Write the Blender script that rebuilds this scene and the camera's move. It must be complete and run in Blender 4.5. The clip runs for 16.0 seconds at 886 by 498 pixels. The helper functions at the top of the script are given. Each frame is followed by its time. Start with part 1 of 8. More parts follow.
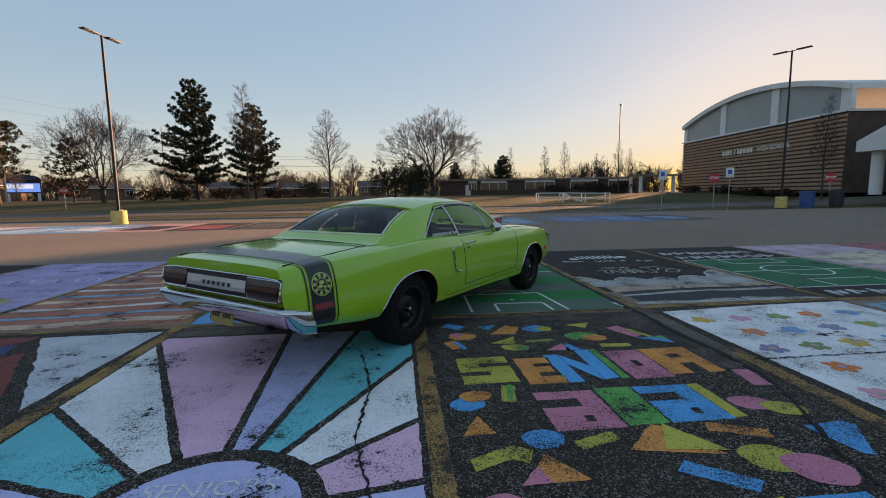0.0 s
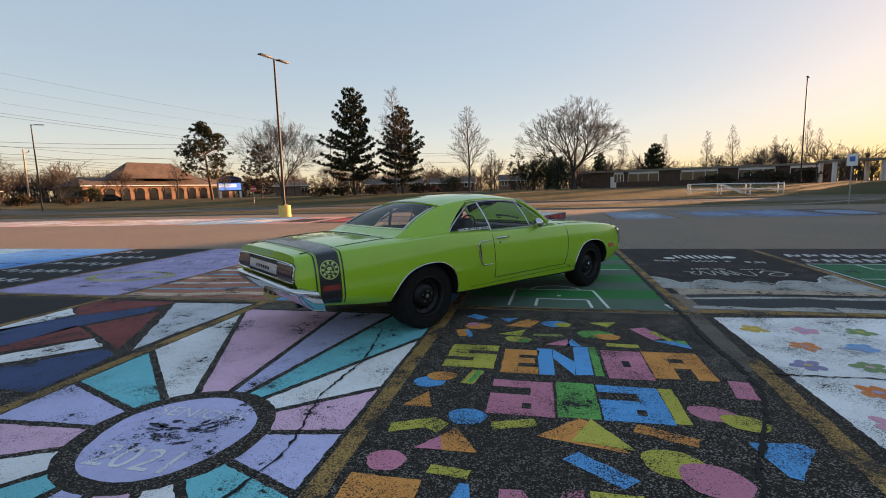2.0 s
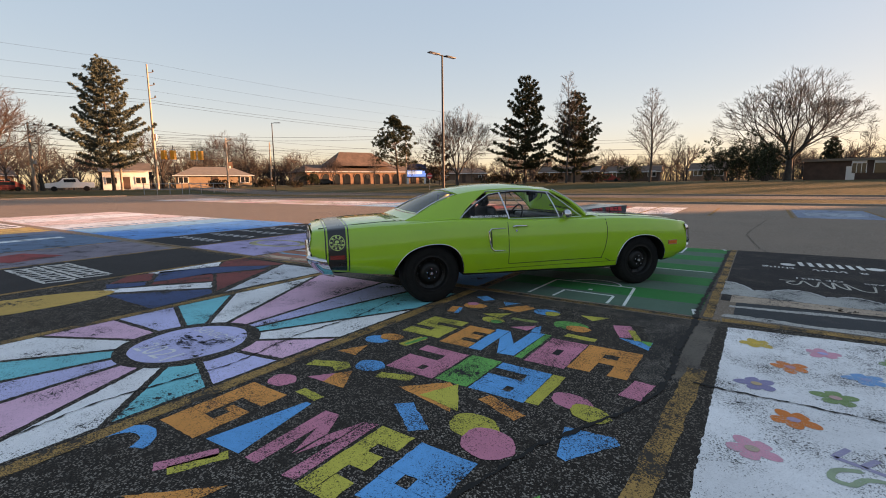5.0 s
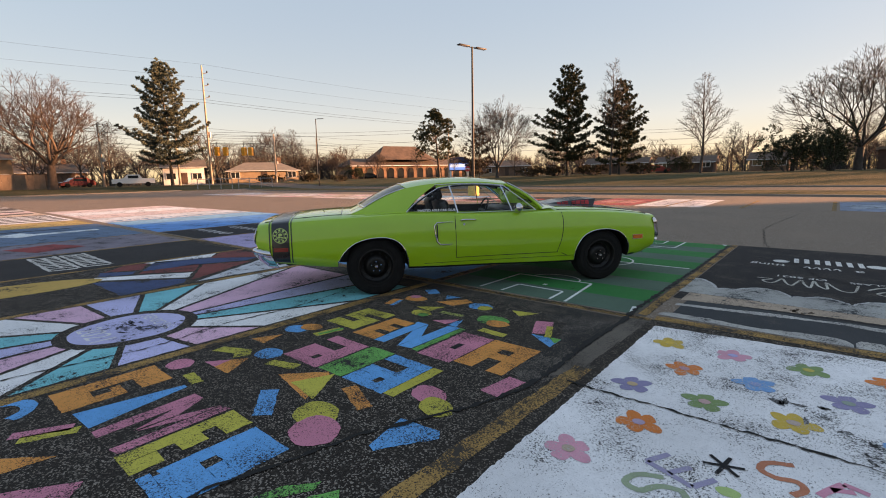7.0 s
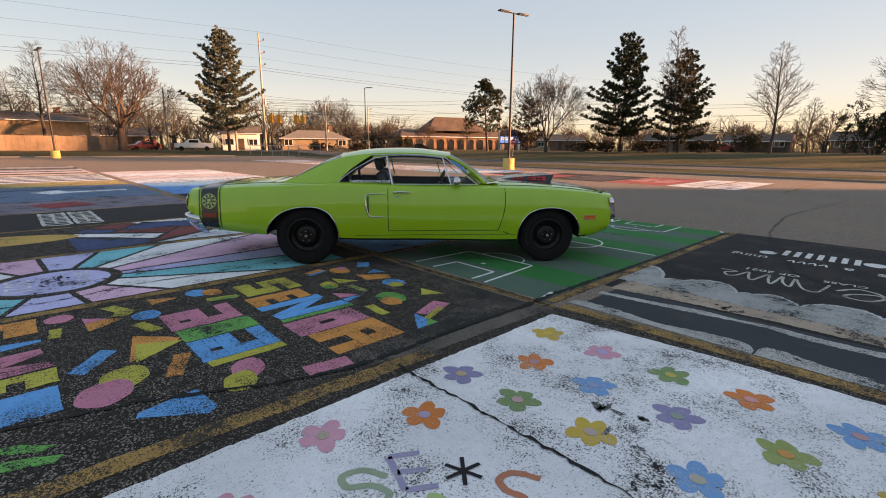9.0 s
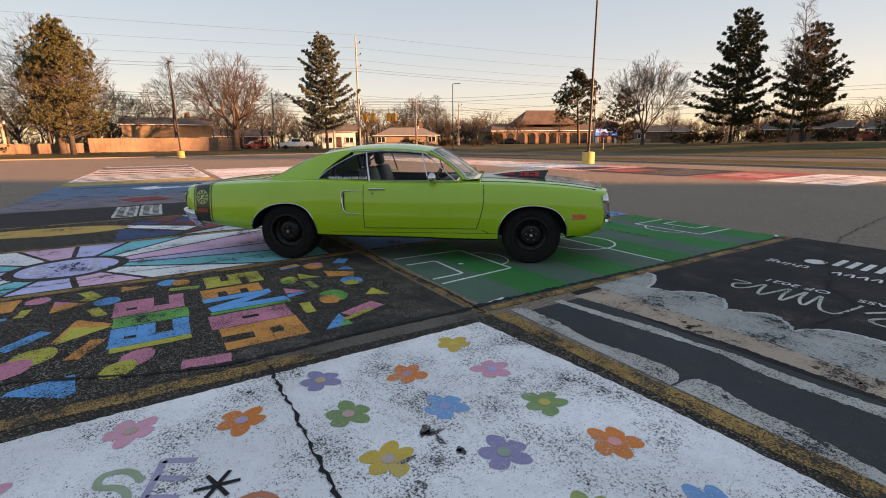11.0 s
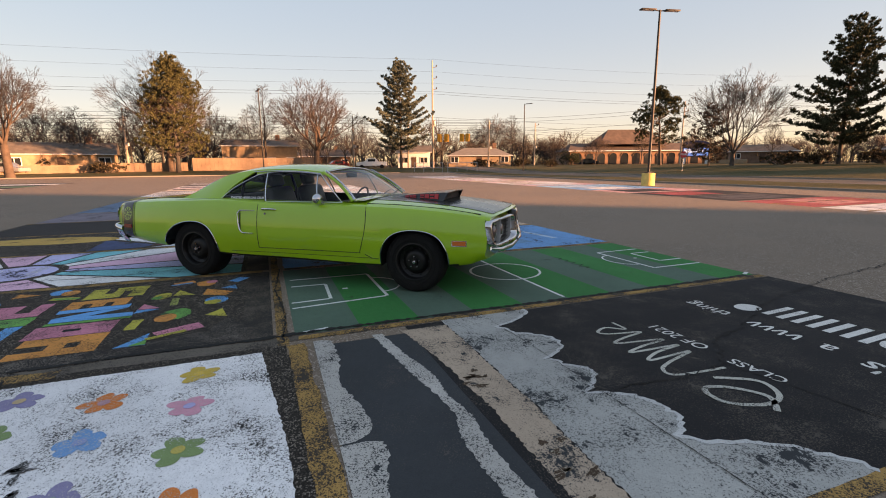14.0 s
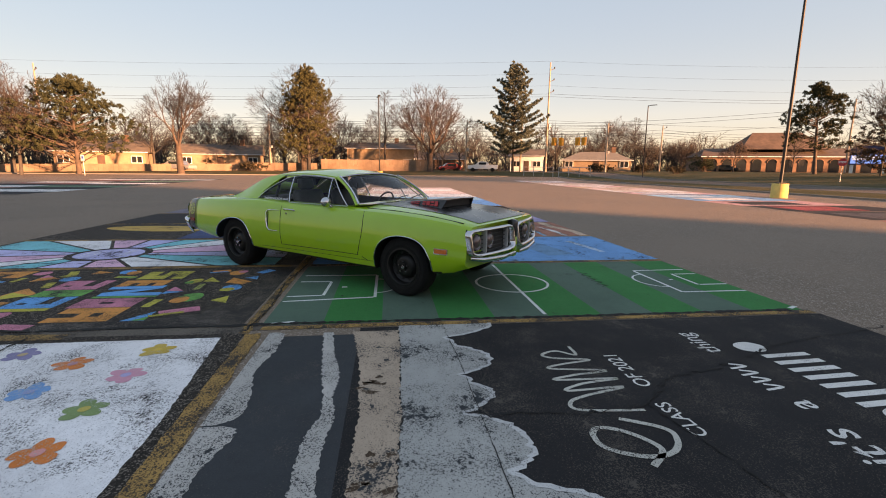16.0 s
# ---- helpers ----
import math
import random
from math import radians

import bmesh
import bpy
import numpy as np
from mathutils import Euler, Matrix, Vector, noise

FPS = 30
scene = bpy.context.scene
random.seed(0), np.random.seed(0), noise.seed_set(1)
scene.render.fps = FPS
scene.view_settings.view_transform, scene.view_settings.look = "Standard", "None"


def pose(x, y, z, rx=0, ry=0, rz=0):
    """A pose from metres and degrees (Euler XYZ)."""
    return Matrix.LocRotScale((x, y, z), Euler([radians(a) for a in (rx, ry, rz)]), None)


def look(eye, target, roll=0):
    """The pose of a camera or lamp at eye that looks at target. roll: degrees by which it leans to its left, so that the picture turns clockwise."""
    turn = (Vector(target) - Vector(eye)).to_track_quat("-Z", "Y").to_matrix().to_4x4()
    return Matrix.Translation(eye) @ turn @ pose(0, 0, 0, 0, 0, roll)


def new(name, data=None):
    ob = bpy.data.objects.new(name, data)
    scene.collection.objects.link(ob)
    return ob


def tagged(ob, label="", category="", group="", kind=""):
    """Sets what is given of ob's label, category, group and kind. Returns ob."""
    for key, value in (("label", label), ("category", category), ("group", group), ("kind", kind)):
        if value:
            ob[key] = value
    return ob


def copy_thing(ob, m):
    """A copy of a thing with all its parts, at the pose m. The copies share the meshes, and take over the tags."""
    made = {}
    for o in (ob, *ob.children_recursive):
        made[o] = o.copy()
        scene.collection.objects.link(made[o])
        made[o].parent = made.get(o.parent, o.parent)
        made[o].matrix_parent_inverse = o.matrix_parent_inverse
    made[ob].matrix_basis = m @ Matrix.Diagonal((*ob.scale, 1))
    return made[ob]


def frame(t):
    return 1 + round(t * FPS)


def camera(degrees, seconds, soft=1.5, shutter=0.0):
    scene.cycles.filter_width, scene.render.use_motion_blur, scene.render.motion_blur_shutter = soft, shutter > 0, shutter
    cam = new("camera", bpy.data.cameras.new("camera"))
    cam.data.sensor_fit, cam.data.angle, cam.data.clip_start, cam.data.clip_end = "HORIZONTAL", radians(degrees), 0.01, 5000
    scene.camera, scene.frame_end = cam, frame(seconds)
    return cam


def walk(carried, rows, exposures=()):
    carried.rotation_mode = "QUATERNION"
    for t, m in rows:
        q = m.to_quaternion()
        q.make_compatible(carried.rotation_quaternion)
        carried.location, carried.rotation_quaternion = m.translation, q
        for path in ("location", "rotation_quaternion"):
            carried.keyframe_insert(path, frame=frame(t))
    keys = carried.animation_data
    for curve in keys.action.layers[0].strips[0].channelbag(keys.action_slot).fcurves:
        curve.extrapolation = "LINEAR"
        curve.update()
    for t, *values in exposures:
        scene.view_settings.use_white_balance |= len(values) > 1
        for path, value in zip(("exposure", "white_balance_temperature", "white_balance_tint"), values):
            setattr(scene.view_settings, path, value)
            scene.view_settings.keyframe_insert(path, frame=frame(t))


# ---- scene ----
cam = camera(87.9, 16.0, soft=1.0)
PATH = [
    (0, (-2.913, -5.212, 1.432), (-2.723, -3.235, 1.193), -0.8),
    (0.5, (-2.623, -5.19, 1.444), (-2.528, -3.205, 1.219), -0.4),
    (1, (-2.289, -5.265, 1.444), (-2.359, -3.276, 1.245), -1.0),
    (1.5, (-1.947, -5.406, 1.437), (-2.198, -3.435, 1.212), -1.3),
    (2, (-1.615, -5.517, 1.456), (-2.045, -3.58, 1.202), -1.6),
    (2.5, (-1.241, -5.522, 1.448), (-1.825, -3.627, 1.195), -1.9),
    (3, (-0.899, -5.53, 1.448), (-1.617, -3.682, 1.178), -1.5),
    (3.5, (-0.565, -5.531, 1.452), (-1.401, -3.736, 1.173), -1.3),
    (4, (-0.226, -5.461, 1.436), (-1.179, -3.725, 1.157), -1.2),
    (6.5, (1.097, -4.809, 1.431), (-0.157, -3.283, 1.124), -0.8),
    (7, (1.363, -4.556, 1.425), (0.079, -3.055, 1.11), -1.2),
    (7.5, (1.639, -4.267, 1.418), (0.318, -2.809, 1.062), -0.7),
    (8, (1.827, -3.952, 1.402), (0.503, -2.502, 1.022), -0.1),
    (8.5, (2.084, -3.689, 1.4), (0.707, -2.295, 1.003), -0.1),
    (9, (2.291, -3.419, 1.397), (0.861, -2.087, 0.969), 0.4),
    (11.5, (3.123, -1.842, 1.388), (1.409, -0.904, 0.961), -1.1),
    (12, (3.251, -1.495, 1.373), (1.508, -0.603, 0.966), -1.2),
    (12.5, (3.361, -1.135, 1.394), (1.607, -0.257, 0.999), -0.8),
    (13, (3.524, -0.779, 1.388), (1.739, 0.04, 1.011), -0.6),
    (13.5, (3.613, -0.412, 1.373), (1.799, 0.348, 1.008), -0.6),
    (14, (3.707, -0.049, 1.38), (1.871, 0.657, 1.018), -0.5),
    (14.5, (3.828, 0.298, 1.393), (1.959, 0.902, 1.017), -0.3),
    (15, (3.877, 0.607, 1.389), (1.974, 1.1, 1.021), -0.6),
    (15.5, (3.957, 0.928, 1.429), (2.02, 1.285, 1.08), -0.2),
    (16, (4.063, 1.268, 1.434), (2.108, 1.499, 1.085), 0.5),
]
walk(cam, [(t, look(eye, target, roll)) for t, eye, target, roll in PATH],
     exposures=[(0, 1.28, 7100, 21), (2, 1.52, 7700, 24), (4, 1.61, 8000, 27), (9, 1.68, 8500, 30), (12.5, 1.70, 8700, 32), (16, 1.73, 8650, 32)])

# ---- world, sun, exposure ----
SUN_AZ = radians(48.0)      # from +x towards +y
SUN_EL = radians(6.4)
SUN_WAY = Vector((math.cos(SUN_AZ) * math.cos(SUN_EL), math.sin(SUN_AZ) * math.cos(SUN_EL), math.sin(SUN_EL)))

world = bpy.data.worlds.new("evening_sky")
scene.world = world
world.use_nodes = True
wn = world.node_tree
sky = wn.nodes.new("ShaderNodeTexSky")
sky.sky_type = "NISHITA"
sky.sun_disc = False
sky.sun_elevation = SUN_EL
sky.sun_rotation = math.pi / 2 - SUN_AZ
sky.altitude = 200
sky.air_density = 1.0
sky.dust_density = 0.4
sky.ozone_density = 2.3
bg = wn.nodes["Background"]
bg.inputs["Strength"].default_value = 0.226
soften = wn.nodes.new("ShaderNodeGamma")       # haze evens the evening sky
soften.inputs["Gamma"].default_value = 0.245
tone = wn.nodes.new("ShaderNodeHueSaturation")
tone.inputs["Saturation"].default_value = 3.0
wn.links.new(sky.outputs["Color"], soften.inputs["Color"])
wn.links.new(soften.outputs["Color"], tone.inputs["Color"])
haze = wn.nodes.new("ShaderNodeMix")
haze.data_type = "RGBA"
haze.inputs[0].default_value = 0.28
haze.inputs[7].default_value = (0.99, 0.98, 1.10, 1)
wn.links.new(tone.outputs["Color"], haze.inputs[6])
wn.links.new(haze.outputs[2], bg.inputs["Color"])

sun_data = bpy.data.lights.new("sun", "SUN")
sun_data.energy = 7.0
sun_data.angle = radians(1.5)
sun_data.color = (1.0, 0.60, 0.33)
sun = new("sun", sun_data)
sun.matrix_world = look(SUN_WAY * 200, (0, 0, 0))


# ---- materials ----
def nodes_of(name):
    m = bpy.data.materials.new(name)
    m.use_nodes = True
    nt = m.node_tree
    return m, nt, nt.nodes["Principled BSDF"]


def link(nt, a, b):
    nt.links.new(a, b)


def noise_node(nt, vec, scale, detail=4.0, rough=0.55):
    n = nt.nodes.new("ShaderNodeTexNoise")
    n.inputs["Scale"].default_value = scale
    n.inputs["Detail"].default_value = detail
    n.inputs["Roughness"].default_value = rough
    link(nt, vec, n.inputs["Vector"])
    return n.outputs["Fac"]


def ramp(nt, fac, lo, hi):
    n = nt.nodes.new("ShaderNodeMapRange")
    n.inputs["From Min"].default_value = lo
    n.inputs["From Max"].default_value = hi
    link(nt, fac, n.inputs["Value"])
    return n.outputs["Result"]


def mix(nt, fac, a, b):
    n = nt.nodes.new("ShaderNodeMix")
    n.data_type = "RGBA"
    for key, val in ((0, fac), (6, a), (7, b)):
        if isinstance(val, (tuple, float)):
            n.inputs[key].default_value = (*val, 1) if isinstance(val, tuple) else val
        else:
            link(nt, val, n.inputs[key])
    return n.outputs[2]


def calc(nt, op, a, b):
    n = nt.nodes.new("ShaderNodeMath")
    n.operation = op
    for i, val in enumerate((a, b)):
        if isinstance(val, float):
            n.inputs[i].default_value = val
        else:
            link(nt, val, n.inputs[i])
    return n.outputs[0]


def place(nt):
    return nt.nodes.new("ShaderNodeNewGeometry").outputs["Position"]


def bump(nt, bsdf, height, strength, distance):
    n = nt.nodes.new("ShaderNodeBump")
    n.inputs["Strength"].default_value = strength
    n.inputs["Distance"].default_value = distance
    link(nt, height, n.inputs["Height"])
    link(nt, n.outputs["Normal"], bsdf.inputs["Normal"])


def shade(c, k):
    return tuple(min(1.0, max(0.0, v * k)) for v in c)


def plain(name, col, rough=0.6, metal=0.0, vary=0.12, scale=3.0, relief=0.0, coat=0.0, fine=60.0):
    """A surface with variation at two scales."""
    m, nt, b = nodes_of(name)
    p = place(nt)
    big = noise_node(nt, p, scale)
    small = noise_node(nt, p, fine, 3.0)
    c = mix(nt, ramp(nt, big, 0.35, 0.65), shade(col, 1 - vary), shade(col, 1 + vary))
    c = mix(nt, calc(nt, "MULTIPLY", ramp(nt, small, 0.4, 0.7), 0.35), c, shade(col, 1 - 1.6 * vary))
    link(nt, c, b.inputs["Base Color"])
    link(nt, calc(nt, "ADD", calc(nt, "MULTIPLY", big, 0.12), rough - 0.06), b.inputs["Roughness"])
    b.inputs["Metallic"].default_value = metal
    b.inputs["Coat Weight"].default_value = coat
    b.inputs["Coat Roughness"].default_value = 0.04
    if relief:
        bump(nt, b, small, 0.5, relief)
    return m


ASPHALT = (0.078, 0.072, 0.066)


def asphalt_colour(nt, p, base=ASPHALT, speck=1.0, grain=85.0, rare=0.86):
    stone = nt.nodes.new("ShaderNodeTexVoronoi")
    stone.inputs["Scale"].default_value = grain
    link(nt, p, stone.inputs["Vector"])
    sep = nt.nodes.new("ShaderNodeSeparateColor")
    link(nt, stone.outputs["Color"], sep.inputs["Color"])
    fine = noise_node(nt, p, 140.0, 2.0, 0.6)
    mid = noise_node(nt, p, 9.0, 4.0)
    big = noise_node(nt, p, 0.35, 4.0)
    c = mix(nt, ramp(nt, fine, 0.35, 0.68), shade(base, 0.55), shade(base, 1.6))
    pale = calc(nt, "MULTIPLY", ramp(nt, sep.outputs["Red"], rare, rare + 0.08), ramp(nt, mid, 0.32, 0.62))
    c = mix(nt, calc(nt, "MULTIPLY", pale, 0.9), c, (0.265 * speck, 0.230 * speck, 0.195 * speck))
    c = mix(nt, calc(nt, "MULTIPLY", ramp(nt, mid, 0.45, 0.7), 0.45), c, shade(base, 0.7))
    c = mix(nt, calc(nt, "MULTIPLY", ramp(nt, big, 0.42, 0.6), 0.5), c, shade(base, 1.3))
    return c, fine


def asphalt(name, base=ASPHALT, rough=0.95, speck=1.0, grain=85.0, rare=0.86):
    m, nt, b = nodes_of(name)
    p = place(nt)
    c, fine = asphalt_colour(nt, p, base, speck, grain, rare)
    link(nt, c, b.inputs["Base Color"])
    b.inputs["Roughness"].default_value = rough
    b.inputs["Specular IOR Level"].default_value = 0.12
    bump(nt, b, fine, 0.7, 0.008)
    return m


PAINTS = {}


def paint(col, wear=0.5, patch=0.5, under=(0.035, 0.034, 0.034)):
    """Worn traffic or wall paint on asphalt: specks and patches where the stone shows."""
    col = tuple(min(0.86, v * 1.28) for v in col)
    key = (col, wear, patch, under)
    if key in PAINTS:
        return PAINTS[key]
    m, nt, b = nodes_of("worn_paint")
    p = place(nt)
    speck = noise_node(nt, p, 110.0, 3.0, 0.7)
    grit = noise_node(nt, p, 170.0, 2.0, 0.6)
    area = noise_node(nt, p, 2.3, 5.0, 0.6)
    chip = noise_node(nt, p, 14.0, 5.0, 0.7)
    dirt = noise_node(nt, p, 0.9, 4.0)
    tone = mix(nt, ramp(nt, dirt, 0.3, 0.7), shade(col, 0.80), shade(col, 1.08))
    tone = mix(nt, calc(nt, "MULTIPLY", ramp(nt, chip, 0.45, 0.75), 0.35), tone, shade(col, 0.62))
    tone = mix(nt, calc(nt, "MULTIPLY", ramp(nt, grit, 0.50, 0.66), 0.40), tone, shade(col, 0.55))
    bare = calc(nt, "ADD", calc(nt, "MULTIPLY", area, 0.55), speck)
    lost = ramp(nt, bare, 0.97 - 0.17 * wear, 1.02 - 0.17 * wear)
    gone = ramp(nt, calc(nt, "ADD", calc(nt, "MULTIPLY", area, 1.0), chip), 1.30 - 0.18 * patch, 1.34 - 0.18 * patch)
    lost = calc(nt, "MAXIMUM", lost, gone)
    c = mix(nt, lost, tone, under)
    link(nt, c, b.inputs["Base Color"])
    b.inputs["Roughness"].default_value = 0.85
    b.inputs["Specular IOR Level"].default_value = 0.15
    bump(nt, b, calc(nt, "SUBTRACT", speck, lost), 0.6, 0.004)
    PAINTS[key] = m
    return m


def grass_mat():
    m, nt, b = nodes_of("dormant_grass")
    p = place(nt)
    big = noise_node(nt, p, 0.16, 5.0)
    mid = noise_node(nt, p, 2.0, 5.0)
    fine = noise_node(nt, p, 26.0, 3.0)
    c = mix(nt, ramp(nt, big, 0.4, 0.62), (0.062, 0.060, 0.025), (0.135, 0.100, 0.050))
    c = mix(nt, calc(nt, "MULTIPLY", ramp(nt, mid, 0.4, 0.7), 0.6), c, (0.034, 0.044, 0.016))
    c = mix(nt, calc(nt, "MULTIPLY", ramp(nt, fine, 0.45, 0.7), 0.5), c, (0.120, 0.102, 0.056))
    link(nt, c, b.inputs["Base Color"])
    b.inputs["Roughness"].default_value = 0.95
    b.inputs["Specular IOR Level"].default_value = 0.1
    bump(nt, b, fine, 0.8, 0.05)
    return m


def island(name, col, vary=0.35, rough=0.8):
    """Leaves and needles: each clump its own tone."""
    m, nt, b = nodes_of(name)
    g = nt.nodes.new("ShaderNodeNewGeometry")
    c = mix(nt, g.outputs["Random Per Island"], shade(col, 1 - vary), shade(col, 1 + vary))
    big = noise_node(nt, g.outputs["Position"], 0.5)
    c = mix(nt, calc(nt, "MULTIPLY", ramp(nt, big, 0.4, 0.65), 0.5), c, shade(col, 0.6))
    link(nt, c, b.inputs["Base Color"])
    b.inputs["Roughness"].default_value = rough
    b.inputs["Specular IOR Level"].default_value = 0.15
    return m


def glass_mat(name, tint=(0.75, 0.80, 0.78)):
    """A thin tinted pane: clear straight through, with a mirror gloss that grows towards grazing."""
    m, nt, b = nodes_of(name)
    nt.nodes.remove(b)
    clear = nt.nodes.new("ShaderNodeBsdfTransparent")
    clear.inputs["Color"].default_value = (*tint, 1)
    gloss = nt.nodes.new("ShaderNodeBsdfGlossy")
    gloss.inputs["Roughness"].default_value = 0.01
    fres = nt.nodes.new("ShaderNodeFresnel")
    fres.inputs["IOR"].default_value = 1.32
    both = nt.nodes.new("ShaderNodeMixShader")
    link(nt, fres.outputs[0], both.inputs[0])
    link(nt, clear.outputs[0], both.inputs[1])
    link(nt, gloss.outputs[0], both.inputs[2])
    link(nt, both.outputs[0], nt.nodes["Material Output"].inputs["Surface"])
    return m


def glow(name, col, strength):
    m, nt, b = nodes_of(name)
    b.inputs["Base Color"].default_value = (*shade(col, 0.3), 1)
    b.inputs["Emission Color"].default_value = (*col, 1)
    b.inputs["Emission Strength"].default_value = strength
    return m


def car_paint():
    m, nt, b = nodes_of("green_car_paint")
    p = place(nt)
    flake = noise_node(nt, p, 900.0, 1.0)
    haze = noise_node(nt, p, 2.5, 4.0)
    dust = noise_node(nt, p, 30.0, 4.0)
    c = mix(nt, ramp(nt, haze, 0.3, 0.7), (0.265, 0.500, 0.006), (0.285, 0.535, 0.008))
    c = mix(nt, calc(nt, "MULTIPLY", ramp(nt, flake, 0.5, 0.7), 0.12), c, (0.32, 0.60, 0.02))
    link(nt, c, b.inputs["Base Color"])
    link(nt, ramp(nt, dust, -2.0, 4.0), b.inputs["Roughness"])
    b.inputs["Coat Weight"].default_value = 1.0
    b.inputs["Coat Roughness"].default_value = 0.02
    b.inputs["Coat IOR"].default_value = 1.48
    return m


GREEN = car_paint()
CAR_BLACK = plain("satin_black_paint", (0.012, 0.012, 0.013), 0.28, vary=0.1, coat=0.3)
CHROME = plain("chrome", (0.62, 0.62, 0.63), 0.10, 1.0, vary=0.04)
RUBBER = plain("tyre_rubber", (0.011, 0.011, 0.011), 0.85, vary=0.25, scale=12, relief=0.002)
RUBBER.node_tree.nodes["Principled BSDF"].inputs["Specular IOR Level"].default_value = 0.2
STEEL_BLACK = plain("black_steel", (0.007, 0.007, 0.007), 0.42, vary=0.15)
STEEL_BLACK.node_tree.nodes["Principled BSDF"].inputs["Specular IOR Level"].default_value = 0.3
TRIM_BLACK = plain("black_trim", (0.008, 0.008, 0.008), 0.6)
VINYL = plain("black_vinyl", (0.018, 0.018, 0.019), 0.5, relief=0.002)
CAR_GLASS = glass_mat("tinted_car_glass", (0.92, 0.95, 0.94))
RED_LENS = plain("red_lens", (0.022, 0.004, 0.004), 0.3, coat=0.2)
MARKER_RED = plain("red_marker_lens", (0.24, 0.02, 0.015), 0.25, coat=0.4)
AMBER_LENS = plain("amber_lens", (0.65, 0.13, 0.02), 0.2, coat=0.5)
CLEAR_LENS = plain("headlamp_lens", (0.13, 0.09, 0.085), 0.12, 0.3, coat=0.8)
SILVER = plain("silver_panel", (0.52, 0.53, 0.53), 0.35, 0.5)
DECAL_WHITE = plain("white_decal", (0.72, 0.73, 0.72), 0.5)
DECAL_RED = plain("red_decal", (0.55, 0.03, 0.035), 0.45)
PLATE = plain("old_gold_plate", (0.36, 0.27, 0.085), 0.5)
LOT = asphalt("lot_asphalt", (0.205, 0.158, 0.122), speck=2.2, rare=0.80)
SEAL = asphalt("sealed_asphalt", (0.033, 0.028, 0.024), 0.95, 1.6, 130.0, 0.75)
ROADMAT = asphalt("road_asphalt", (0.13, 0.108, 0.09))
CRACK = plain("crack_filler", (0.005, 0.005, 0.005), 0.9)
GRASS = grass_mat()
CONCRETE = plain("pale_concrete", (0.22, 0.19, 0.155), 0.9, scale=1.5, relief=0.004)
YELLOW_CONCRETE = plain("yellow_painted_concrete", (0.72, 0.52, 0.16), 0.75, scale=4.0, relief=0.004)
DARK_METAL = plain("dark_bronze_metal", (0.022, 0.020, 0.019), 0.5, 0.3)
GALV = plain("galvanised_steel", (0.36, 0.36, 0.36), 0.5, 0.6)
BARK = plain("grey_brown_bark", (0.062, 0.053, 0.046), 0.95, scale=2.0, vary=0.3, fine=18)
BARK_RED = plain("reddish_bark", (0.090, 0.064, 0.049), 0.95, scale=2.0, vary=0.3, fine=18)
TWIG = plain("bare_twigs", (0.048, 0.042, 0.038), 0.95, scale=1.0, vary=0.25)
TWIG_RED = plain("reddish_twigs", (0.060, 0.043, 0.035), 0.95, scale=1.0, vary=0.25)
NEEDLE = island("spruce_needles", (0.042, 0.050, 0.028))
NEEDLE_PALE = island("pale_conifer_needles", (0.098, 0.112, 0.085))
NEEDLE_BROWN = island("brownish_evergreen", (0.066, 0.066, 0.030), 0.25)
PINE = island("pine_needles", (0.042, 0.047, 0.024))
WOOD_FENCE = plain("weathered_fence_wood", (0.215, 0.150, 0.106), 0.9, scale=0.8, vary=0.2, fine=12)
UTIL_WOOD = plain("utility_pole_wood", (0.34, 0.28, 0.22), 0.9, scale=1.0, vary=0.2)
SHINGLE = plain("roof_shingle", (0.13, 0.105, 0.085), 0.95, scale=1.0, vary=0.25, fine=9)
ROOF_BROWN = plain("brown_tiled_roof", (0.115, 0.075, 0.055), 0.95, scale=0.8, vary=0.25, fine=6)
BRICK_ORANGE = plain("orange_brown_brick", (0.22, 0.125, 0.08), 0.9, scale=1.2, vary=0.2, fine=14)
BRICK_TAN = plain("tan_brick", (0.30, 0.215, 0.14), 0.9, scale=1.2, vary=0.15, fine=14)
BRICK_RED = plain("orange_red_brick", (0.165, 0.100, 0.070), 0.9, scale=1.2, vary=0.2, fine=14)
BRICK_DARK = plain("dark_brown_brick", (0.085, 0.052, 0.040), 0.9, scale=1.2, vary=0.2, fine=14)
BRICK_BAND = plain("warm_brown_brick", (0.36, 0.225, 0.145), 0.9, scale=1.2, vary=0.15, fine=14)
WHITE_PANEL = plain("white_panel", (0.70, 0.70, 0.69), 0.6, scale=0.8, vary=0.06)
GREY_PANEL = plain("grey_translucent_panel", (0.27, 0.31, 0.315), 0.35, scale=0.3, vary=0.08)
DARK_GLASS = plain("dark_window_glass", (0.020, 0.024, 0.028), 0.06, vary=0.2, scale=0.4)
WHITE_PAINT = plain("white_vehicle_paint", (0.75, 0.75, 0.74), 0.25, vary=0.04, coat=0.6)


# ---- mesh helpers ----
def smooth(me, angle=40):
    bm = bmesh.new()
    bm.from_mesh(me)
    for f in bm.faces:
        f.smooth = True
    for e in bm.edges:
        e.smooth = len(e.link_faces) == 2 and e.calc_face_angle(0) < radians(angle)
    bm.to_mesh(me)
    bm.free()


def part(name, bm, material, parent=None, label="", soft=0):
    """One mesh object out of a bmesh, under a thing or a part."""
    me = bpy.data.meshes.new(name)
    bmesh.ops.recalc_face_normals(bm, faces=bm.faces)
    bm.to_mesh(me)
    bm.free()
    return part_mesh(name, me, material, parent, label, soft)


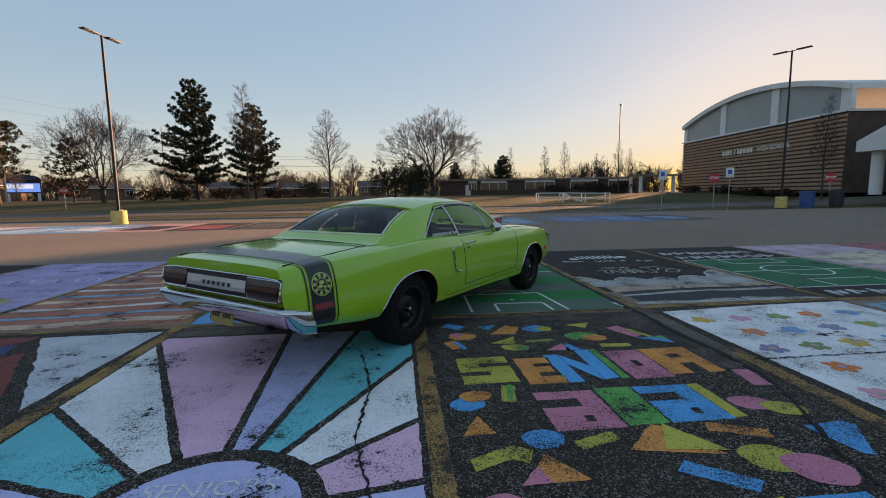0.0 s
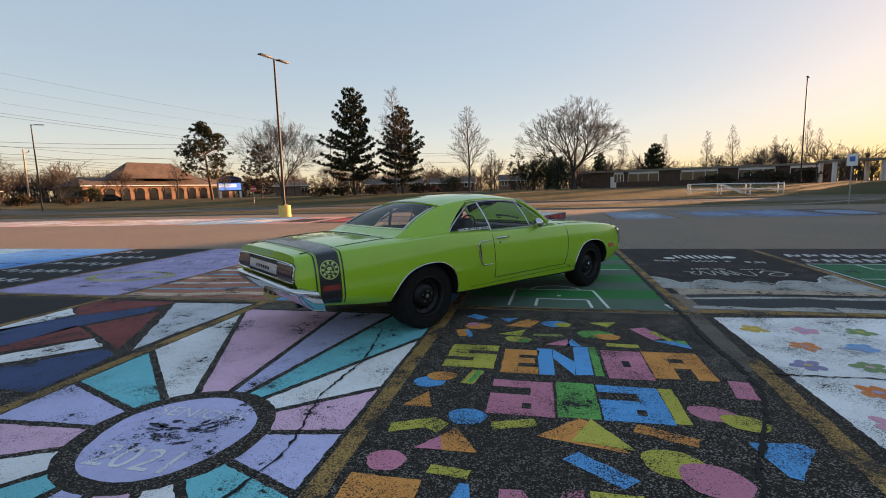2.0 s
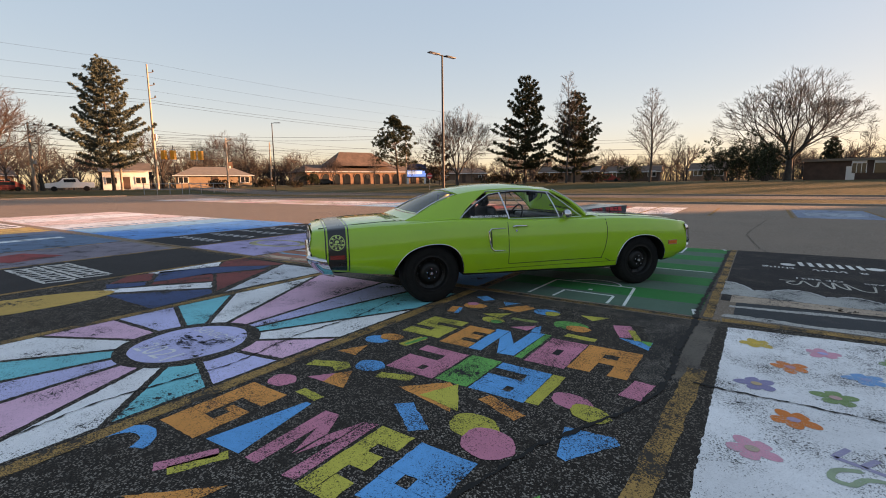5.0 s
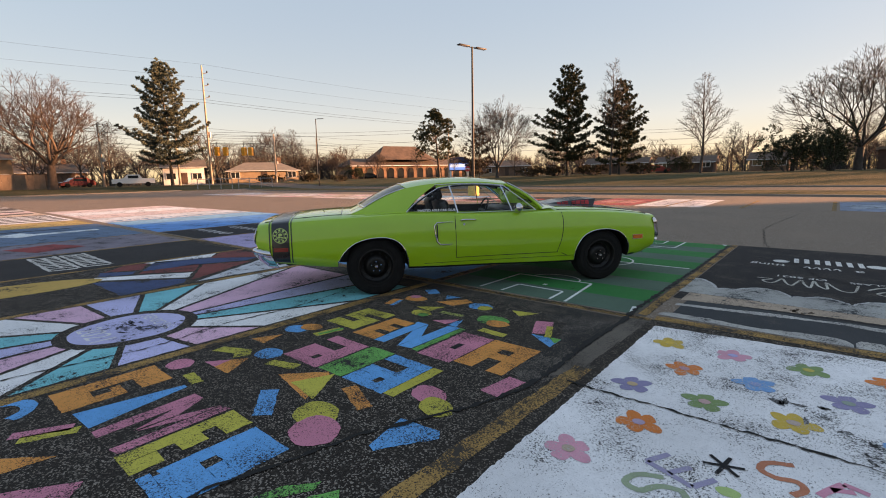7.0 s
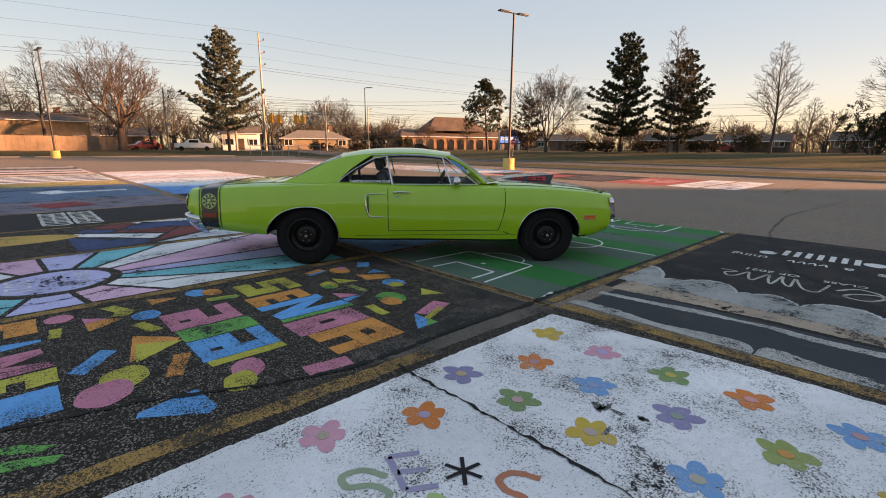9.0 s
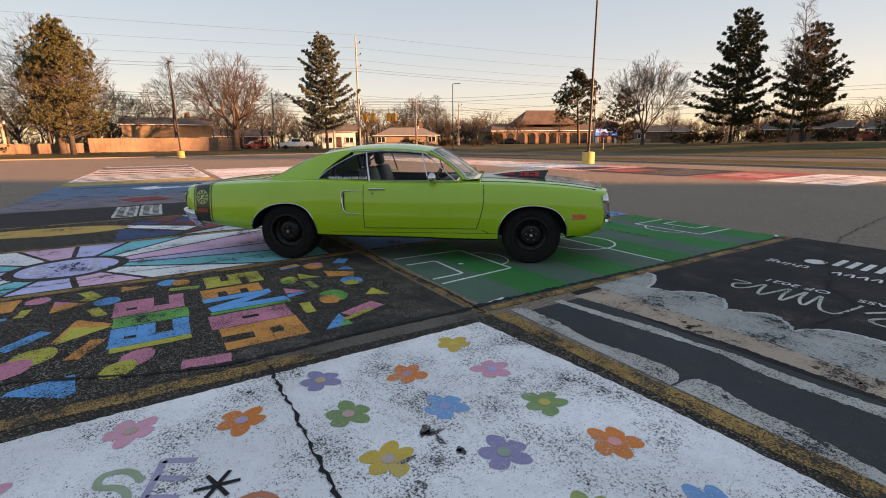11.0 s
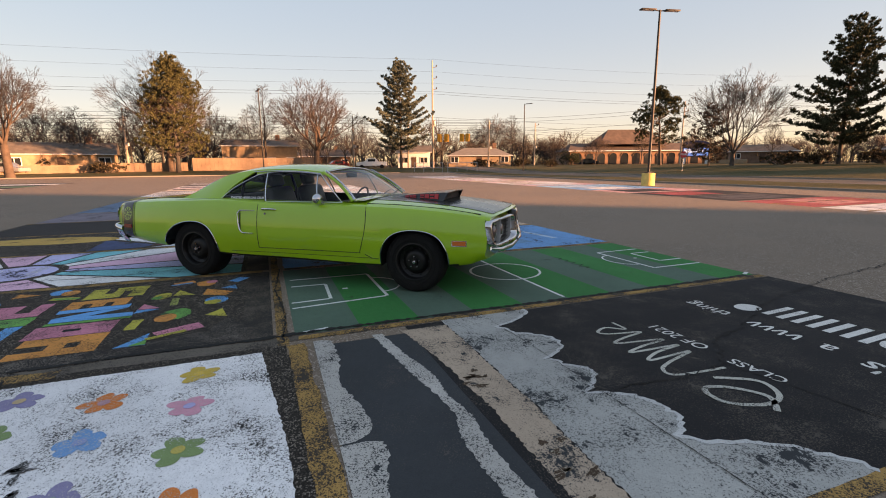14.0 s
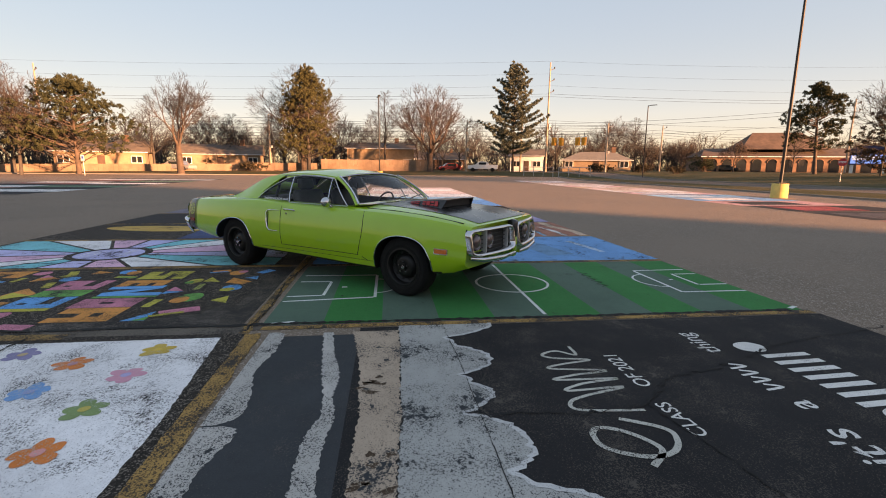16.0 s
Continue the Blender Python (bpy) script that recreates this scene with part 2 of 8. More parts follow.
def part_mesh(name, me, material, parent=None, label="", soft=0):
    for m in material if isinstance(material, (list, tuple)) else [material]:
        if m:
            me.materials.append(m)
    if soft:
        smooth(me, soft)
    ob = new(name, me)
    if parent is not None:
        ob.parent = parent
    if label:
        tagged(ob, label)
    return ob


def thing(name, m, label, category, group="", kind=""):
    ob = new(name)
    ob.empty_display_size = 0.1
    ob.matrix_world = m
    return tagged(ob, label, category, group, kind)


def box_bm(x0, y0, z0, x1, y1, z1, bevel=0.0, bm=None):
    own = bm or bmesh.new()
    r = bmesh.ops.create_cube(own, size=1)
    bmesh.ops.transform(own, matrix=Matrix.LocRotScale(((x0 + x1) / 2, (y0 + y1) / 2, (z0 + z1) / 2), None, (x1 - x0, y1 - y0, z1 - z0)), verts=r["verts"])
    if bevel:
        es = list({e for v in r["verts"] for e in v.link_edges})
        bmesh.ops.bevel(own, geom=es, offset=bevel, segments=2, affect="EDGES", profile=0.5)
    return own


def tube_bm(points, radius, sides=8, bm=None, cap=True):
    """A round bar along points; radius is one number or one for each point."""
    own = bm or bmesh.new()
    pts = [Vector(p) for p in points]
    rad = radius if isinstance(radius, (list, tuple)) else [radius] * len(pts)
    rings = []
    for i, p in enumerate(pts):
        d = (pts[min(i + 1, len(pts) - 1)] - pts[max(i - 1, 0)]).normalized()
        a = d.orthogonal().normalized() if abs(d.z) < 0.99 else Vector((1, 0, 0))
        a = (Vector((0, 0, 1)).cross(d)).normalized() if abs(d.z) < 0.99 else Vector((1, 0, 0))
        b = d.cross(a)
        rings.append([own.verts.new(p + rad[i] * (a * math.cos(k * math.tau / sides) + b * math.sin(k * math.tau / sides))) for k in range(sides)])
    for r0, r1 in zip(rings, rings[1:]):
        for k in range(sides):
            own.faces.new((r0[k], r0[(k + 1) % sides], r1[(k + 1) % sides], r1[k]))
    if cap:
        own.faces.new(rings[0])
        own.faces.new(rings[-1][::-1])
    return own


def revolve_bm(profile, n=32, bm=None, centre=(0, 0, 0)):
    """Turn (radius, y) pairs round the y axis."""
    own = bm or bmesh.new()
    c = Vector(centre)
    rings = [[own.verts.new(c + Vector((r * math.cos(k * math.tau / n), y, r * math.sin(k * math.tau / n)))) for k in range(n)] for r, y in profile]
    for r0, r1 in zip(rings, rings[1:]):
        for k in range(n):
            own.faces.new((r0[k], r0[(k + 1) % n], r1[(k + 1) % n], r1[k]))
    bmesh.ops.remove_doubles(own, verts=own.verts, dist=1e-5)
    return own


def grid_bm(fn, nu, nv, bm=None):
    """A patch: fn(u, v) for u, v in 0..1."""
    own = bm or bmesh.new()
    vs = [[own.verts.new(fn(i / nu, j / nv)) for j in range(nv + 1)] for i in range(nu + 1)]
    for i in range(nu):
        for j in range(nv):
            own.faces.new((vs[i][j], vs[i + 1][j], vs[i + 1][j + 1], vs[i][j + 1]))
    return own


def thicken(bm, t):
    bmesh.ops.recalc_face_normals(bm, faces=bm.faces)
    bmesh.ops.solidify(bm, geom=list(bm.faces), thickness=t)
    return bm


def flat_bm(points, z=0.0, bm=None):
    own = bm or bmesh.new()
    f = own.faces.new([own.verts.new((p[0], p[1], z)) for p in points])
    f.normal_update()
    if f.normal.z < 0:
        f.normal_flip()
    return own


def flat(name, points, z, material, parent, label=""):
    me = bpy.data.meshes.new(name)
    bm = flat_bm(points, z)
    bm.to_mesh(me)
    bm.free()
    return part_mesh(name, me, material, parent, label)


def text_mesh(body, size, bold=0.0, shear=0.0):
    cu = bpy.data.curves.new("writing", "FONT")
    cu.body, cu.size, cu.offset, cu.shear = body, size, bold, shear
    cu.align_x, cu.align_y = "CENTER", "CENTER"
    cu.resolution_u = 3
    ob = new("writing", cu)
    dg = bpy.context.evaluated_depsgraph_get()
    me = bpy.data.meshes.new_from_object(ob.evaluated_get(dg))
    bpy.data.objects.remove(ob)
    bpy.data.curves.remove(cu)
    return me


def text_part(name, body, size, m, material, parent, label="", bold=0.0, shear=0.0):
    me = text_mesh(body, size, bold, shear)
    me.transform(m)
    me.materials.clear()
    return part_mesh(name, me, material, parent, label)


def spline(xs, ys):
    """A smooth curve through the pairs (Catmull-Rom, monotone in x)."""
    xs, ys = list(xs), list(ys)

    def at(x):
        if x <= xs[0]:
            return ys[0]
        if x >= xs[-1]:
            return ys[-1]
        i = max(k for k in range(len(xs) - 1) if xs[k] <= x)
        h = xs[i + 1] - xs[i]

        def slope(k):
            if k == 0:
                return (ys[1] - ys[0]) / (xs[1] - xs[0])
            if k == len(xs) - 1:
                return (ys[-1] - ys[-2]) / (xs[-1] - xs[-2])
            return (ys[k + 1] - ys[k - 1]) / (xs[k + 1] - xs[k - 1])

        t = (x - xs[i]) / h
        a, b = slope(i) * h, slope(i + 1) * h
        return (2 * t**3 - 3 * t**2 + 1) * ys[i] + (t**3 - 2 * t**2 + t) * a + (-2 * t**3 + 3 * t**2) * ys[i + 1] + (t**3 - t**2) * b

    return at


def lerp(a, b, t):
    return a + (b - a) * t


def step01(x):
    x = min(1.0, max(0.0, x))
    return x * x * (3 - 2 * x)


# ---- ground ----
def ground_z(x, y):
    """The lot is level; the land about it rises gently."""
    north = 1.1 * step01((y - 34) / 32)
    west = 0.8 * step01((-x - 50) / 28)
    east = 0.9 * step01((x - 30) / 28) * step01((y - 25) / 20)
    return max(north, west, east)


def ground_sheet():
    xs = sorted({*range(-130, 131, 4), *range(-1600, -130, 120), *range(180, 1700, 120), -132, 134})
    ys = sorted({*range(-130, 131, 4), *range(-1600, -130, 120), *range(180, 1700, 120), -132, 134})
    verts = [(x, y, ground_z(x, y) - 0.05) for x in xs for y in ys]
    n = len(ys)
    faces = [(i * n + j, (i + 1) * n + j, (i + 1) * n + j + 1, i * n + j + 1) for i in range(len(xs) - 1) for j in range(n - 1)]
    me = bpy.data.meshes.new("ground")
    me.from_pydata(verts, [], faces)
    ob = part_mesh("ground", me, GRASS)
    tagged(ob, "dormant brown-green grass on gently rising land", "ground", kind="structure")
    smooth(me, 60)


ground_sheet()


def sheet(name, x0, y0, x1, y1, lift, mat, label, category, cell=4.0):
    nx, ny = max(1, int((x1 - x0) / cell)), max(1, int((y1 - y0) / cell))
    bm = grid_bm(lambda u, v: (lerp(x0, x1, u), lerp(y0, y1, v), ground_z(lerp(x0, x1, u), lerp(y0, y1, v)) + lift), nx, ny)
    return tagged(part(name, bm, mat, soft=60), label, category, kind="structure")


sheet("parking_lot", -60, -70, 60, 25.4, 0.0, LOT, "wide asphalt parking lot with faded surface", "parking lot")
sheet("road", -150, 31.6, 60, 38.6, 0.0, ROADMAT, "grey asphalt access road beyond the lot", "road")


def kerb(name, x0, y0, x1, y1, w=0.2):
    d = Vector((x1 - x0, y1 - y0, 0))
    n = max(1, int(d.length / 3))
    side = Vector((-d.y, d.x, 0)).normalized() * w / 2
    bm = bmesh.new()
    rings = []
    for i in range(n + 1):
        p = Vector((x0, y0, 0)) + d * i / n
        g = ground_z(p.x, p.y)
        rings.append([bm.verts.new(p + side * s + Vector((0, 0, g + h))) for s, h in ((-1, -0.05), (-1, 0.08), (-0.7, 0.10), (0.7, 0.10), (1, 0.08), (1, -0.05))])
    for a, b in zip(rings, rings[1:]):
        for k in range(5):
            bm.faces.new((a[k], a[k + 1], b[k + 1], b[k]))
    bm.faces.new(rings[0])
    bm.faces.new(rings[-1])
    return tagged(part(name, bm, CONCRETE), "pale concrete kerb along the grass strip", "kerb", "concrete kerbs", "structure")


sheet("verge", -60, 25.55, 13, 31.3, 0.09, GRASS, "strip of dormant grass between the lot and the road", "verge")
sheet("verge", -110, 38.9, 46, 47.0, 0.09, GRASS, "strip of dormant grass along the far side of the road", "verge")
kerb("kerb", -60, 25.5, 13, 25.5, 0.18)
kerb("kerb", -110, 31.4, 60, 31.4, 0.18)
kerb("kerb", -110, 38.8, 60, 38.8, 0.18)
kerb("kerb", 13, 25.5, 20, 30.5, 0.35)
kerb("kerb", -60.2, -70, -60.2, 18, 0.3)


# ---- the car ----
# car frame: x forward, y left, z up, origin on the ground midway between the axles
REAR, FRONT = -2.865, 2.405
AXLE = 1.485
shoulder_z = spline((-2.88, -2.38, -1.7, -1.0, -0.3, 0.5, 1.2, 1.8, 2.405), (0.900, 0.938, 0.965, 0.985, 0.955, 0.945, 0.935, 0.900, 0.832))
half_w = spline((-2.88, -2.50, -1.9, -1.2, -0.4, 0.5, 1.3, 1.9, 2.405), (0.860, 0.925, 0.965, 0.972, 0.945, 0.945, 0.962, 0.950, 0.905))
under_z = spline((-2.88, -2.48, -2.1, -1.0, 0.0, 1.0, 1.9, 2.405), (0.470, 0.430, 0.385, 0.305, 0.285, 0.270, 0.310, 0.400))
deck_z = spline((-2.88, -2.48, -1.9, -1.0, 0.75, 1.3, 1.9, 2.405), (0.920, 0.972, 1.000, 1.000, 1.000, 0.985, 0.938, 0.855))


def tail_lean(z):
    """How far the tail falls away forward above and below its proudest line."""
    return max(0.0, 0.70 - z) * 0.42 + max(0.0, z - 0.74) * 0.22


def section(x):
    """Right half of the body's cross-section at x, from the keel to the middle of the deck, as (y, z)."""
    w, zs, zb, zc = half_w(x), shoulder_z(x), under_z(x), deck_z(x)
    zm = 0.50 + 0.16 * (zs - 0.9) / 0.1 * 0.3
    return [(0.0, zb + 0.02), (w - 0.20, zb + 0.01), (w - 0.075, zb), (w - 0.045, zb + 0.025), (w - 0.018, lerp(zb, zm, 0.55)), (w - 0.002, zm), (w, zm + 0.05),
            (w - 0.010, lerp(zm, zs, 0.45)), (w - 0.028, lerp(zm, zs, 0.72)), (w - 0.050, zs - 0.045), (w - 0.072, zs - 0.012), (w - 0.105, zs + 0.002),
            (w - 0.20, lerp(zs, zc, 0.35) + 0.004), (w - 0.42, lerp(zs, zc, 0.72) + 0.004), (0.0, zc)]


def skin(x, s, out=0.0, side=-1):
    """A point of the body's skin: s runs over the section's corners; out: metres off the skin; side -1 right, 1 left."""
    sec = section(x)
    i = min(int(s), len(sec) - 2)
    (y0, z0), (y1, z1) = sec[i], sec[i + 1]
    t = s - i
    d = Vector((y1 - y0, z1 - z0))
    n = Vector((d.y, -d.x)).normalized() if d.length > 1e-6 else Vector((0, 1))
    y, z = lerp(y0, y1, t) + n.x * out, lerp(z0, z1, t) + n.y * out
    return Vector((x, side * y, z))


def side_at(x, z, out=0.003, side=-1):
    """The skin at height z of the flank."""
    sec = section(x)
    for i in range(3, 11):
        if sec[i][1] <= z <= sec[i + 1][1]:
            return skin(x, i + (z - sec[i][1]) / (sec[i + 1][1] - sec[i][1]), out, side)
    return skin(x, 10.5, out, side)


def top_at(x, y, out=0.004):
    sec = section(x)
    a = abs(y)
    for i in range(11, 14):
        if sec[i + 1][0] <= a <= sec[i][0]:
            t = (sec[i][0] - a) / (sec[i][0] - sec[i + 1][0])
            return Vector((x, y, lerp(sec[i][1], sec[i + 1][1], t) + out))
    return Vector((x, y, sec[11][1] + out))


def nose(p):
    """The nose is rounded in plan, and its chin falls back."""
    x, y, z = p
    t = max(0.0, (x - 2.12) / (FRONT - 2.12))
    return Vector((x - t * (0.11 * (abs(y) / 0.88) ** 2.5 + 0.28 * max(0.0, 0.52 - z)), y, z))


# wheel openings: (forward of the axle, height), from the trailing foot over the top to the leading foot
REAR_ARCH = ((-0.450, 0.10), (-0.450, 0.40), (-0.425, 0.47), (-0.375, 0.545), (-0.30, 0.615), (-0.21, 0.665), (-0.10, 0.697), (0.02, 0.710), (0.14, 0.703), (0.23, 0.672), (0.30, 0.622), (0.35, 0.550), (0.378, 0.47), (0.392, 0.39), (0.395, 0.10))
FRONT_ARCH = ((-0.385, 0.10), (-0.385, 0.36), (-0.37, 0.45), (-0.325, 0.545), (-0.25, 0.622), (-0.15, 0.668), (-0.03, 0.688), (0.10, 0.684), (0.22, 0.655), (0.31, 0.595), (0.372, 0.50), (0.398, 0.40), (0.402, 0.10))


def arch_line(arch, n=5):
    """The opening's edge, rounded between its corners."""
    v = [Vector(p) for p in arch]
    out = []
    for i in range(len(v) - 1):
        p0, p1, p2, p3 = v[max(i - 1, 0)], v[i], v[i + 1], v[min(i + 2, len(v) - 1)]
        for k in range(n):
            t = k / n
            out.append(0.5 * ((2 * p1) + (p2 - p0) * t + (2 * p0 - 5 * p1 + 4 * p2 - p3) * t * t + (3 * p1 - p0 - 3 * p2 + p3) * t**3))
    return out + [v[-1]]


def wheel_arch(x, arch):
    own = bmesh.new()
    for s in (-1, 1):
        a = [own.verts.new((x + p.x, s * 0.63, p.y)) for p in arch_line(arch)]
        b = [own.verts.new((x + p.x, s * 1.25, p.y)) for p in arch_line(arch)]
        for i in range(len(a)):
            j = (i + 1) % len(a)
            own.faces.new((a[i], a[j], b[j], b[i]))
        own.faces.new(a[::-1])
        own.faces.new(b)
    return own


def cut(me, bm):
    """The mesh with the solid taken away."""
    bmesh.ops.recalc_face_normals(bm, faces=bm.faces)
    cm = bpy.data.meshes.new("cutter")
    bm.to_mesh(cm)
    bm.free()
    a, b = new("solid", me), new("cutter", cm)
    mod = a.modifiers.new("cut", "BOOLEAN")
    mod.object, mod.operation, mod.solver = b, "DIFFERENCE", "EXACT"
    dg = bpy.context.evaluated_depsgraph_get()
    out = bpy.data.meshes.new_from_object(a.evaluated_get(dg))
    for o in (a, b):
        bpy.data.objects.remove(o)
    bpy.data.meshes.remove(cm)
    return out


def bar(bm, a, b, w, h):
    """A square bar from a to b."""
    a, b = Vector(a), Vector(b)
    d = (b - a).normalized()
    s = Vector((0, 0, 1)).cross(d)
    s = s.normalized() * w / 2 if s.length > 1e-3 else Vector((w / 2, 0, 0))
    u = d.cross(s).normalized() * h / 2
    vs = [bm.verts.new(p + s * i + u * j) for p in (a, b) for i, j in ((-1, -1), (1, -1), (1, 1), (-1, 1))]
    for f in ((0, 1, 2, 3), (7, 6, 5, 4), (0, 4, 5, 1), (1, 5, 6, 2), (2, 6, 7, 3), (3, 7, 4, 0)):
        bm.faces.new([vs[i] for i in f])


def car():
    root = thing("car", pose(-2.606, 0.806, 0, 0, 0, 51.7), "bright green two-door muscle car parked across painted stalls", "car")

    # body shell
    bm = bmesh.new()
    xs = [REAR + (FRONT - REAR) * i / 76 for i in range(77)]
    rings = []
    for x in xs:
        sec = section(x)
        pts = [(-y, z) for y, z in sec] + [(y, z) for y, z in sec[-2:0:-1]]
        end = 0.0
        if x < -2.65:
            end = (-2.65 - x) / 0.215
        k = 1 - 0.05 * end**2
        rings.append([bm.verts.new(nose((x + (tail_lean(z) * end if x < 0 else 0), y * k, z))) for y, z in pts])
    n = len(rings[0])
    for a, b in zip(rings, rings[1:]):
        for i in range(n):
            bm.faces.new((a[i], a[(i + 1) % n], b[(i + 1) % n], b[i]))
    bm.faces.new(rings[0])
    bm.faces.new(rings[-1])
    bmesh.ops.recalc_face_normals(bm, faces=bm.faces)
    me = bpy.data.meshes.new("body")
    bm.to_mesh(me)
    bm.free()
    me = cut(me, wheel_arch(-AXLE, REAR_ARCH))
    me = cut(me, wheel_arch(AXLE, FRONT_ARCH))
    cab = bmesh.new()
    r = bmesh.ops.create_cube(cab, size=1)
    bmesh.ops.transform(cab, matrix=Matrix.LocRotScale((-0.52, 0, 0.95), None, (2.30, 1.50, 1.0)), verts=r["verts"])
    for v in cab.verts:
        if v.co.z > 1 and v.co.x < -1:
            v.co.x = -1.64
        if v.co.z < 1:
            v.co.x = max(-1.45, v.co.x)
    me = cut(me, cab)
    me.materials.clear()
    body = part_mesh("body", me, [GREEN, TRIM_BLACK, VINYL], root)
    for p in me.polygons:
        c, nn = p.center, p.normal
        for ax in (-AXLE, AXLE):
            if abs(c.x - ax) < 0.47 and c.z < 0.73 and (abs(nn.y) > 0.95 and abs(c.y) < 0.70 or abs(nn.y) < 0.35 and 0.62 < abs(c.y) < 0.99 and (nn.z < -0.2 or nn.x * (ax - c.x) > 0.2)):
                p.material_index = 1
        if c.z < 0.33 and nn.z < -0.7:
            p.material_index = 1
        if -1.75 < c.x < 0.66 and abs(c.y) < 0.752 and 0.44 < c.z < 0.99 and not (nn.z > 0.5 and c.z > 0.93):
            p.material_index = 2
    smooth(me, 32)

    # wide black stripe with thin border lines round the tail
    def band(x0, x1, out, nx=6):
        own = bmesh.new()
        for side in (-1, 1):
            grid_bm(lambda u, v: skin(lerp(x0, x1, u), 3.2 + v * 10.8, out, side), nx, 44, own)
        return own

    part("tail_stripe", band(-2.668, -2.472, 0.004), CAR_BLACK, root, "wide black stripe wrapped round the tail", soft=40)
    for x in (-2.700, -2.452):
        part("pinstripe", band(x, x + 0.012, 0.004, 1), CAR_BLACK, root, soft=40)

    # round emblem on each flank: ring, disc and plain marks
    for side in (-1, 1):
        c = Vector((-2.57, 0, 0.775))

        def at(dx, dz, out):
            return side_at(c.x + dx, c.z + dz, out, side)

        def ring_patch(r0, r1, out, nn=28):
            own = bmesh.new()
            grid_bm(lambda u, v: at(lerp(r0, r1, v) * math.cos(u * math.tau), lerp(r0, r1, v) * math.sin(u * math.tau), out), nn, 2, own)
            return own

        emblem = part("emblem", ring_patch(0.078, 0.086, 0.007), DECAL_YG, root, "round pale green emblem on the stripe")
        part("ring", ring_patch(0.042, 0.047, 0.007), DECAL_YG, emblem)
        for k in range(9):
            a = math.tau * k / 9 + 0.3
            own = grid_bm(lambda u, v: at(lerp(0.052, 0.074, v) * math.cos(a + (u - 0.5) * 0.34), lerp(0.052, 0.074, v) * math.sin(a + (u - 0.5) * 0.34), 0.007), 2, 2)
            part("mark", own, DECAL_YG, emblem)
        for dx, dz, rx, rz in ((0.0, 0.012, 0.024, 0.016), (-0.015, -0.016, 0.020, 0.012), (0.020, -0.020, 0.012, 0.009)):
            own = grid_bm(lambda u, v: at(dx + rx * v * math.cos(u * math.tau), dz + rz * v * math.sin(u * math.tau), 0.007), 12, 1)
            bmesh.ops.remove_doubles(own, verts=own.verts, dist=1e-5)
            part("figure", own, DECAL_YG, emblem)
        # side marker lamps
        own = grid_bm(lambda u, v: side_at(lerp(-2.65, -2.49, u), lerp(0.590, 0.635, v), 0.010, side), 4, 2)
        part("rear_marker", thicken(own, 0.006), MARKER_RED, root, "red side marker lamp on the stripe")
        own = grid_bm(lambda u, v: side_at(lerp(1.935, 2.075, u), lerp(0.545, 0.59, v), 0.012, side), 4, 2)
        part("front_marker", thicken(own, 0.010), AMBER_LENS, root, "orange side marker lamp")
        own = grid_bm(lambda u, v: side_at(lerp(1.925, 2.085, u), lerp(0.537, 0.598, v), 0.005, side), 4, 2)
        part("marker_bezel", thicken(own, 0.004), CHROME, root)
        # arch lip mouldings
        for ax, arch, name in ((-AXLE, REAR_ARCH, "rear_arch_moulding"), (AXLE, FRONT_ARCH, "front_arch_moulding")):
            pts = [side_at(ax + p.x, p.y, 0.003, side) for p in arch_line(arch) if p.y > under_z(ax + p.x) + 0.03]
            part(name, tube_bm(pts, 0.0065, 6), CHROME, root, soft=60)
        # door and panel gaps
        def gap(pts, name="panel_gap", r=0.0045):
            part(name, tube_bm([side_at(x, z, 0.0, side) for x, z in pts], r, 5), TRIM_BLACK, root, soft=60)

        gap([(-0.495, lerp(0.42, 0.93, k / 10)) for k in range(11)])
        gap([(0.90 + 0.05 * math.sin(k / 10 * 2.6) - 0.05 * (1 - k / 10), lerp(0.42, 0.925, k / 10)) for k in range(11)])
        gap([(lerp(-0.495, 0.86, k / 12), 0.415) for k in range(13)])
        gap([(lerp(-0.90, 1.08, k / 12), under_z(0) + 0.075) for k in range(13)], r=0.003)
        gap([(lerp(0.915, 1.0, k / 6), lerp(0.40, 0.36, k / 6)) for k in range(7)])
        # moulding of the false scoop behind the door
        pts = [(-0.525, 0.858), (-0.62, 0.860), (-0.73, 0.856), (-0.760, 0.825), (-0.755, 0.72), (-0.735, 0.625), (-0.70, 0.592), (-0.60, 0.588), (-0.54, 0.590)]
        part("scoop_moulding", tube_bm([side_at(x, z, 0.006, side) for x, z in pts], [0.003, 0.005, 0.008, 0.011, 0.011, 0.010, 0.008, 0.005, 0.003], 7), CHROME, root, "chrome moulding of a false side scoop", soft=60)
        own = grid_bm(lambda u, v: side_at(lerp(-0.738, -0.722, u), lerp(0.625, 0.83, v), 0.004, side), 2, 8)
        part("scoop_mouth", own, TRIM_BLACK, root)
        # door handle
        own = tube_bm([side_at(x, z, o, side) for x, z, o in ((-0.42, 0.872, 0.005), (-0.41, 0.874, 0.03), (-0.33, 0.874, 0.036), (-0.25, 0.872, 0.03), (-0.235, 0.870, 0.006))], [0.012, 0.012, 0.010, 0.009, 0.007], 8)
        handle = part("door_handle", own, CHROME, root, "chrome door handle", soft=50)
        own = revolve_bm([(0.0, 0.004), (0.013, 0.004), (0.014, -0.002), (0.0, -0.002)], 14)
        bmesh.ops.transform(own, matrix=Matrix.Translation(side_at(-0.385, 0.825, 0.004, side)), verts=own.verts)
        part("lock", own, CHROME, handle)

    # roof, pillars and glass
    belt = 0.970
    edge_z = spline((-1.76, -1.58, -1.36, -1.14, -0.85, -0.5, -0.1, 0.27), (0.985, 1.058, 1.165, 1.258, 1.314, 1.338, 1.336, 1.302))
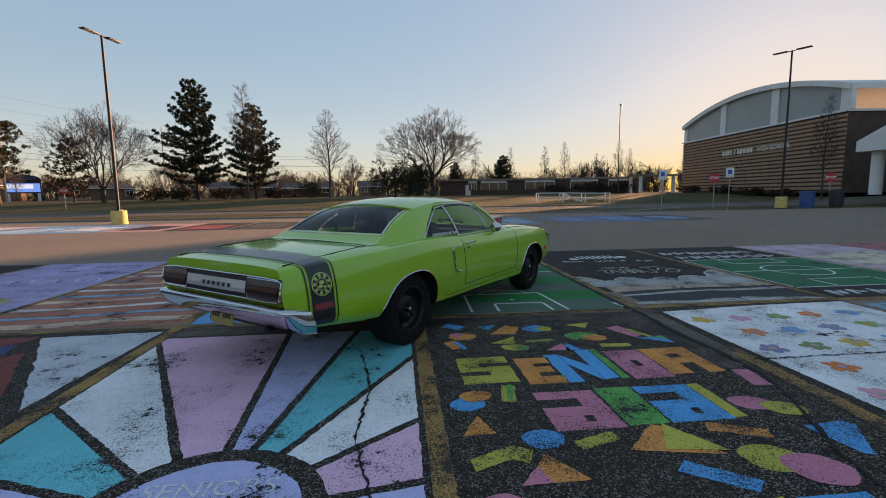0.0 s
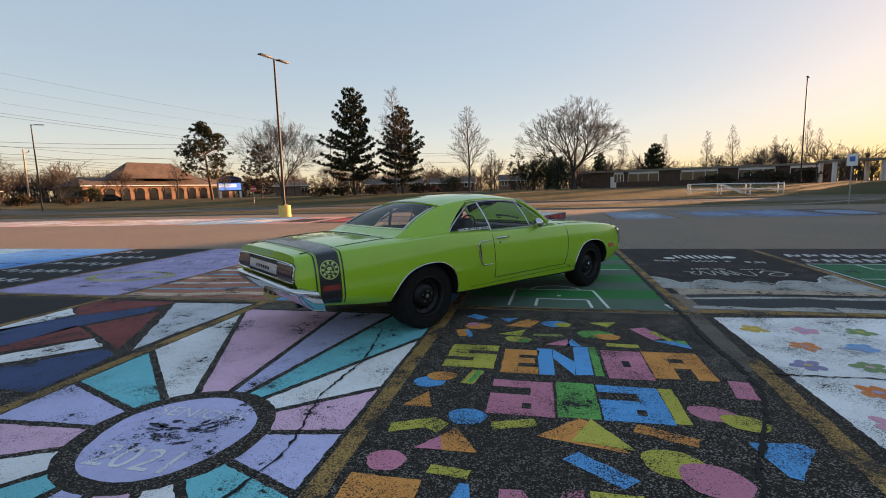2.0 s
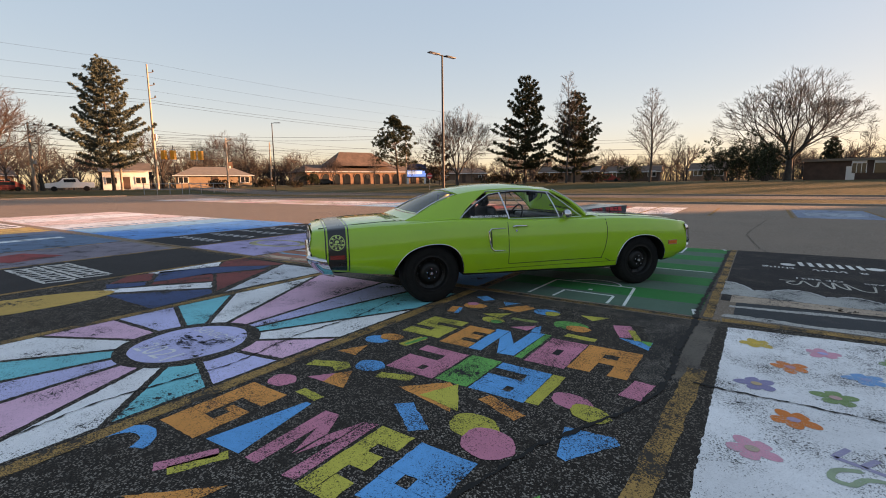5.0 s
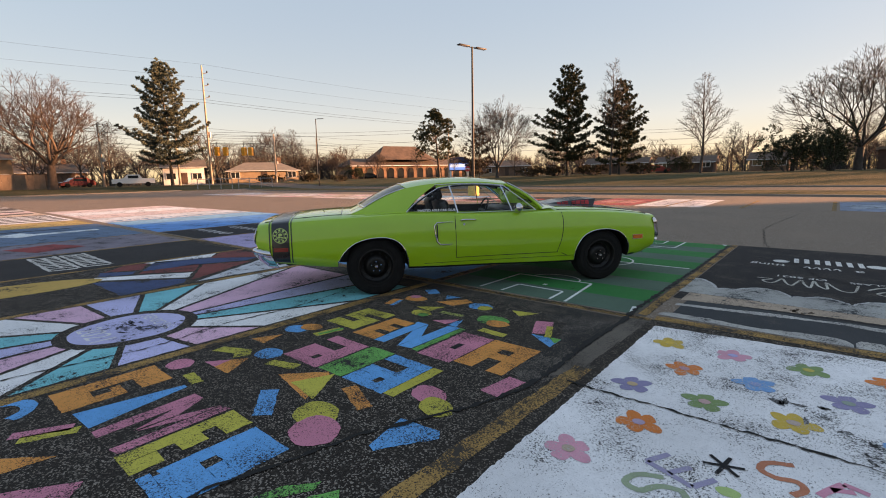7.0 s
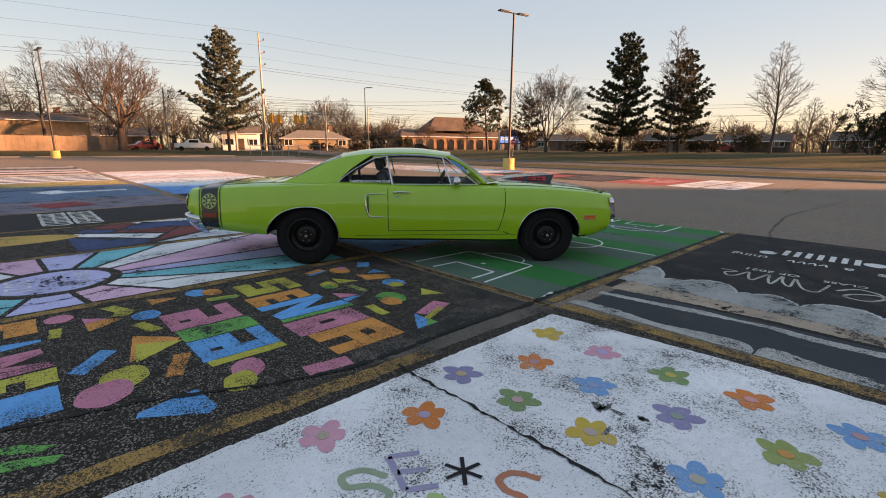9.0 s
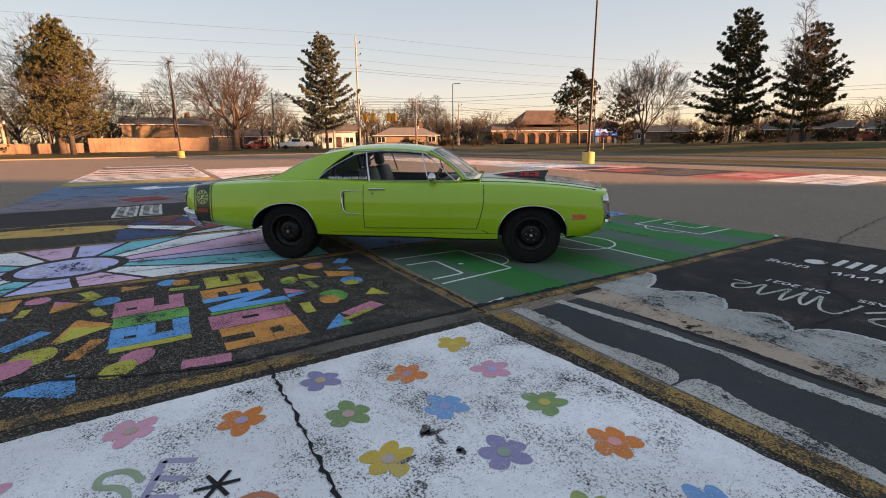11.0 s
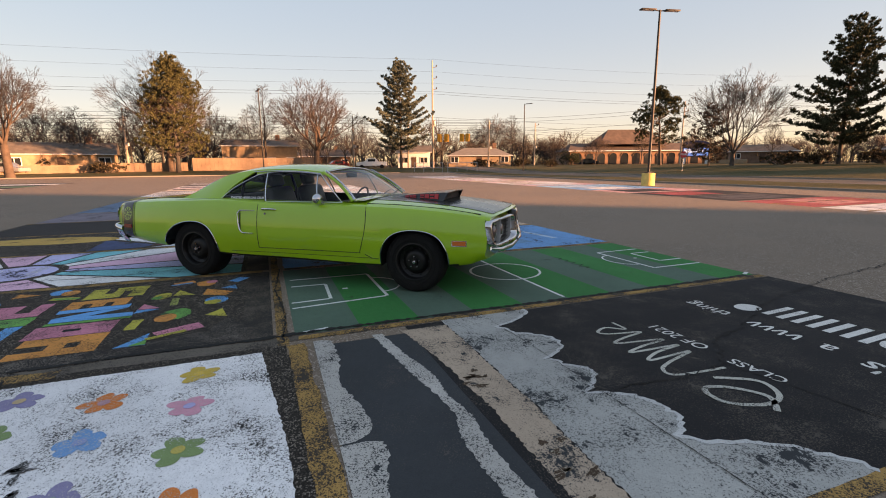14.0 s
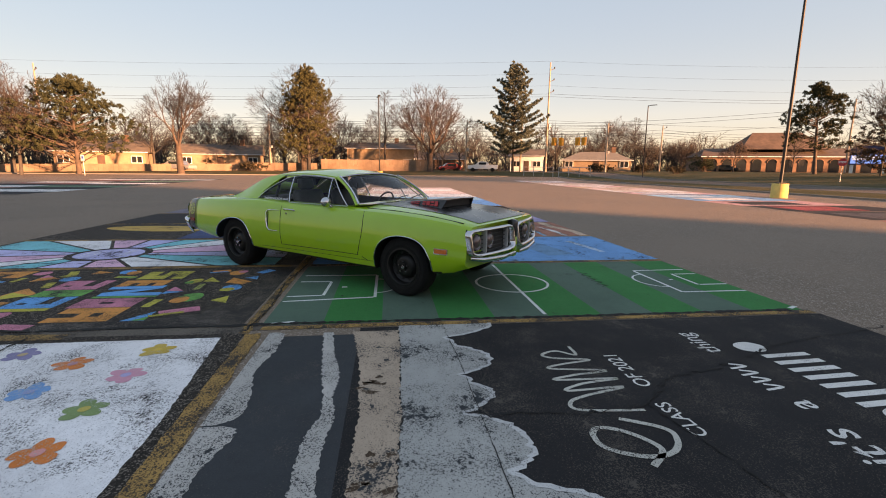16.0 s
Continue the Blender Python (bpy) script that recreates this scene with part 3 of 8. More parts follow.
    edge_y = spline((-1.76, -1.4, -1.1, -0.7, -0.2, 0.27), (0.740, 0.672, 0.642, 0.632, 0.628, 0.612))
    crown_z = spline((-1.30, -0.9, -0.4, 0.0, 0.27), (0.050, 0.058, 0.062, 0.060, 0.052))
    roof_z = lambda x: edge_z(x) + crown_z(x)
    TOP0, TOP1 = -0.66, 0.225       # where the side glass meets the roof

    def roof_pt(u, v):
        a = 2 * v - 1
        x = lerp(-1.06, 0.255, u) + 0.055 * (1 - a * a) * (2 * u - 1)
        xe = min(max(x, -1.76), 0.27)
        return Vector((x, a * edge_y(xe), edge_z(xe) + crown_z(xe) * (1 - abs(a) ** 2.6)))

    part("roof", thicken(grid_bm(roof_pt, 26, 24), 0.02), GREEN, root, soft=50)

    def window_line(side, u, top):
        """Belt and roof edges of the side glass."""
        if top:
            x = lerp(TOP0, TOP1, u)
            return Vector((x, side * (edge_y(x) + 0.004), edge_z(x) - 0.030 - 0.030 * max(0.0, 0.3 - u) / 0.3))
        x = lerp(-1.115, 0.60, u)
        return Vector((x, side * 0.812, belt - 0.008))

    SPLIT, VENT = 0.394, 0.81

    def slant(u):
        """The dividers lean: where a place on the belt meets the roof."""
        for a, b, c, d in ((0.0, SPLIT, 0.0, 0.17), (SPLIT, VENT, 0.17, 0.95), (VENT, 1.0, 0.95, 1.0)):
            if u <= b:
                return lerp(c, d, (u - a) / (b - a))
        return 1.0

    def glass_pt(side, u, v, out=0.0):
        p = window_line(side, u, False).lerp(window_line(side, slant(u), True), v)
        bow = 0.020 * math.sin(math.pi * v)
        if u < 0.12:
            p.x -= 0.050 * math.sin(math.pi * v) * (0.12 - u) / 0.12
        return p + Vector((0, side * (bow + out), 0))

    for side in (-1, 1):
        def sail(u, v):
            # from the tail end (u = 0) to the side glass (u = 1), belt to roof edge
            xb = lerp(-1.76, -1.115, u)
            lo = Vector((xb, side * lerp(0.742, 0.822, step01(u * 1.2)), belt + lerp(0.012, -0.004, u)))
            xt = lerp(-1.76, TOP0, u)
            hi = Vector((xt, side * edge_y(xt), edge_z(xt)))
            p = lo.lerp(hi, v)
            p.y += side * 0.016 * math.sin(math.pi * v) * u
            if u > 0.5:
                p.x -= 0.050 * math.sin(math.pi * v) * (u - 0.5) / 0.5
            return p

        part("rear_pillar", thicken(grid_bm(sail, 18, 12), 0.015), GREEN, root, soft=60)
        own = grid_bm(lambda u, v: Vector((lerp(TOP0 - 0.02, 0.25, u), side * (edge_y(lerp(TOP0, 0.25, u)) + 0.006 * (1 - v)), edge_z(lerp(TOP0, 0.25, u)) - lerp(0.034 + 0.03 * max(0.0, 0.3 - u) / 0.3, -0.002, v))), 20, 3)
        part("roof_rail", thicken(own, 0.015), GREEN, root, soft=50)
        part("drip_rail", tube_bm([Vector((x, side * (edge_y(x) + 0.010), edge_z(x) - 0.020)) for x in [lerp(TOP0 - 0.05, 0.22, k / 14) for k in range(15)]], 0.006, 6), CHROME, root, soft=60)
        split, vent = SPLIT, VENT
        g1 = part("quarter_window", grid_bm(lambda u, v: glass_pt(side, lerp(0.012, split - 0.008, u), v), 6, 8), CAR_GLASS, root, soft=60)
        g2 = part("door_window", grid_bm(lambda u, v: glass_pt(side, lerp(split + 0.008, vent - 0.006, u), v), 6, 8), CAR_GLASS, root, soft=60)
        g3 = part("vent_window", grid_bm(lambda u, v: glass_pt(side, lerp(vent + 0.006, 0.99, u), v), 4, 8), CAR_GLASS, root, soft=60)
        for g in (g1, g2, g3):
            g.visible_shadow = False
        for u, r, name in ((split, 0.010, "window_divider"), (vent, 0.008, "vent_divider")):
            part(name, tube_bm([glass_pt(side, u, k / 6, 0.004) for k in range(7)], r, 6), CHROME, root, soft=60)
        # frame line round the side glass
        line = [glass_pt(side, 0.0, k / 8, 0.008) for k in range(9)] + [glass_pt(side, k / 12, 1, 0.006) for k in range(1, 13)] + [glass_pt(side, 1, 1 - k / 6, 0.006) for k in range(1, 7)]
        part("window_moulding", tube_bm(line, 0.0065, 6), CHROME, root, soft=60)
        part("window_seal", tube_bm([p + Vector((0, side * -0.004, -0.012)) for p in line[3:22]], 0.010, 6), TRIM_BLACK, root, soft=60)
        part("belt_moulding", tube_bm([glass_pt(side, k / 12, 0.0, 0.010) for k in range(13)], 0.005, 6), CHROME, root, soft=60)
        own = grid_bm(lambda u, v: Vector((lerp(-1.76, 0.72, u), side * lerp(0.745 if u < 0.05 else 0.80, section(lerp(-1.76, 0.72, u))[11][0], v), lerp(belt - 0.012, shoulder_z(lerp(-1.76, 0.72, u)) + 0.004, v))), 24, 2)
        part("belt_panel", own, GREEN, root, soft=50)
        # windscreen pillar
        a, b = Vector((0.70, side * 0.765, belt + 0.005)), Vector((0.245, side * 0.606, edge_z(0.245) - 0.006))
        part("windscreen_pillar", tube_bm([a.lerp(b, k / 6) + Vector((0.03, 0, 0.02)) * math.sin(math.pi * k / 6) for k in range(7)], 0.018, 8), GREEN, root, soft=60)
        part("pillar_moulding", tube_bm([a.lerp(b, k / 6) + Vector((0.055, side * -0.01, 0.035)) * (0.6 + 0.4 * math.sin(math.pi * k / 6)) for k in range(7)], 0.009, 6), CHROME, root, soft=60)
        # club lettering along the foot of the quarter glass
        pt = glass_pt(side, 0.225, 0.12, 0.012)
        turn = Matrix.Rotation(0 if side < 0 else math.pi, 4, "Z") @ Matrix.Rotation(radians(64), 4, "X")
        text_part("window_lettering", "TWISTED AXLE CAR CLUB", 0.041, Matrix.Translation(pt) @ turn, DECAL_WHITE, g1, "white club lettering on the glass", bold=0.0012)
        # mirror
        if side < 0:
            p = Vector((0.33, -0.905, 1.005))
            own = bmesh.new()
            r = bmesh.ops.create_uvsphere(own, u_segments=20, v_segments=12, radius=1)
            bmesh.ops.transform(own, matrix=Matrix.Translation(p) @ Matrix.Diagonal((0.055, 0.075, 0.062, 1)), verts=r["verts"])
            mirror = part("door_mirror", own, CHROME, root, "round chrome door mirror", soft=60)
            part("mirror_stalk", tube_bm([(0.37, -0.85, 0.945), (0.36, -0.875, 0.965), (0.345, -0.895, 0.985)], 0.014, 8), CHROME, mirror, soft=60)

    def screen_pt(u, v):
        y = (2 * v - 1) * lerp(0.745, 0.600, u)
        a = 1 - (2 * v - 1) ** 2
        x = lerp(0.70 + 0.16 * a, 0.26 + 0.05 * a, u)
        z = lerp(belt + 0.012, edge_z(0.26) - 0.010 + 0.046 * a, u) + 0.018 * math.sin(math.pi * u)
        return Vector((x, y, z))

    ws = part("windscreen", grid_bm(screen_pt, 8, 16), CAR_GLASS, root, soft=60)

    def back_pt(u, v):
        a = 2 * v - 1
        x = lerp(-1.60 - 0.05 * (1 - a * a), -1.04 - 0.055 * (1 - a * a), u)
        xe = min(max(x, -1.76), 0.27)
        w = edge_y(xe) - lerp(0.040, 0.078, u)
        return Vector((x, a * w, lerp(edge_z(-1.60) + 0.004, edge_z(-1.04), u) + lerp(0.000, 0.048, u) * (1 - abs(a) ** 2.6) + 0.028 * math.sin(math.pi * u) - 0.006))

    rw = part("rear_window", grid_bm(back_pt, 8, 16), CAR_GLASS, root, soft=60)
    ws.visible_shadow = rw.visible_shadow = False
    for v, side in ((0, -1), (1, 1)):
        def surround(u, k):
            p = back_pt(u, v)
            xe = min(max(p.x, -1.76), 0.27)
            return p.lerp(Vector((p.x, side * (edge_y(xe) - 0.002), edge_z(xe) + 0.001)), k)

        part("window_surround", grid_bm(surround, 10, 3), GREEN, root, soft=60)
    edge = [back_pt(0, k / 16) for k in range(17)] + [back_pt(k / 8, 1) for k in range(1, 9)] + [back_pt(1, 1 - k / 16) for k in range(1, 17)] + [back_pt(1 - k / 8, 0) for k in range(1, 9)]
    part("rear_window_moulding", tube_bm([p + Vector((-0.004, 0, 0.006)) for p in edge], 0.008, 6), CHROME, root, soft=60)
    edge = [screen_pt(0, k / 16) for k in range(17)] + [screen_pt(k / 8, 1) for k in range(1, 9)] + [screen_pt(1, 1 - k / 16) for k in range(1, 17)] + [screen_pt(1 - k / 8, 0) for k in range(1, 9)]
    part("windscreen_moulding", tube_bm([p + Vector((0.006, 0, 0.006)) for p in edge], 0.010, 6), CHROME, root, soft=60)
    # cowl panel and the shelf behind the rear seat
    own = grid_bm(lambda u, v: Vector((lerp(0.60, 0.88, u), (2 * v - 1) * 0.80, lerp(belt + 0.005, deck_z(0.88) + 0.004, u) - 0.012 * (2 * v - 1) ** 2)), 4, 10)
    part("cowl", own, GREEN, root, soft=50)
    def filler(u, v):
        a = 2 * v - 1
        x = lerp(-1.95, -1.575, u)
        xe = max(x, -1.76)
        y = a * (edge_y(xe) + 0.002)
        k = step01((x + 1.95) / 0.19)
        x -= 0.05 * u * (1 - a * a)
        return Vector((x, y, lerp(top_at(-1.95, y, 0.003).z, edge_z(xe) + 0.006 * (1 - a * a) + 0.002, k)))

    own = grid_bm(filler, 10, 14)
    part("deck_filler", own, GREEN, root, soft=50)
    part("parcel_shelf", box_bm(-1.66, -0.66, 0.93, -1.30, 0.66, 0.945), VINYL, root)
    for dy in (-0.16, 0.20):
        part("wiper", tube_bm([(0.80, dy, 1.012), (0.765, dy + 0.22, 1.045), (0.735, dy + 0.40, 1.055)], 0.006, 5), TRIM_BLACK, root)

    # cabin
    part("cabin_floor", box_bm(-1.42, -0.74, 0.455, 0.60, 0.74, 0.475), VINYL, root)
    dash = part("dashboard", box_bm(0.36, -0.72, 0.70, 0.66, 0.72, 0.955, 0.04), VINYL, root, soft=50)
    wheel = bmesh.new()
    ring = [Vector((0.0, 0.19 * math.cos(a), 0.19 * math.sin(a))) for a in [math.tau * k / 28 for k in range(29)]]
    tube_bm(ring, 0.013, 6, wheel)
    bar(wheel, (0, -0.18, 0), (0, 0.18, 0), 0.02, 0.03)
    bar(wheel, (0, 0, 0), (0.22, 0, 0.0), 0.05, 0.05)
    bmesh.ops.transform(wheel, matrix=Matrix.Translation((0.22, 0.36, 0.90)) @ Matrix.Rotation(radians(22), 4, "Y"), verts=wheel.verts)
    part("steering_wheel", wheel, VINYL, root, soft=50)
    for y in (-0.36, 0.36):
        seat = part("front_seat", box_bm(-0.45, y - 0.26, 0.48, 0.10, y + 0.26, 0.64, 0.05), VINYL, root, soft=50)
        own = box_bm(-0.09, -0.25, 0.0, 0.06, 0.25, 0.56, 0.06)
        bmesh.ops.transform(own, matrix=Matrix.Translation((-0.42, y, 0.58)) @ Matrix.Rotation(radians(-17), 4, "Y"), verts=own.verts)
        part("seat_back", own, VINYL, seat, soft=50)
        own = box_bm(-0.05, -0.125, 0.0, 0.05, 0.125, 0.17, 0.04)
        bmesh.ops.transform(own, matrix=Matrix.Translation((-0.60, y, 1.115)) @ Matrix.Rotation(radians(-14), 4, "Y"), verts=own.verts)
        part("headrest", own, VINYL, seat, soft=50)
    rear = part("rear_seat", box_bm(-1.30, -0.64, 0.48, -0.85, 0.64, 0.66, 0.05), VINYL, root, soft=50)
    own = box_bm(-0.10, -0.64, 0.0, 0.06, 0.64, 0.44, 0.05)
    bmesh.ops.transform(own, matrix=Matrix.Translation((-1.27, 0, 0.58)) @ Matrix.Rotation(radians(-20), 4, "Y"), verts=own.verts)
    part("rear_seat_back", own, VINYL, rear, soft=50)
    own = box_bm(0.28, -0.13, 1.225, 0.305, 0.13, 1.285, 0.01)
    part("inner_mirror", own, TRIM_BLACK, root)
    for s in (-1, 1):
        part("roll_bar", tube_bm([(-0.95, s * 0.60, 0.50), (-0.97, s * 0.575, 1.05), (-0.98, s * 0.49, 1.25), (-0.98, 0, 1.285)], 0.020, 8), STEEL_BLACK, root, soft=60)

    # bonnet: black panel and intake
    def bonnet(u, v):
        x = lerp(0.90, 2.345, u)
        w = lerp(0.58, 0.66, u)
        return nose(top_at(x, (2 * v - 1) * w, 0.005))

    part("bonnet_panel", grid_bm(bonnet, 24, 16), CAR_BLACK, root, "satin black bonnet centre", soft=50)
    gap_pts = [top_at(x, s * 0.80, 0.002) for s in (1,) for x in (2.2, 1.8, 1.3, 0.9)] + [top_at(0.89, y, 0.002) for y in (0.5, 0, -0.5)] + [top_at(x, -0.80, 0.002) for x in (0.9, 1.3, 1.8, 2.2)]
    part("bonnet_gap", tube_bm(gap_pts, 0.005, 5), TRIM_BLACK, root)

    def scoop(u, v):
        x = lerp(1.02, 1.66, u)
        w = lerp(0.22, 0.37, u**0.6)
        h = 0.100 * u**0.8
        a = 2 * v - 1
        y = a * w
        edge = max(0.0, min(1.0, (1 - abs(a)) / 0.10))
        p = top_at(x, y, 0.004)
        p.z += h * step01(edge)
        p.x += 0.05 * u * edge
        return p

    sc = part("intake_scoop", thicken(grid_bm(scoop, 14, 40), 0.012), CAR_BLACK, root, "black air intake scoop on the bonnet", soft=35)
    own = grid_bm(lambda u, v: Vector((1.655, (2 * u - 1) * 0.34, lerp(deck_z(1.65) + 0.008, deck_z(1.65) + 0.086, v))), 6, 2)
    part("scoop_mouth", own, TRIM_BLACK, sc)
    for s in (-1, 1):
        x = 1.15
        for k, w in enumerate((0.055, 0.022, 0.05, 0.0, 0.05, 0.055, 0.05, 0.05)):
            if w:
                for z0, z1 in ((0.28, 0.46), (0.56, 0.76)) if k % 2 == 0 else ((0.28, 0.76),):
                    own = bmesh.new()
                    vs = []
                    for tx, tz in ((x, z0), (x + w, z0), (x + w, z1), (x, z1)):
                        u = (tx - 1.02) / 0.64
                        wd = lerp(0.22, 0.37, u**0.6)
                        hh = 0.100 * u**0.8
                        rise = top_at(tx, s * wd, 0.0)
                        vs.append(own.verts.new((tx, s * (wd - 0.10 * wd * tz + 0.012), rise.z + hh * step01(tz) + 0.004)))
                    own.faces.new(vs)
                    part("red_mark", thicken(own, 0.003), DECAL_RED, sc, "red block mark on the scoop's side")
            x += (w or 0.03) + 0.012
    # boot lid gaps
    pts = [top_at(-1.86, 0.70, 0.002), top_at(-2.3, 0.73, 0.002), top_at(-2.76, 0.70, 0.002)]
    part("boot_gap", tube_bm(pts, 0.005, 5), TRIM_BLACK, root)
    part("boot_gap", tube_bm([Vector((p.x, -p.y, p.z)) for p in pts], 0.005, 5), TRIM_BLACK, root)
    part("boot_gap", tube_bm([top_at(-1.87, y, 0.002) for y in (-0.70, -0.35, 0, 0.35, 0.70)], 0.005, 5), TRIM_BLACK, root)

    # tail panel, lamps, bumper
    def tail_pt(y, z, out):
        x = REAR + tail_lean(z) - out
        return Vector((x, y, z))

    own = grid_bm(lambda u, v: tail_pt(lerp(-0.800, 0.800, u), lerp(0.672, 0.840, v), 0.003), 14, 3)
    part("tail_recess", thicken(own, 0.003), TRIM_BLACK, root, "black recessed tail panel")

    def rim(hw, z0, z1, out, n=48):
        pts = []
        for k in range(n + 1):
            a = math.tau * k / n
            ca, sa = math.cos(a), math.sin(a)
            q = (abs(ca) ** 9 + abs(sa) ** 9) ** (-1 / 9)
            pts.append(tail_pt(hw * ca * q, (z0 + z1) / 2 + (z1 - z0) / 2 * sa * q, out))
        return pts

    part("tail_rim", tube_bm(rim(0.802, 0.670, 0.842, 0.006), 0.007, 6), CHROME, root, "bright rim round the tail panel", soft=60)
    own = grid_bm(lambda u, v: tail_pt(lerp(-0.40, 0.40, u), lerp(0.712, 0.802, v), 0.010), 6, 3)
    silver = part("silver_strip", thicken(own, 0.004), SILVER, root, "brushed silver panel between the tail lamps")
    for k in range(6):
        y = -0.20 + k * 0.068
        own = grid_bm(lambda u, v: tail_pt(lerp(y - 0.013, y + 0.013, u), lerp(0.740, 0.768, v), 0.016), 1, 1)
        part("badge_mark", thicken(own, 0.004), TRIM_BLACK, silver)
    for s in (-1, 1):
        own = grid_bm(lambda u, v: tail_pt(s * lerp(0.425, 0.782, u), lerp(0.690, 0.824, v), 0.009 + 0.006 * math.sin(v * math.pi)), 6, 4)
        lamp = part("tail_lamp", thicken(own, 0.006), RED_LENS, root, "dark red rectangular tail lamp", soft=40)
        frame_pts = [tail_pt(s * y, z, 0.014) for y, z in ((0.42, 0.684), (0.787, 0.684), (0.787, 0.830), (0.42, 0.830), (0.42, 0.684))]
        part("lamp_frame", tube_bm(frame_pts, 0.005, 5), CHROME, lamp)
        for k in range(2):
            z = 0.728 + 0.052 * k
            part("lamp_rib", tube_bm([tail_pt(s * lerp(0.43, 0.777, i / 6), z, 0.017) for i in range(7)], 0.003, 5), TRIM_BLACK, lamp)
    prof = [(-0.05, 0.425), (0.0, 0.45), (0.045, 0.495), (0.065, 0.545), (0.072, 0.585), (0.064, 0.618), (0.03, 0.636), (-0.04, 0.64)]

    def bumper(u, v):
        a = (u - 0.5) * 2
        i = min(int(v * 7), 6)
        t = v * 7 - i
        out, z = lerp(prof[i][0], prof[i + 1][0], t), lerp(prof[i][1], prof[i + 1][1], t)
        th = min(1.0, max(0.0, (abs(a) - 0.80) / 0.20))       # 0 along the tail, to 1 at the end of the wrap
        turn = min(1.0, th / 0.45)
        far = max(0.0, th - 0.45) / 0.55
        y = min(abs(a), 0.80) / 0.80 * 0.825 + 0.040 * math.sin(turn * math.pi / 2) + max(0.0, out) * 0.6 * turn + 0.012 * far
        x = REAR + tail_lean(z) - 0.012 - out * (1 - turn) + 0.04 * (1 - math.cos(turn * math.pi / 2)) + 0.11 * far
        return Vector((x, math.copysign(y, a), z - 0.015 * turn - 0.02 * far))

    part("rear_bumper", thicken(grid_bm(bumper, 48, 14), 0.01), CHROME, root, "chrome rear bumper wrapped round the corners", soft=60)
    plate = part("licence_plate", box_bm(REAR + 0.030, -0.152, 0.405, REAR + 0.040, 0.152, 0.56, 0.004), PLATE, root, "old plate with plain marks hung under the bumper")
    for k in range(7):
        if k != 3:
            y = -0.115 + k * 0.038
            part("plate_mark", box_bm(REAR + 0.027, y - 0.012, 0.465, REAR + 0.030, y + 0.012, 0.53), TRIM_BLACK, plate)
    part("plate_bracket", box_bm(REAR + 0.040, -0.10, 0.46, REAR + 0.12, 0.10, 0.50), STEEL_BLACK, root)
    for y in (-0.38, 0.38):
        part("exhaust_tip", tube_bm([(REAR + 0.5, y, 0.36), (REAR + 0.30, y, 0.385), (REAR + 0.17, y, 0.375)], 0.030, 12), STEEL_BLACK, root, soft=60)
    part("rear_valance", box_bm(REAR + 0.13, -0.78, 0.44, REAR + 0.17, 0.78, 0.60), GREEN, root)

    # nose: two chrome loops with grilles and lamps
    part("nose_panel", box_bm(FRONT - 0.03, -0.050, 0.42, FRONT + 0.050, 0.050, 0.66, 0.03), GREEN, root, soft=50)
    part("nose_cap", box_bm(FRONT - 0.05, -0.052, 0.64, FRONT + 0.055, 0.052, 0.850, 0.03), CAR_BLACK, root, "black nose cap below the bonnet", soft=50)
    for s in (-1, 1):
        def loop_pt(a, off=0.0, push=0.0):
            cy, cz, hw, hh = 0.470, 0.668, 0.405 + off, 0.128 + off
            ca, sa = math.cos(a), math.sin(a)
            k = (abs(ca) ** 7 + abs(sa) ** 7) ** (-1 / 7)
            y, z = cy + hw * ca * k, cz + hh * sa * k
            bow = 0.050 - 0.115 * (max(0.0, y - 0.06) / 0.80) ** 1.6 - 0.16 * (z - 0.665)
            return Vector((FRONT + bow + push, s * y, z))

        own = bmesh.new()
        n = 64
        rings = [[own.verts.new(loop_pt(math.tau * k / n, o, q)) for o, q in ((-0.016, -0.09), (-0.015, 0.000), (-0.006, 0.010), (0.008, 0.010), (0.017, 0.000), (0.019, -0.05))] for k in range(n)]
        for k in range(n):
            for j in range(5):
                own.faces.new((rings[k][j], rings[k][j + 1], rings[(k + 1) % n][j + 1], rings[(k + 1) % n][j]))
        part("front_bumper_loop", own, CHROME, root, "squared chrome bumper loop round one grille", soft=50)
        own = grid_bm(lambda u, v: Vector((FRONT - 0.040 - 0.10 * (lerp(0.09, 0.875, u) / 0.88) ** 2.0, s * lerp(0.09, 0.875, u), lerp(0.53, 0.81, v))), 6, 3)
        grille = part("grille", own, TRIM_BLACK, root, "dark recessed grille")
        for k in range(6):
            z = 0.560 + 0.043 * k
            part("grille_bar", tube_bm([(FRONT - 0.025, s * 0.11, z), (FRONT - 0.045, s * 0.45, z), (FRONT - 0.110, s * 0.86, z)], 0.005, 6), STEEL_BLACK, grille)
        for y in (0.15, 0.61):
            part("grille_divider", box_bm(FRONT - 0.050 - 0.07 * y, s * y - 0.010, 0.545, FRONT + 0.020 - 0.08 * y, s * y + 0.010, 0.795, 0.004), SILVER, grille)
        for y in (0.50, 0.735):
            own = revolve_bm([(0.0, -0.030), (0.035, -0.028), (0.062, -0.018), (0.078, -0.004), (0.084, 0.004), (0.094, -0.004), (0.100, 0.012), (0.100, 0.03)], 24)
            bmesh.ops.transform(own, matrix=Matrix.Translation((FRONT - 0.040 - 0.12 * (y - 0.45), s * y, 0.668)) @ Matrix.Scale(0.92, 4) @ Matrix.Rotation(math.pi / 2, 4, "Z"), verts=own.verts)
            part("headlamp", own, CLEAR_LENS, grille, "round headlamp", soft=50)
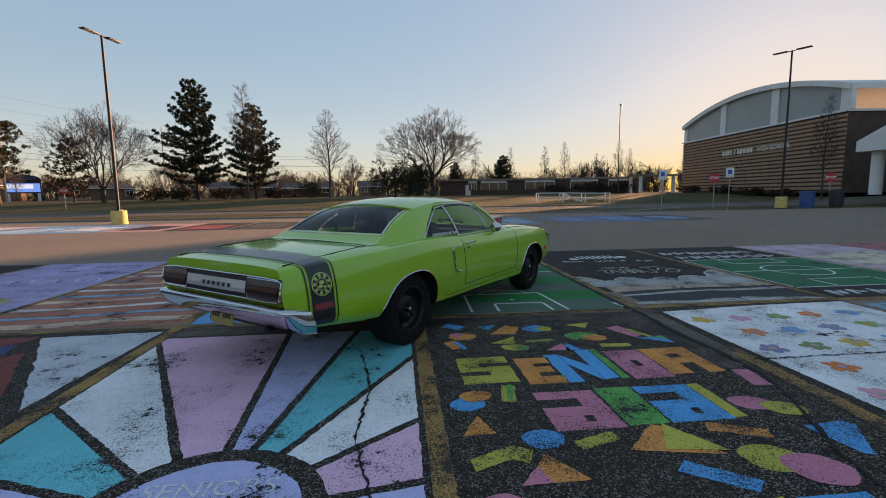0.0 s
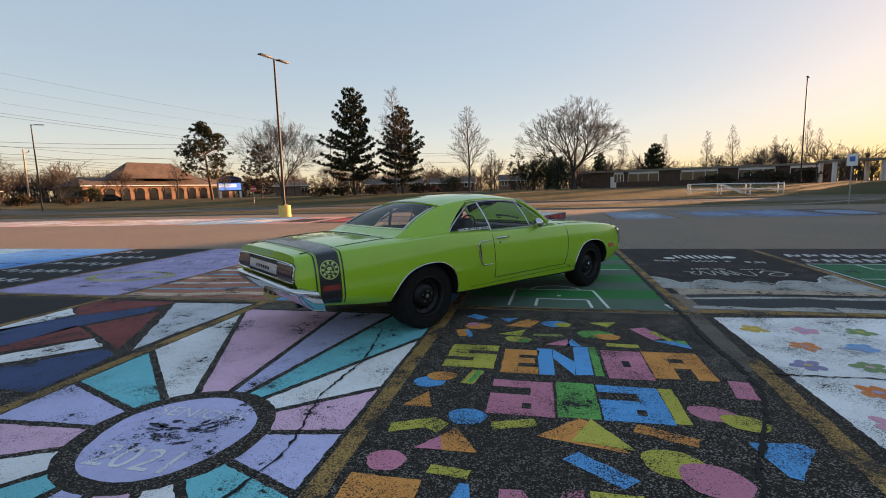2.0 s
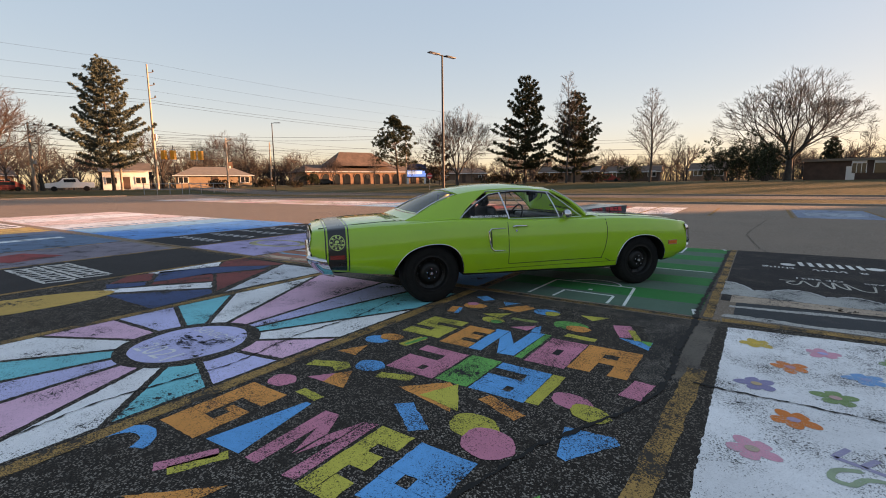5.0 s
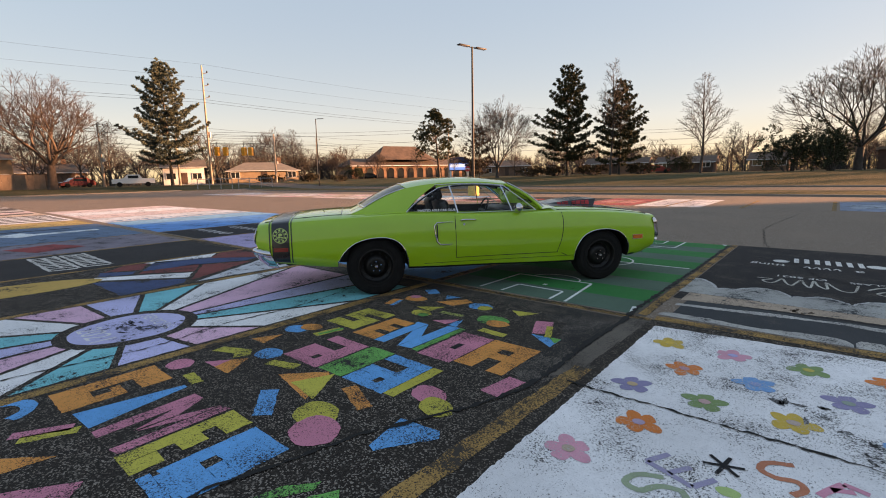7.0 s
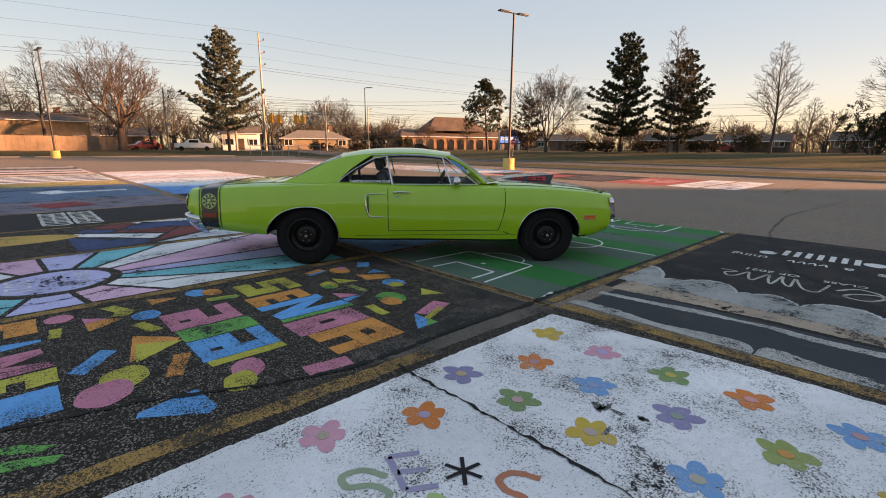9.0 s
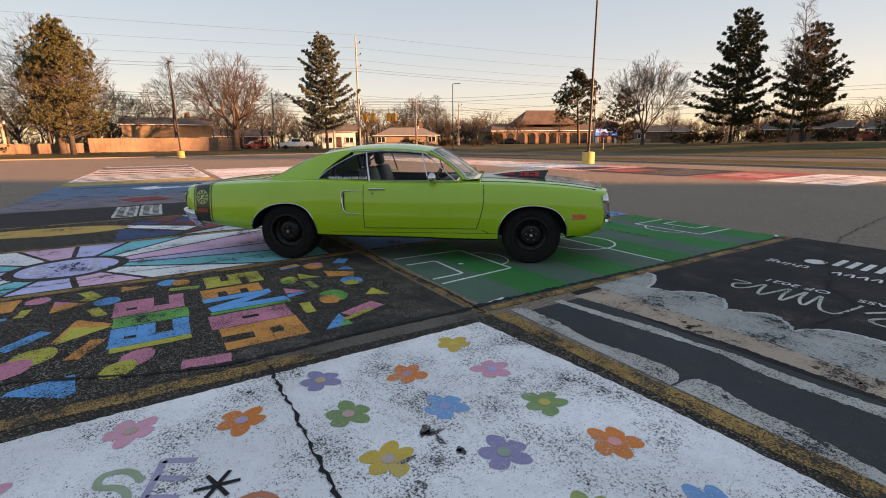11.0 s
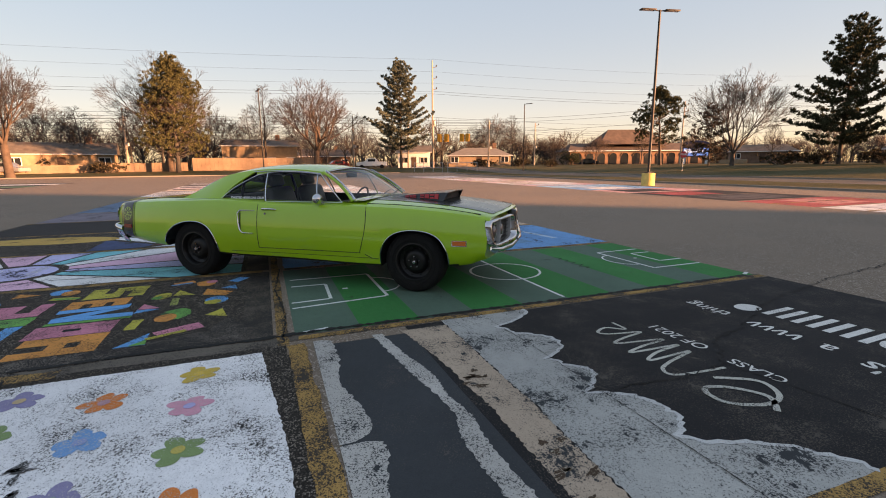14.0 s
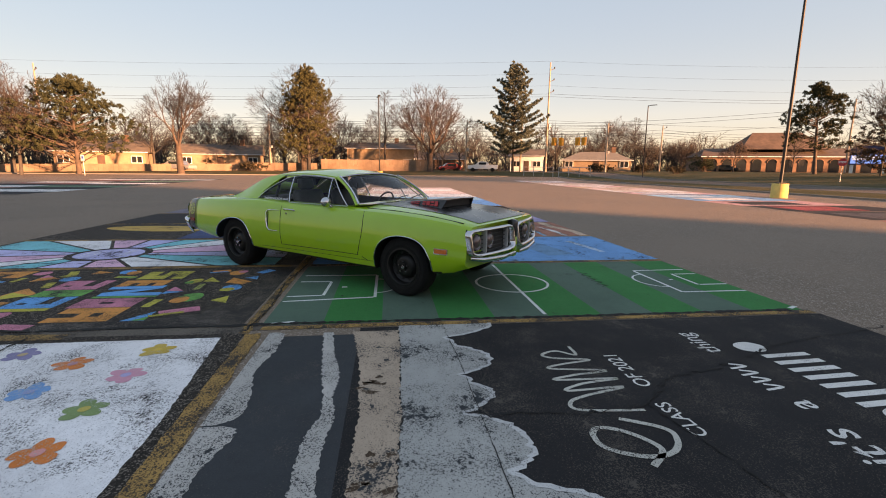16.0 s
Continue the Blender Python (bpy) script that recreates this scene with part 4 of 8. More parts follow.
        part("lower_bar", tube_bm([(FRONT + 0.060, s * 0.06, 0.475), (FRONT + 0.045, s * 0.35, 0.470), (FRONT - 0.01, s * 0.70, 0.485), (FRONT - 0.08, s * 0.88, 0.520)], [0.022, 0.030, 0.028, 0.018], 10), CHROME, root, "chrome lower bumper bar", soft=60)
        own = box_bm(FRONT - 0.02, s * 0.34 - 0.06, 0.425, FRONT + 0.015, s * 0.34 + 0.06, 0.46, 0.008)
        part("turn_lamp", own, AMBER_LENS, root)
    part("front_valance", grid_bm(lambda u, v: Vector((FRONT - 0.12 - 0.09 * abs(2 * u - 1) ** 2.5 + 0.07 * v, (2 * u - 1) * 0.80, lerp(0.385, 0.55, v))), 12, 3), GREEN, root, soft=60)

    # wheels
    def wheel_parts(x, r, half, side, rimr, lean):
        own = revolve_bm([(rimr, -half), (rimr + 0.02, -half - 0.008), (r - 0.05, -half - 0.012), (r - 0.015, -half + 0.005), (r - 0.002, -half + 0.03), (r, -half + 0.06), (r, half - 0.06), (r - 0.002, half - 0.03), (r - 0.015, half - 0.005), (r - 0.05, half + 0.012), (rimr + 0.02, half + 0.008), (rimr, half)], 56)
        yc = side * (0.955 - half - 0.05)
        for v in own.verts:
            a = math.atan2(v.co.z, v.co.x)
            v.co.z = max(v.co.z, -r + 0.004)
        m = Matrix.Translation((x, yc, r - 0.004)) @ Matrix.Rotation(0 if side > 0 else math.pi, 4, "Z")
        bmesh.ops.transform(own, matrix=m, verts=own.verts)
        wheel = part("wheel", own, RUBBER, root, "black tyre on a black steel wheel", soft=50)
        own = bmesh.new()
        for rad in (r - 0.045, r - 0.030, rimr + 0.045):
            tube_bm([(rad * math.cos(a), half + 0.010 if rad > 0.25 else half + 0.012, rad * math.sin(a)) for a in [math.tau * k / 48 for k in range(49)]], 0.003, 4, own, cap=False)
        bmesh.ops.transform(own, matrix=m, verts=own.verts)
        part("tyre_ring", own, RUBBER, wheel)
        d = 0.055
        own = revolve_bm([(rimr + 0.012, half - 0.004), (rimr + 0.014, half + 0.008), (rimr, half + 0.010), (rimr - 0.012, half - 0.002), (rimr - 0.018, half - d), (rimr - 0.055, half - d - 0.02), (0.115, half - 0.035), (0.085, half - 0.022), (0.05, half - 0.030), (0.036, half - 0.030), (0.034, half - 0.005), (0.0, half - 0.003)], 40)
        bmesh.ops.transform(own, matrix=m, verts=own.verts)
        rim = part("rim", own, STEEL_BLACK, wheel, "black steel rim", soft=40)
        for k in range(5):
            a = math.tau * k / 5 + 0.3
            own = revolve_bm([(0.0, half + 0.0), (0.008, half), (0.011, half - 0.012), (0.011, half - 0.03)], 6)
            bmesh.ops.transform(own, matrix=m @ Matrix.Translation((0.060 * math.cos(a), 0, 0.060 * math.sin(a))), verts=own.verts)
            part("wheel_nut", own, CHROME, rim)
        own = revolve_bm([(0.0, half + 0.006), (0.018, half + 0.004), (0.026, half - 0.01), (0.028, half - 0.028)], 16)
        bmesh.ops.transform(own, matrix=m, verts=own.verts)
        part("hub_cap", own, CHROME, rim, soft=50)
        for k in range(10):
            a = math.tau * k / 10
            own = bmesh.new()
            rr = rimr - 0.045
            r2 = bmesh.ops.create_uvsphere(own, u_segments=8, v_segments=5, radius=0.014)
            bmesh.ops.transform(own, matrix=m @ Matrix.Translation((rr * math.cos(a), half - d - 0.008, rr * math.sin(a))) @ Matrix.Diagonal((1, 0.4, 1, 1)), verts=own.verts)
            part("rim_slot", own, TRIM_BLACK, rim)

    for side in (-1, 1):
        wheel_parts(-AXLE, 0.355, 0.135, side, 0.205, 0)
        wheel_parts(AXLE, 0.340, 0.110, side, 0.200, 0)
    part("rear_axle", tube_bm([(-AXLE, -0.8, 0.35), (-AXLE, 0.8, 0.35)], 0.05, 10), STEEL_BLACK, root)
    part("fuel_tank", box_bm(-2.6, -0.45, 0.34, -1.95, 0.45, 0.50, 0.03), STEEL_BLACK, root)
    return root


DECAL_YG = plain("pale_green_decal", (0.42, 0.55, 0.16), 0.5)
car()


# ---- painted stalls ----
# stalls run along y; two rows meet on y = 0; columns are 2.65 m wide
WHITE, PINK, TEAL, LILAC = (0.72, 0.715, 0.69), (0.66, 0.40, 0.52), (0.11, 0.47, 0.52), (0.44, 0.44, 0.66)
M_PINK, M_BLUE, M_YEL, M_ORA, M_GRE = (0.58, 0.205, 0.28), (0.065, 0.32, 0.62), (0.46, 0.41, 0.075), (0.72, 0.27, 0.075), (0.10, 0.36, 0.09)
LINE_YEL = (0.38, 0.22, 0.075)
BLACKTOP = (0.022, 0.022, 0.023)
STALLS = "painted parking stalls"
Z1, Z2, Z3, Z4 = 0.002, 0.004, 0.006, 0.008


def stall(label):
    return thing("painted_stall", Matrix.Identity(4), label, "painted parking stall", STALLS)


def clip(poly, n, d):
    """Keep the part of a polygon where n . p <= d."""
    out = []
    for i, p in enumerate(poly):
        q = poly[(i + 1) % len(poly)]
        a, b = n[0] * p[0] + n[1] * p[1] - d, n[0] * q[0] + n[1] * q[1] - d
        if a <= 0:
            out.append(p)
        if (a < 0 < b) or (b < 0 < a):
            t = a / (a - b)
            out.append((p[0] + t * (q[0] - p[0]), p[1] + t * (q[1] - p[1])))
    return out


def to_rect(poly, x0, y0, x1, y1):
    for n, d in (((1, 0), x1), ((-1, 0), -x0), ((0, 1), y1), ((0, -1), -y0)):
        poly = clip(poly, n, d) if poly else poly
    return poly


def rect(x0, y0, x1, y1):
    return [(x0, y0), (x1, y0), (x1, y1), (x0, y1)]


def oval(cx, cy, rx, ry=None, turn=0.0, n=36, wob=0.015, seed=0):
    ry = ry or rx
    c, s = math.cos(radians(turn)), math.sin(radians(turn))
    pts = []
    for k in range(n):
        a = math.tau * k / n
        w = 1 + wob * math.sin(3 * a + seed) + wob * math.sin(5 * a + 2 * seed)
        x, y = rx * math.cos(a) * w, ry * math.sin(a) * w
        pts.append((cx + c * x - s * y, cy + s * x + c * y))
    return pts


def brick(cx, cy, w, h, turn=0.0):
    c, s = math.cos(radians(turn)), math.sin(radians(turn))
    return [(cx + c * x - s * y, cy + s * x + c * y) for x, y in ((-w / 2, -h / 2), (w / 2, -h / 2), (w / 2, h / 2), (-w / 2, h / 2))]


def ribbon(pts, w, wob=0.0, seed=1):
    """A band along points."""
    rng = random.Random(seed)
    l, r = [], []
    n = len(pts)
    ws = w if isinstance(w, (list, tuple)) else [w] * n
    for i, p in enumerate(pts):
        a, b = Vector(pts[max(i - 1, 0)]), Vector(pts[min(i + 1, n - 1)])
        d = (b - a).normalized()
        s = Vector((-d.y, d.x)) * ws[i] / 2
        l.append((p[0] + s.x * (1 + rng.uniform(-wob, wob)), p[1] + s.y * (1 + rng.uniform(-wob, wob))))
        r.append((p[0] - s.x * (1 + rng.uniform(-wob, wob)), p[1] - s.y * (1 + rng.uniform(-wob, wob))))
    return l, r


def ribbon_part(name, pts, w, z, mat, parent, label="", wob=0.0, seed=1):
    l, r = ribbon(pts, w, wob, seed)
    bm = bmesh.new()
    a = [bm.verts.new((*p, z)) for p in l]
    b = [bm.verts.new((*p, z)) for p in r]
    for i in range(len(a) - 1):
        bm.faces.new((b[i], b[i + 1], a[i + 1], a[i]))
    for f in bm.faces:
        f.normal_update()
        if f.normal.z < 0:
            f.normal_flip()
    me = bpy.data.meshes.new(name)
    bm.to_mesh(me)
    bm.free()
    return part_mesh(name, me, mat, parent, label)


def fine(pts, step=0.08, jig=0.0, seed=1):
    """Points along a line at short steps, with a little wander."""
    rng = random.Random(seed)
    out = []
    for p, q in zip(pts, pts[1:]):
        n = max(1, int(math.dist(p, q) / step))
        out += [(lerp(p[0], q[0], i / n) + rng.uniform(-jig, jig), lerp(p[1], q[1], i / n) + rng.uniform(-jig, jig)) for i in range(n)]
    return out + [pts[-1]]


# yellow stall lines and the long cracks that run along them
def rough(poly, step=0.06, jig=0.005, seed=1):
    """A closed outline with the small unevenness of a brush on stone."""
    return fine(list(poly) + [poly[0]], step, jig, seed)[:-1]


def stall_line(x0, y0, x1, y1, w=0.11, seed=1, wear=0.95):
    pts = fine([(x0, y0), (x1, y1)], 0.1, 0.006, seed)
    ob = ribbon_part("stall_line", pts, w, Z2 + 0.0006, paint(LINE_YEL, wear + 0.35, 1.2, (0.055, 0.046, 0.038)), None, "", 0.10, seed)
    return tagged(ob, "worn yellow stall line on the asphalt", "road marking", "yellow stall lines", "structure")


def crack(pts, w=0.02, seed=1, z=0.0092, jig=0.010):
    p = fine(pts, 0.035, jig, seed)
    rng = random.Random(seed)
    ob = ribbon_part("crack", p, [w * rng.uniform(0.12, 0.80) for _ in p], z, CRACK, None)
    return tagged(ob, "dark crack in the asphalt", "crack", "asphalt cracks", "structure")


for i, x in enumerate((-13.25, -10.6, -7.95, -5.36, -2.72)):
    stall_line(x, -5.6, x, -0.15 if i > 3 else -0.05, 0.12 if i > 2 else 0.1, i)
stall_line(0.045, -1.45, -0.10, -5.6, 0.13, 5)
for i, x in enumerate((-10.6, -7.95, -5.36, -2.72, -0.02, 2.72, 5.45)):
    stall_line(x, 0.12, x, 5.6, 0.09, 10 + i)
stall_line(-13, 0.0, 0.10, 0.0, 0.09, 31, 1.1)
stall_line(0.12, 0.095, 2.7, 0.135, 0.13, 32)
stall_line(2.75, 0.10, 5.6, 0.04, 0.13, 33)
crack([(-0.12, -2.01), (-0.11, -1.56), (-0.14, -0.99), (-0.10, -0.3), (-0.13, 0.3), (-0.12, 1.5), (-0.10, 3.0), (-0.10, 5.4)], 0.090, 3)
crack([(-3.3, -1.0), (-3.15, -1.9), (-3.2, -2.6), (-3.05, -3.3), (-3.2, -4.2), (-3.0, -5.3)], 0.034, 4)
crack([(0.05, -1.74), (1.0, -1.73), (2.2, -1.75), (2.7, -1.74)], 0.034, 5)
crack([(-2.75, 0.06), (-1.6, -0.02), (-0.7, 0.05), (0.05, 0.0)], 0.03, 6)
crack([(-0.1, 1.74), (0.9, 1.78), (2.3, 1.80), (3.2, 1.82)], 0.010, 7, jig=0.003)
crack([(1.62, 1.75), (1.66, 2.4), (1.62, 2.85), (1.30, 3.15), (1.05, 3.9), (0.75, 4.5), (0.55, 5.4), (0.35, 6.4), (0.12, 8.6), (0.15, 9.6), (0.55, 14.0)], 0.028, 8, jig=0.03)
crack([(1.62, 2.85), (2.1, 2.95), (3.0, 3.1)], 0.022, 9)
crack([(-0.12, -2.01), (-0.26, -2.45), (-0.41, -2.76), (-0.55, -3.06), (-0.62, -3.35), (-0.75, -3.8), (-0.8, -4.6)], 0.052, 10)
crack([(-2.65, 1.3), (-2.2, 1.34), (-1.6, 1.28)], 0.008, 12)

# dark sealed ground under the murals
base = stall("black sealed asphalt under the painted stalls")
flat("sealer", rect(-2.66, -5.6, 0.02, -0.32), Z1, SEAL, base)
flat("sealer", rect(0.02, -5.6, 0.30, 0.02), Z1, SEAL, base)
flat("sealer", rect(-5.30, -5.6, -2.78, -0.36), Z1, SEAL, base)
flat("sealer", rect(0.30, -5.6, 2.70, 0.12), Z1, SEAL, base)
flat("sealer", rect(-10.55, -5.6, -5.42, -0.05), Z1, SEAL, base)

fade = paint((0.030, 0.028, 0.027), 1.05, 0.6, (0.15, 0.125, 0.10))
flat("worn_sealer", rect(-2.66, -0.32, 0.02, -0.07), Z1, fade, base)
flat("bare_strip", rough([(-0.095, -1.75), (0.035, -1.60), (0.075, -0.8), (0.10, 0.02), (-0.10, 0.02)], 0.025, 0.009, 4), Z2 - 0.0007, paint((0.125, 0.108, 0.090), 0.9, 0.8, (0.045, 0.040, 0.036)), base)
flat("bare_strip", rough([(-0.10, 0.02), (0.03, 0.02), (0.02, 5.6), (-0.09, 5.6)], 0.025, 0.008, 5), Z2 - 0.0007, paint((0.110, 0.092, 0.076), 1.0, 0.9, (0.035, 0.030, 0.028)), base)
flat("worn_sealer", rect(-5.30, -0.36, -2.78, -0.07), Z1, fade, base)
for k, (cx, cy, rx, ry) in enumerate(((-0.22, -0.75, 0.24, 0.42), (-0.16, -1.45, 0.20, 0.50), (-0.40, -0.42, 0.40, 0.14))):
    flat("worn_sealer", oval(cx, cy, rx, ry, 0, 48, 0.10, k), Z2 - 0.0012 - 0.0003 * k, paint((0.026, 0.024, 0.023), 1.05, 0.5, (0.19, 0.165, 0.14)), base)

# sun mural
sun_stall = stall("sun mural with black-outlined pink, teal, lilac and white rays")
CX, CY = -3.87, -3.25
edges = (159, 138, 118, 94, 80, 62, 38, 10, -21, -45, -63, -85, -105, -128, -153, -177, -201)
cols = (TEAL, WHITE, PINK, LILAC)
for i in range(16):
    a1, a0 = radians(edges[i]), radians(edges[i + 1])
    arc = [(CX + 0.60 * math.cos(lerp(a0, a1, k / 6)), CY + 0.60 * math.sin(lerp(a0, a1, k / 6))) for k in range(7)]
    far = [(CX + 9 * math.cos(lerp(a1, a0, k / 3)), CY + 9 * math.sin(lerp(a1, a0, k / 3))) for k in range(4)]
    poly = arc + far
    g = 0.028
    n1 = (-math.sin(a1), math.cos(a1))
    n0 = (math.sin(a0), -math.cos(a0))
    poly = clip(poly, n1, n1[0] * CX + n1[1] * CY - g)
    poly = clip(poly, n0, n0[0] * CX + n0[1] * CY - g)
    poly = to_rect(poly, -5.28, -5.5, -2.82, -0.42)
    if len(poly) > 2:
        flat("ray", rough(poly, 0.03, 0.005, i), Z2, paint(cols[i % 4], 0.62, 0.72), sun_stall)
flat("disc", rough(oval(CX, CY, 0.47, 0.49), 0.05, 0.004), Z2, paint(LILAC, 0.5, 1.0), sun_stall)
CHALK = paint((0.70, 0.70, 0.72), 0.9, 0.6, (0.42, 0.41, 0.66))
text_part("writing", "2021", 0.30, Matrix.Translation((CX + 0.02, CY - 0.29, Z3)), CHALK, sun_stall, "faint chalk-white writing")
text_part("writing", "SENIORS", 0.17, Matrix.Translation((CX, CY + 0.24, Z3)), CHALK, sun_stall, "faint chalk-white writing")
for k in range(16):
    rng = random.Random(500 + k)
    a, r = rng.uniform(0, math.tau), 0.30 * rng.random() ** 0.7
    flat("scrape", rough(oval(CX + 0.05 + r * math.cos(a), CY + 0.04 + 0.5 * r * math.sin(a), rng.uniform(0.02, 0.09), rng.uniform(0.008, 0.022), rng.uniform(-25, 40), 18, 0.22, k), 0.012, 0.005, k), Z4, paint(BLACKTOP, 0.7, 0.8, LILAC), sun_stall)

# block-letter mural
game = stall("black stall with multicoloured block letters and confetti shapes")


def block(rects, x0, y0, x1, y1, col, lean=0.0):
    """A block letter from bars in a unit cell."""
    own = bmesh.new()
    for a, b, c, d in rects:
        flat_bm(rough([(lerp(x0, x1, x) + lean * (y - 0.5), lerp(y0, y1, y)) for x, y in ((a, b), (c, b), (c, d), (a, d))], 0.04, 0.004, int(100 * (a + 2 * b) + 7)), Z2, own)
    me = bpy.data.meshes.new("letter")
    own.to_mesh(me)
    own.free()
    return part_mesh("letter", me, paint(col, 0.84, 0.62), game)


GL = {
    "S": ((0, 0, 1, 0.28), (0.55, 0.28, 1, 0.42), (0, 0.42, 1, 0.6), (0, 0.6, 0.4, 0.74), (0, 0.74, 1, 1)),
    "E": ((0, 0, 0.45, 1), (0.45, 0, 1, 0.26), (0.45, 0.40, 0.9, 0.62), (0.45, 0.76, 1, 1)),
    "I": ((0, 0, 1, 1),),
    "R": ((0, 0, 0.40, 1), (0.40, 0.74, 1, 1), (0.66, 0.58, 1, 0.74), (0.40, 0.38, 1, 0.58), (0.68, 0, 1, 0.38)),
    "2": ((0, 0, 1, 0.18), (0, 0.18, 0.52, 0.32), (0.66, 0.18, 1, 0.32), (0, 0.32, 1, 0.56), (0.64, 0.56, 1, 0.78), (0, 0.78, 1, 1)),
    "0": ((0, 0, 1, 1),),
    "G": ((0, 0, 1, 0.30), (0, 0.30, 0.42, 0.70), (0.70, 0.30, 1, 0.46), (0.52, 0.46, 1, 0.56), (0, 0.70, 1, 1)),
}
block(GL["S"], -2.45, -1.93, -2.02, -1.38, M_YEL)
block(GL["E"], -1.96, -1.99, -1.66, -1.45, M_ORA)
for poly in ([(-1.65, -2.0), (-1.53, -1.99), (-1.55, -1.40), (-1.68, -1.40)], [(-1.54, -1.62), (-1.38, -1.98), (-1.36, -1.70), (-1.54, -1.40)], [(-1.37, -1.97), (-1.24, -1.95), (-1.23, -1.30), (-1.36, -1.32)]):
    flat("letter", poly, Z2, paint(M_BLUE, 0.5, 0.4), game)
block(GL["I"], -1.225, -1.96, -1.16, -1.30, M_GRE)
block(GL["0"], -1.13, -1.99, -0.80, -1.37, M_PINK)
flat("letter_hole", rect(-0.99, -1.75, -0.93, -1.62), Z3, paint(BLACKTOP, 0.4, 0.2), game)
block(GL["R"], -0.79, -1.94, -0.35, -1.36, M_ORA)
block(GL["2"], -1.99, -2.68, -1.55, -2.14, M_PINK)
block(GL["0"], -1.53, -2.66, -1.26, -2.12, M_GRE)
block(GL["2"], -1.245, -2.66, -0.83, -2.13, M_BLUE)
block(GL["I"], -0.825, -2.64, -0.73, -2.13, M_YEL)
block(GL["G"], -2.60, -4.08, -2.22, -3.44, M_ORA)
flat("letter", [(-2.15, -4.04), (-1.86, -4.02), (-1.98, -3.43), (-2.03, -3.43)], Z2, paint(M_BLUE, 0.5, 0.4), game)
for poly in ([(-1.80, -4.02), (-1.70, -4.02), (-1.72, -3.43), (-1.83, -3.44)], [(-1.715, -3.60), (-1.62, -3.86), (-1.61, -3.62), (-1.715, -3.43)], [(-1.60, -3.85), (-1.52, -3.62), (-1.52, -3.40), (-1.60, -3.62)], [(-1.51, -4.01), (-1.42, -3.99), (-1.43, -3.38), (-1.51, -3.40)]):
    flat("letter", poly, Z2, paint(M_PINK, 0.9, 0.6), game)
block(GL["E"], -1.40, -4.01, -1.16, -3.38, M_YEL)
block(((0, 0, 1, 0.10), (0.12, 0.10, 1, 0.15), (0, 0.15, 1, 0.42), (0, 0.42, 0.28, 0.56), (0.5, 0.42, 1, 0.56), (0, 0.56, 1, 1)), -1.10, -4.0, -0.74, -3.39, M_BLUE)

SHAPES = "confetti shape"


def chip(points, col, z=Z2, w=0.5):
    flat("shape", rough(points, 0.035, 0.0045, len(points)), z, paint(col, w + 0.36, 0.48), game)


chip(oval(-2.47, -2.25, 0.125, 0.10, 20), M_BLUE)
chip(oval(-2.40, -2.14, 0.115, 0.085, 10), M_ORA, Z3)
chip(brick(-2.16, -2.12, 0.10, 0.26, -12), M_YEL)
chip(brick(-2.14, -2.10, 0.045, 0.24, -12), M_GRE, Z3)
chip([(-2.56, -2.66), (-2.44, -2.42), (-2.36, -2.66)], M_ORA)
chip([(-2.55, -3.02), (-2.33, -2.93), (-2.25, -2.98), (-2.20, -2.86), (-2.30, -2.79), (-2.56, -2.91)], M_YEL)
chip(oval(-2.10, -2.75, 0.125, 0.105), M_BLUE)
chip([(-2.34, -3.16), (-2.14, -2.90), (-1.98, -3.15)], M_ORA)
chip([(-2.34, -3.16), (-2.22, -3.01), (-2.18, -3.155)], M_PINK, Z3)
chip(oval(-2.46, -3.30, 0.11, 0.095), M_PINK)
chip(brick(-2.10, -3.345, 0.22, 0.075, -6), M_YEL)
chip(brick(-1.80, -2.80, 0.28, 0.095, 17), M_YEL)
chip([(-1.66, -2.92), (-1.40, -2.66), (-1.32, -2.72), (-1.16, -3.02)], M_ORA)
chip([(-1.46, -2.94), (-1.33, -2.66), (-1.12, -2.99)], M_YEL, Z3)
chip([(-1.52, -3.13), (-1.43, -3.05), (-1.15, -3.26), (-1.24, -3.34)], M_BLUE)
chip(brick(-0.92, -2.79, 0.34, 0.10, -22), M_ORA)
chip(oval(-0.95, -3.08, 0.16, 0.13, -10), M_YEL)
chip(oval(-0.79, -3.20, 0.165, 0.14, -20), M_PINK, Z3)
chip(oval(-0.57, -2.47, 0.145, 0.10, -15), M_PINK)
chip(oval(-0.42, -2.57, 0.135, 0.095, -20), M_YEL, Z3)
chip([(-0.50, -2.80), (-0.22, -2.76), (-0.18, -2.82), (-0.38, -3.12), (-0.43, -3.10)], M_BLUE)
chip(brick(-0.25, -2.07, 0.14, 0.30, -8), M_PINK)
chip(brick(-2.36, -0.42, 0.22, 0.14, -35), M_BLUE)
chip(oval(-2.30, -0.78, 0.14, 0.10, 10), M_ORA)
chip(oval(-2.36, -0.72, 0.07, 0.06, 10), M_PINK, Z3)
chip(brick(-2.42, -1.02, 0.13, 0.22, 18), M_ORA)
chip(brick(-2.36, -1.04, 0.05, 0.22, 18), M_BLUE, Z3)
chip([(-2.02, -0.74), (-1.80, -0.46), (-1.66, -0.52), (-1.76, -0.76)], M_ORA)
chip([(-2.06, -1.02), (-1.80, -0.84), (-1.84, -1.06)], M_YEL)
chip(oval(-1.86, -1.16, 0.13, 0.085, -8), M_YEL)
chip(oval(-1.80, -1.20, 0.06, 0.05), M_GRE, Z3)
chip(brick(-1.58, -1.00, 0.28, 0.07, 3), (0.30, 0.34, 0.10))
chip([(-1.60, -1.28), (-1.40, -1.10), (-1.38, -1.30)], M_PINK)
chip([(-1.42, -1.30), (-1.36, -1.08), (-1.28, -1.30)], M_BLUE)
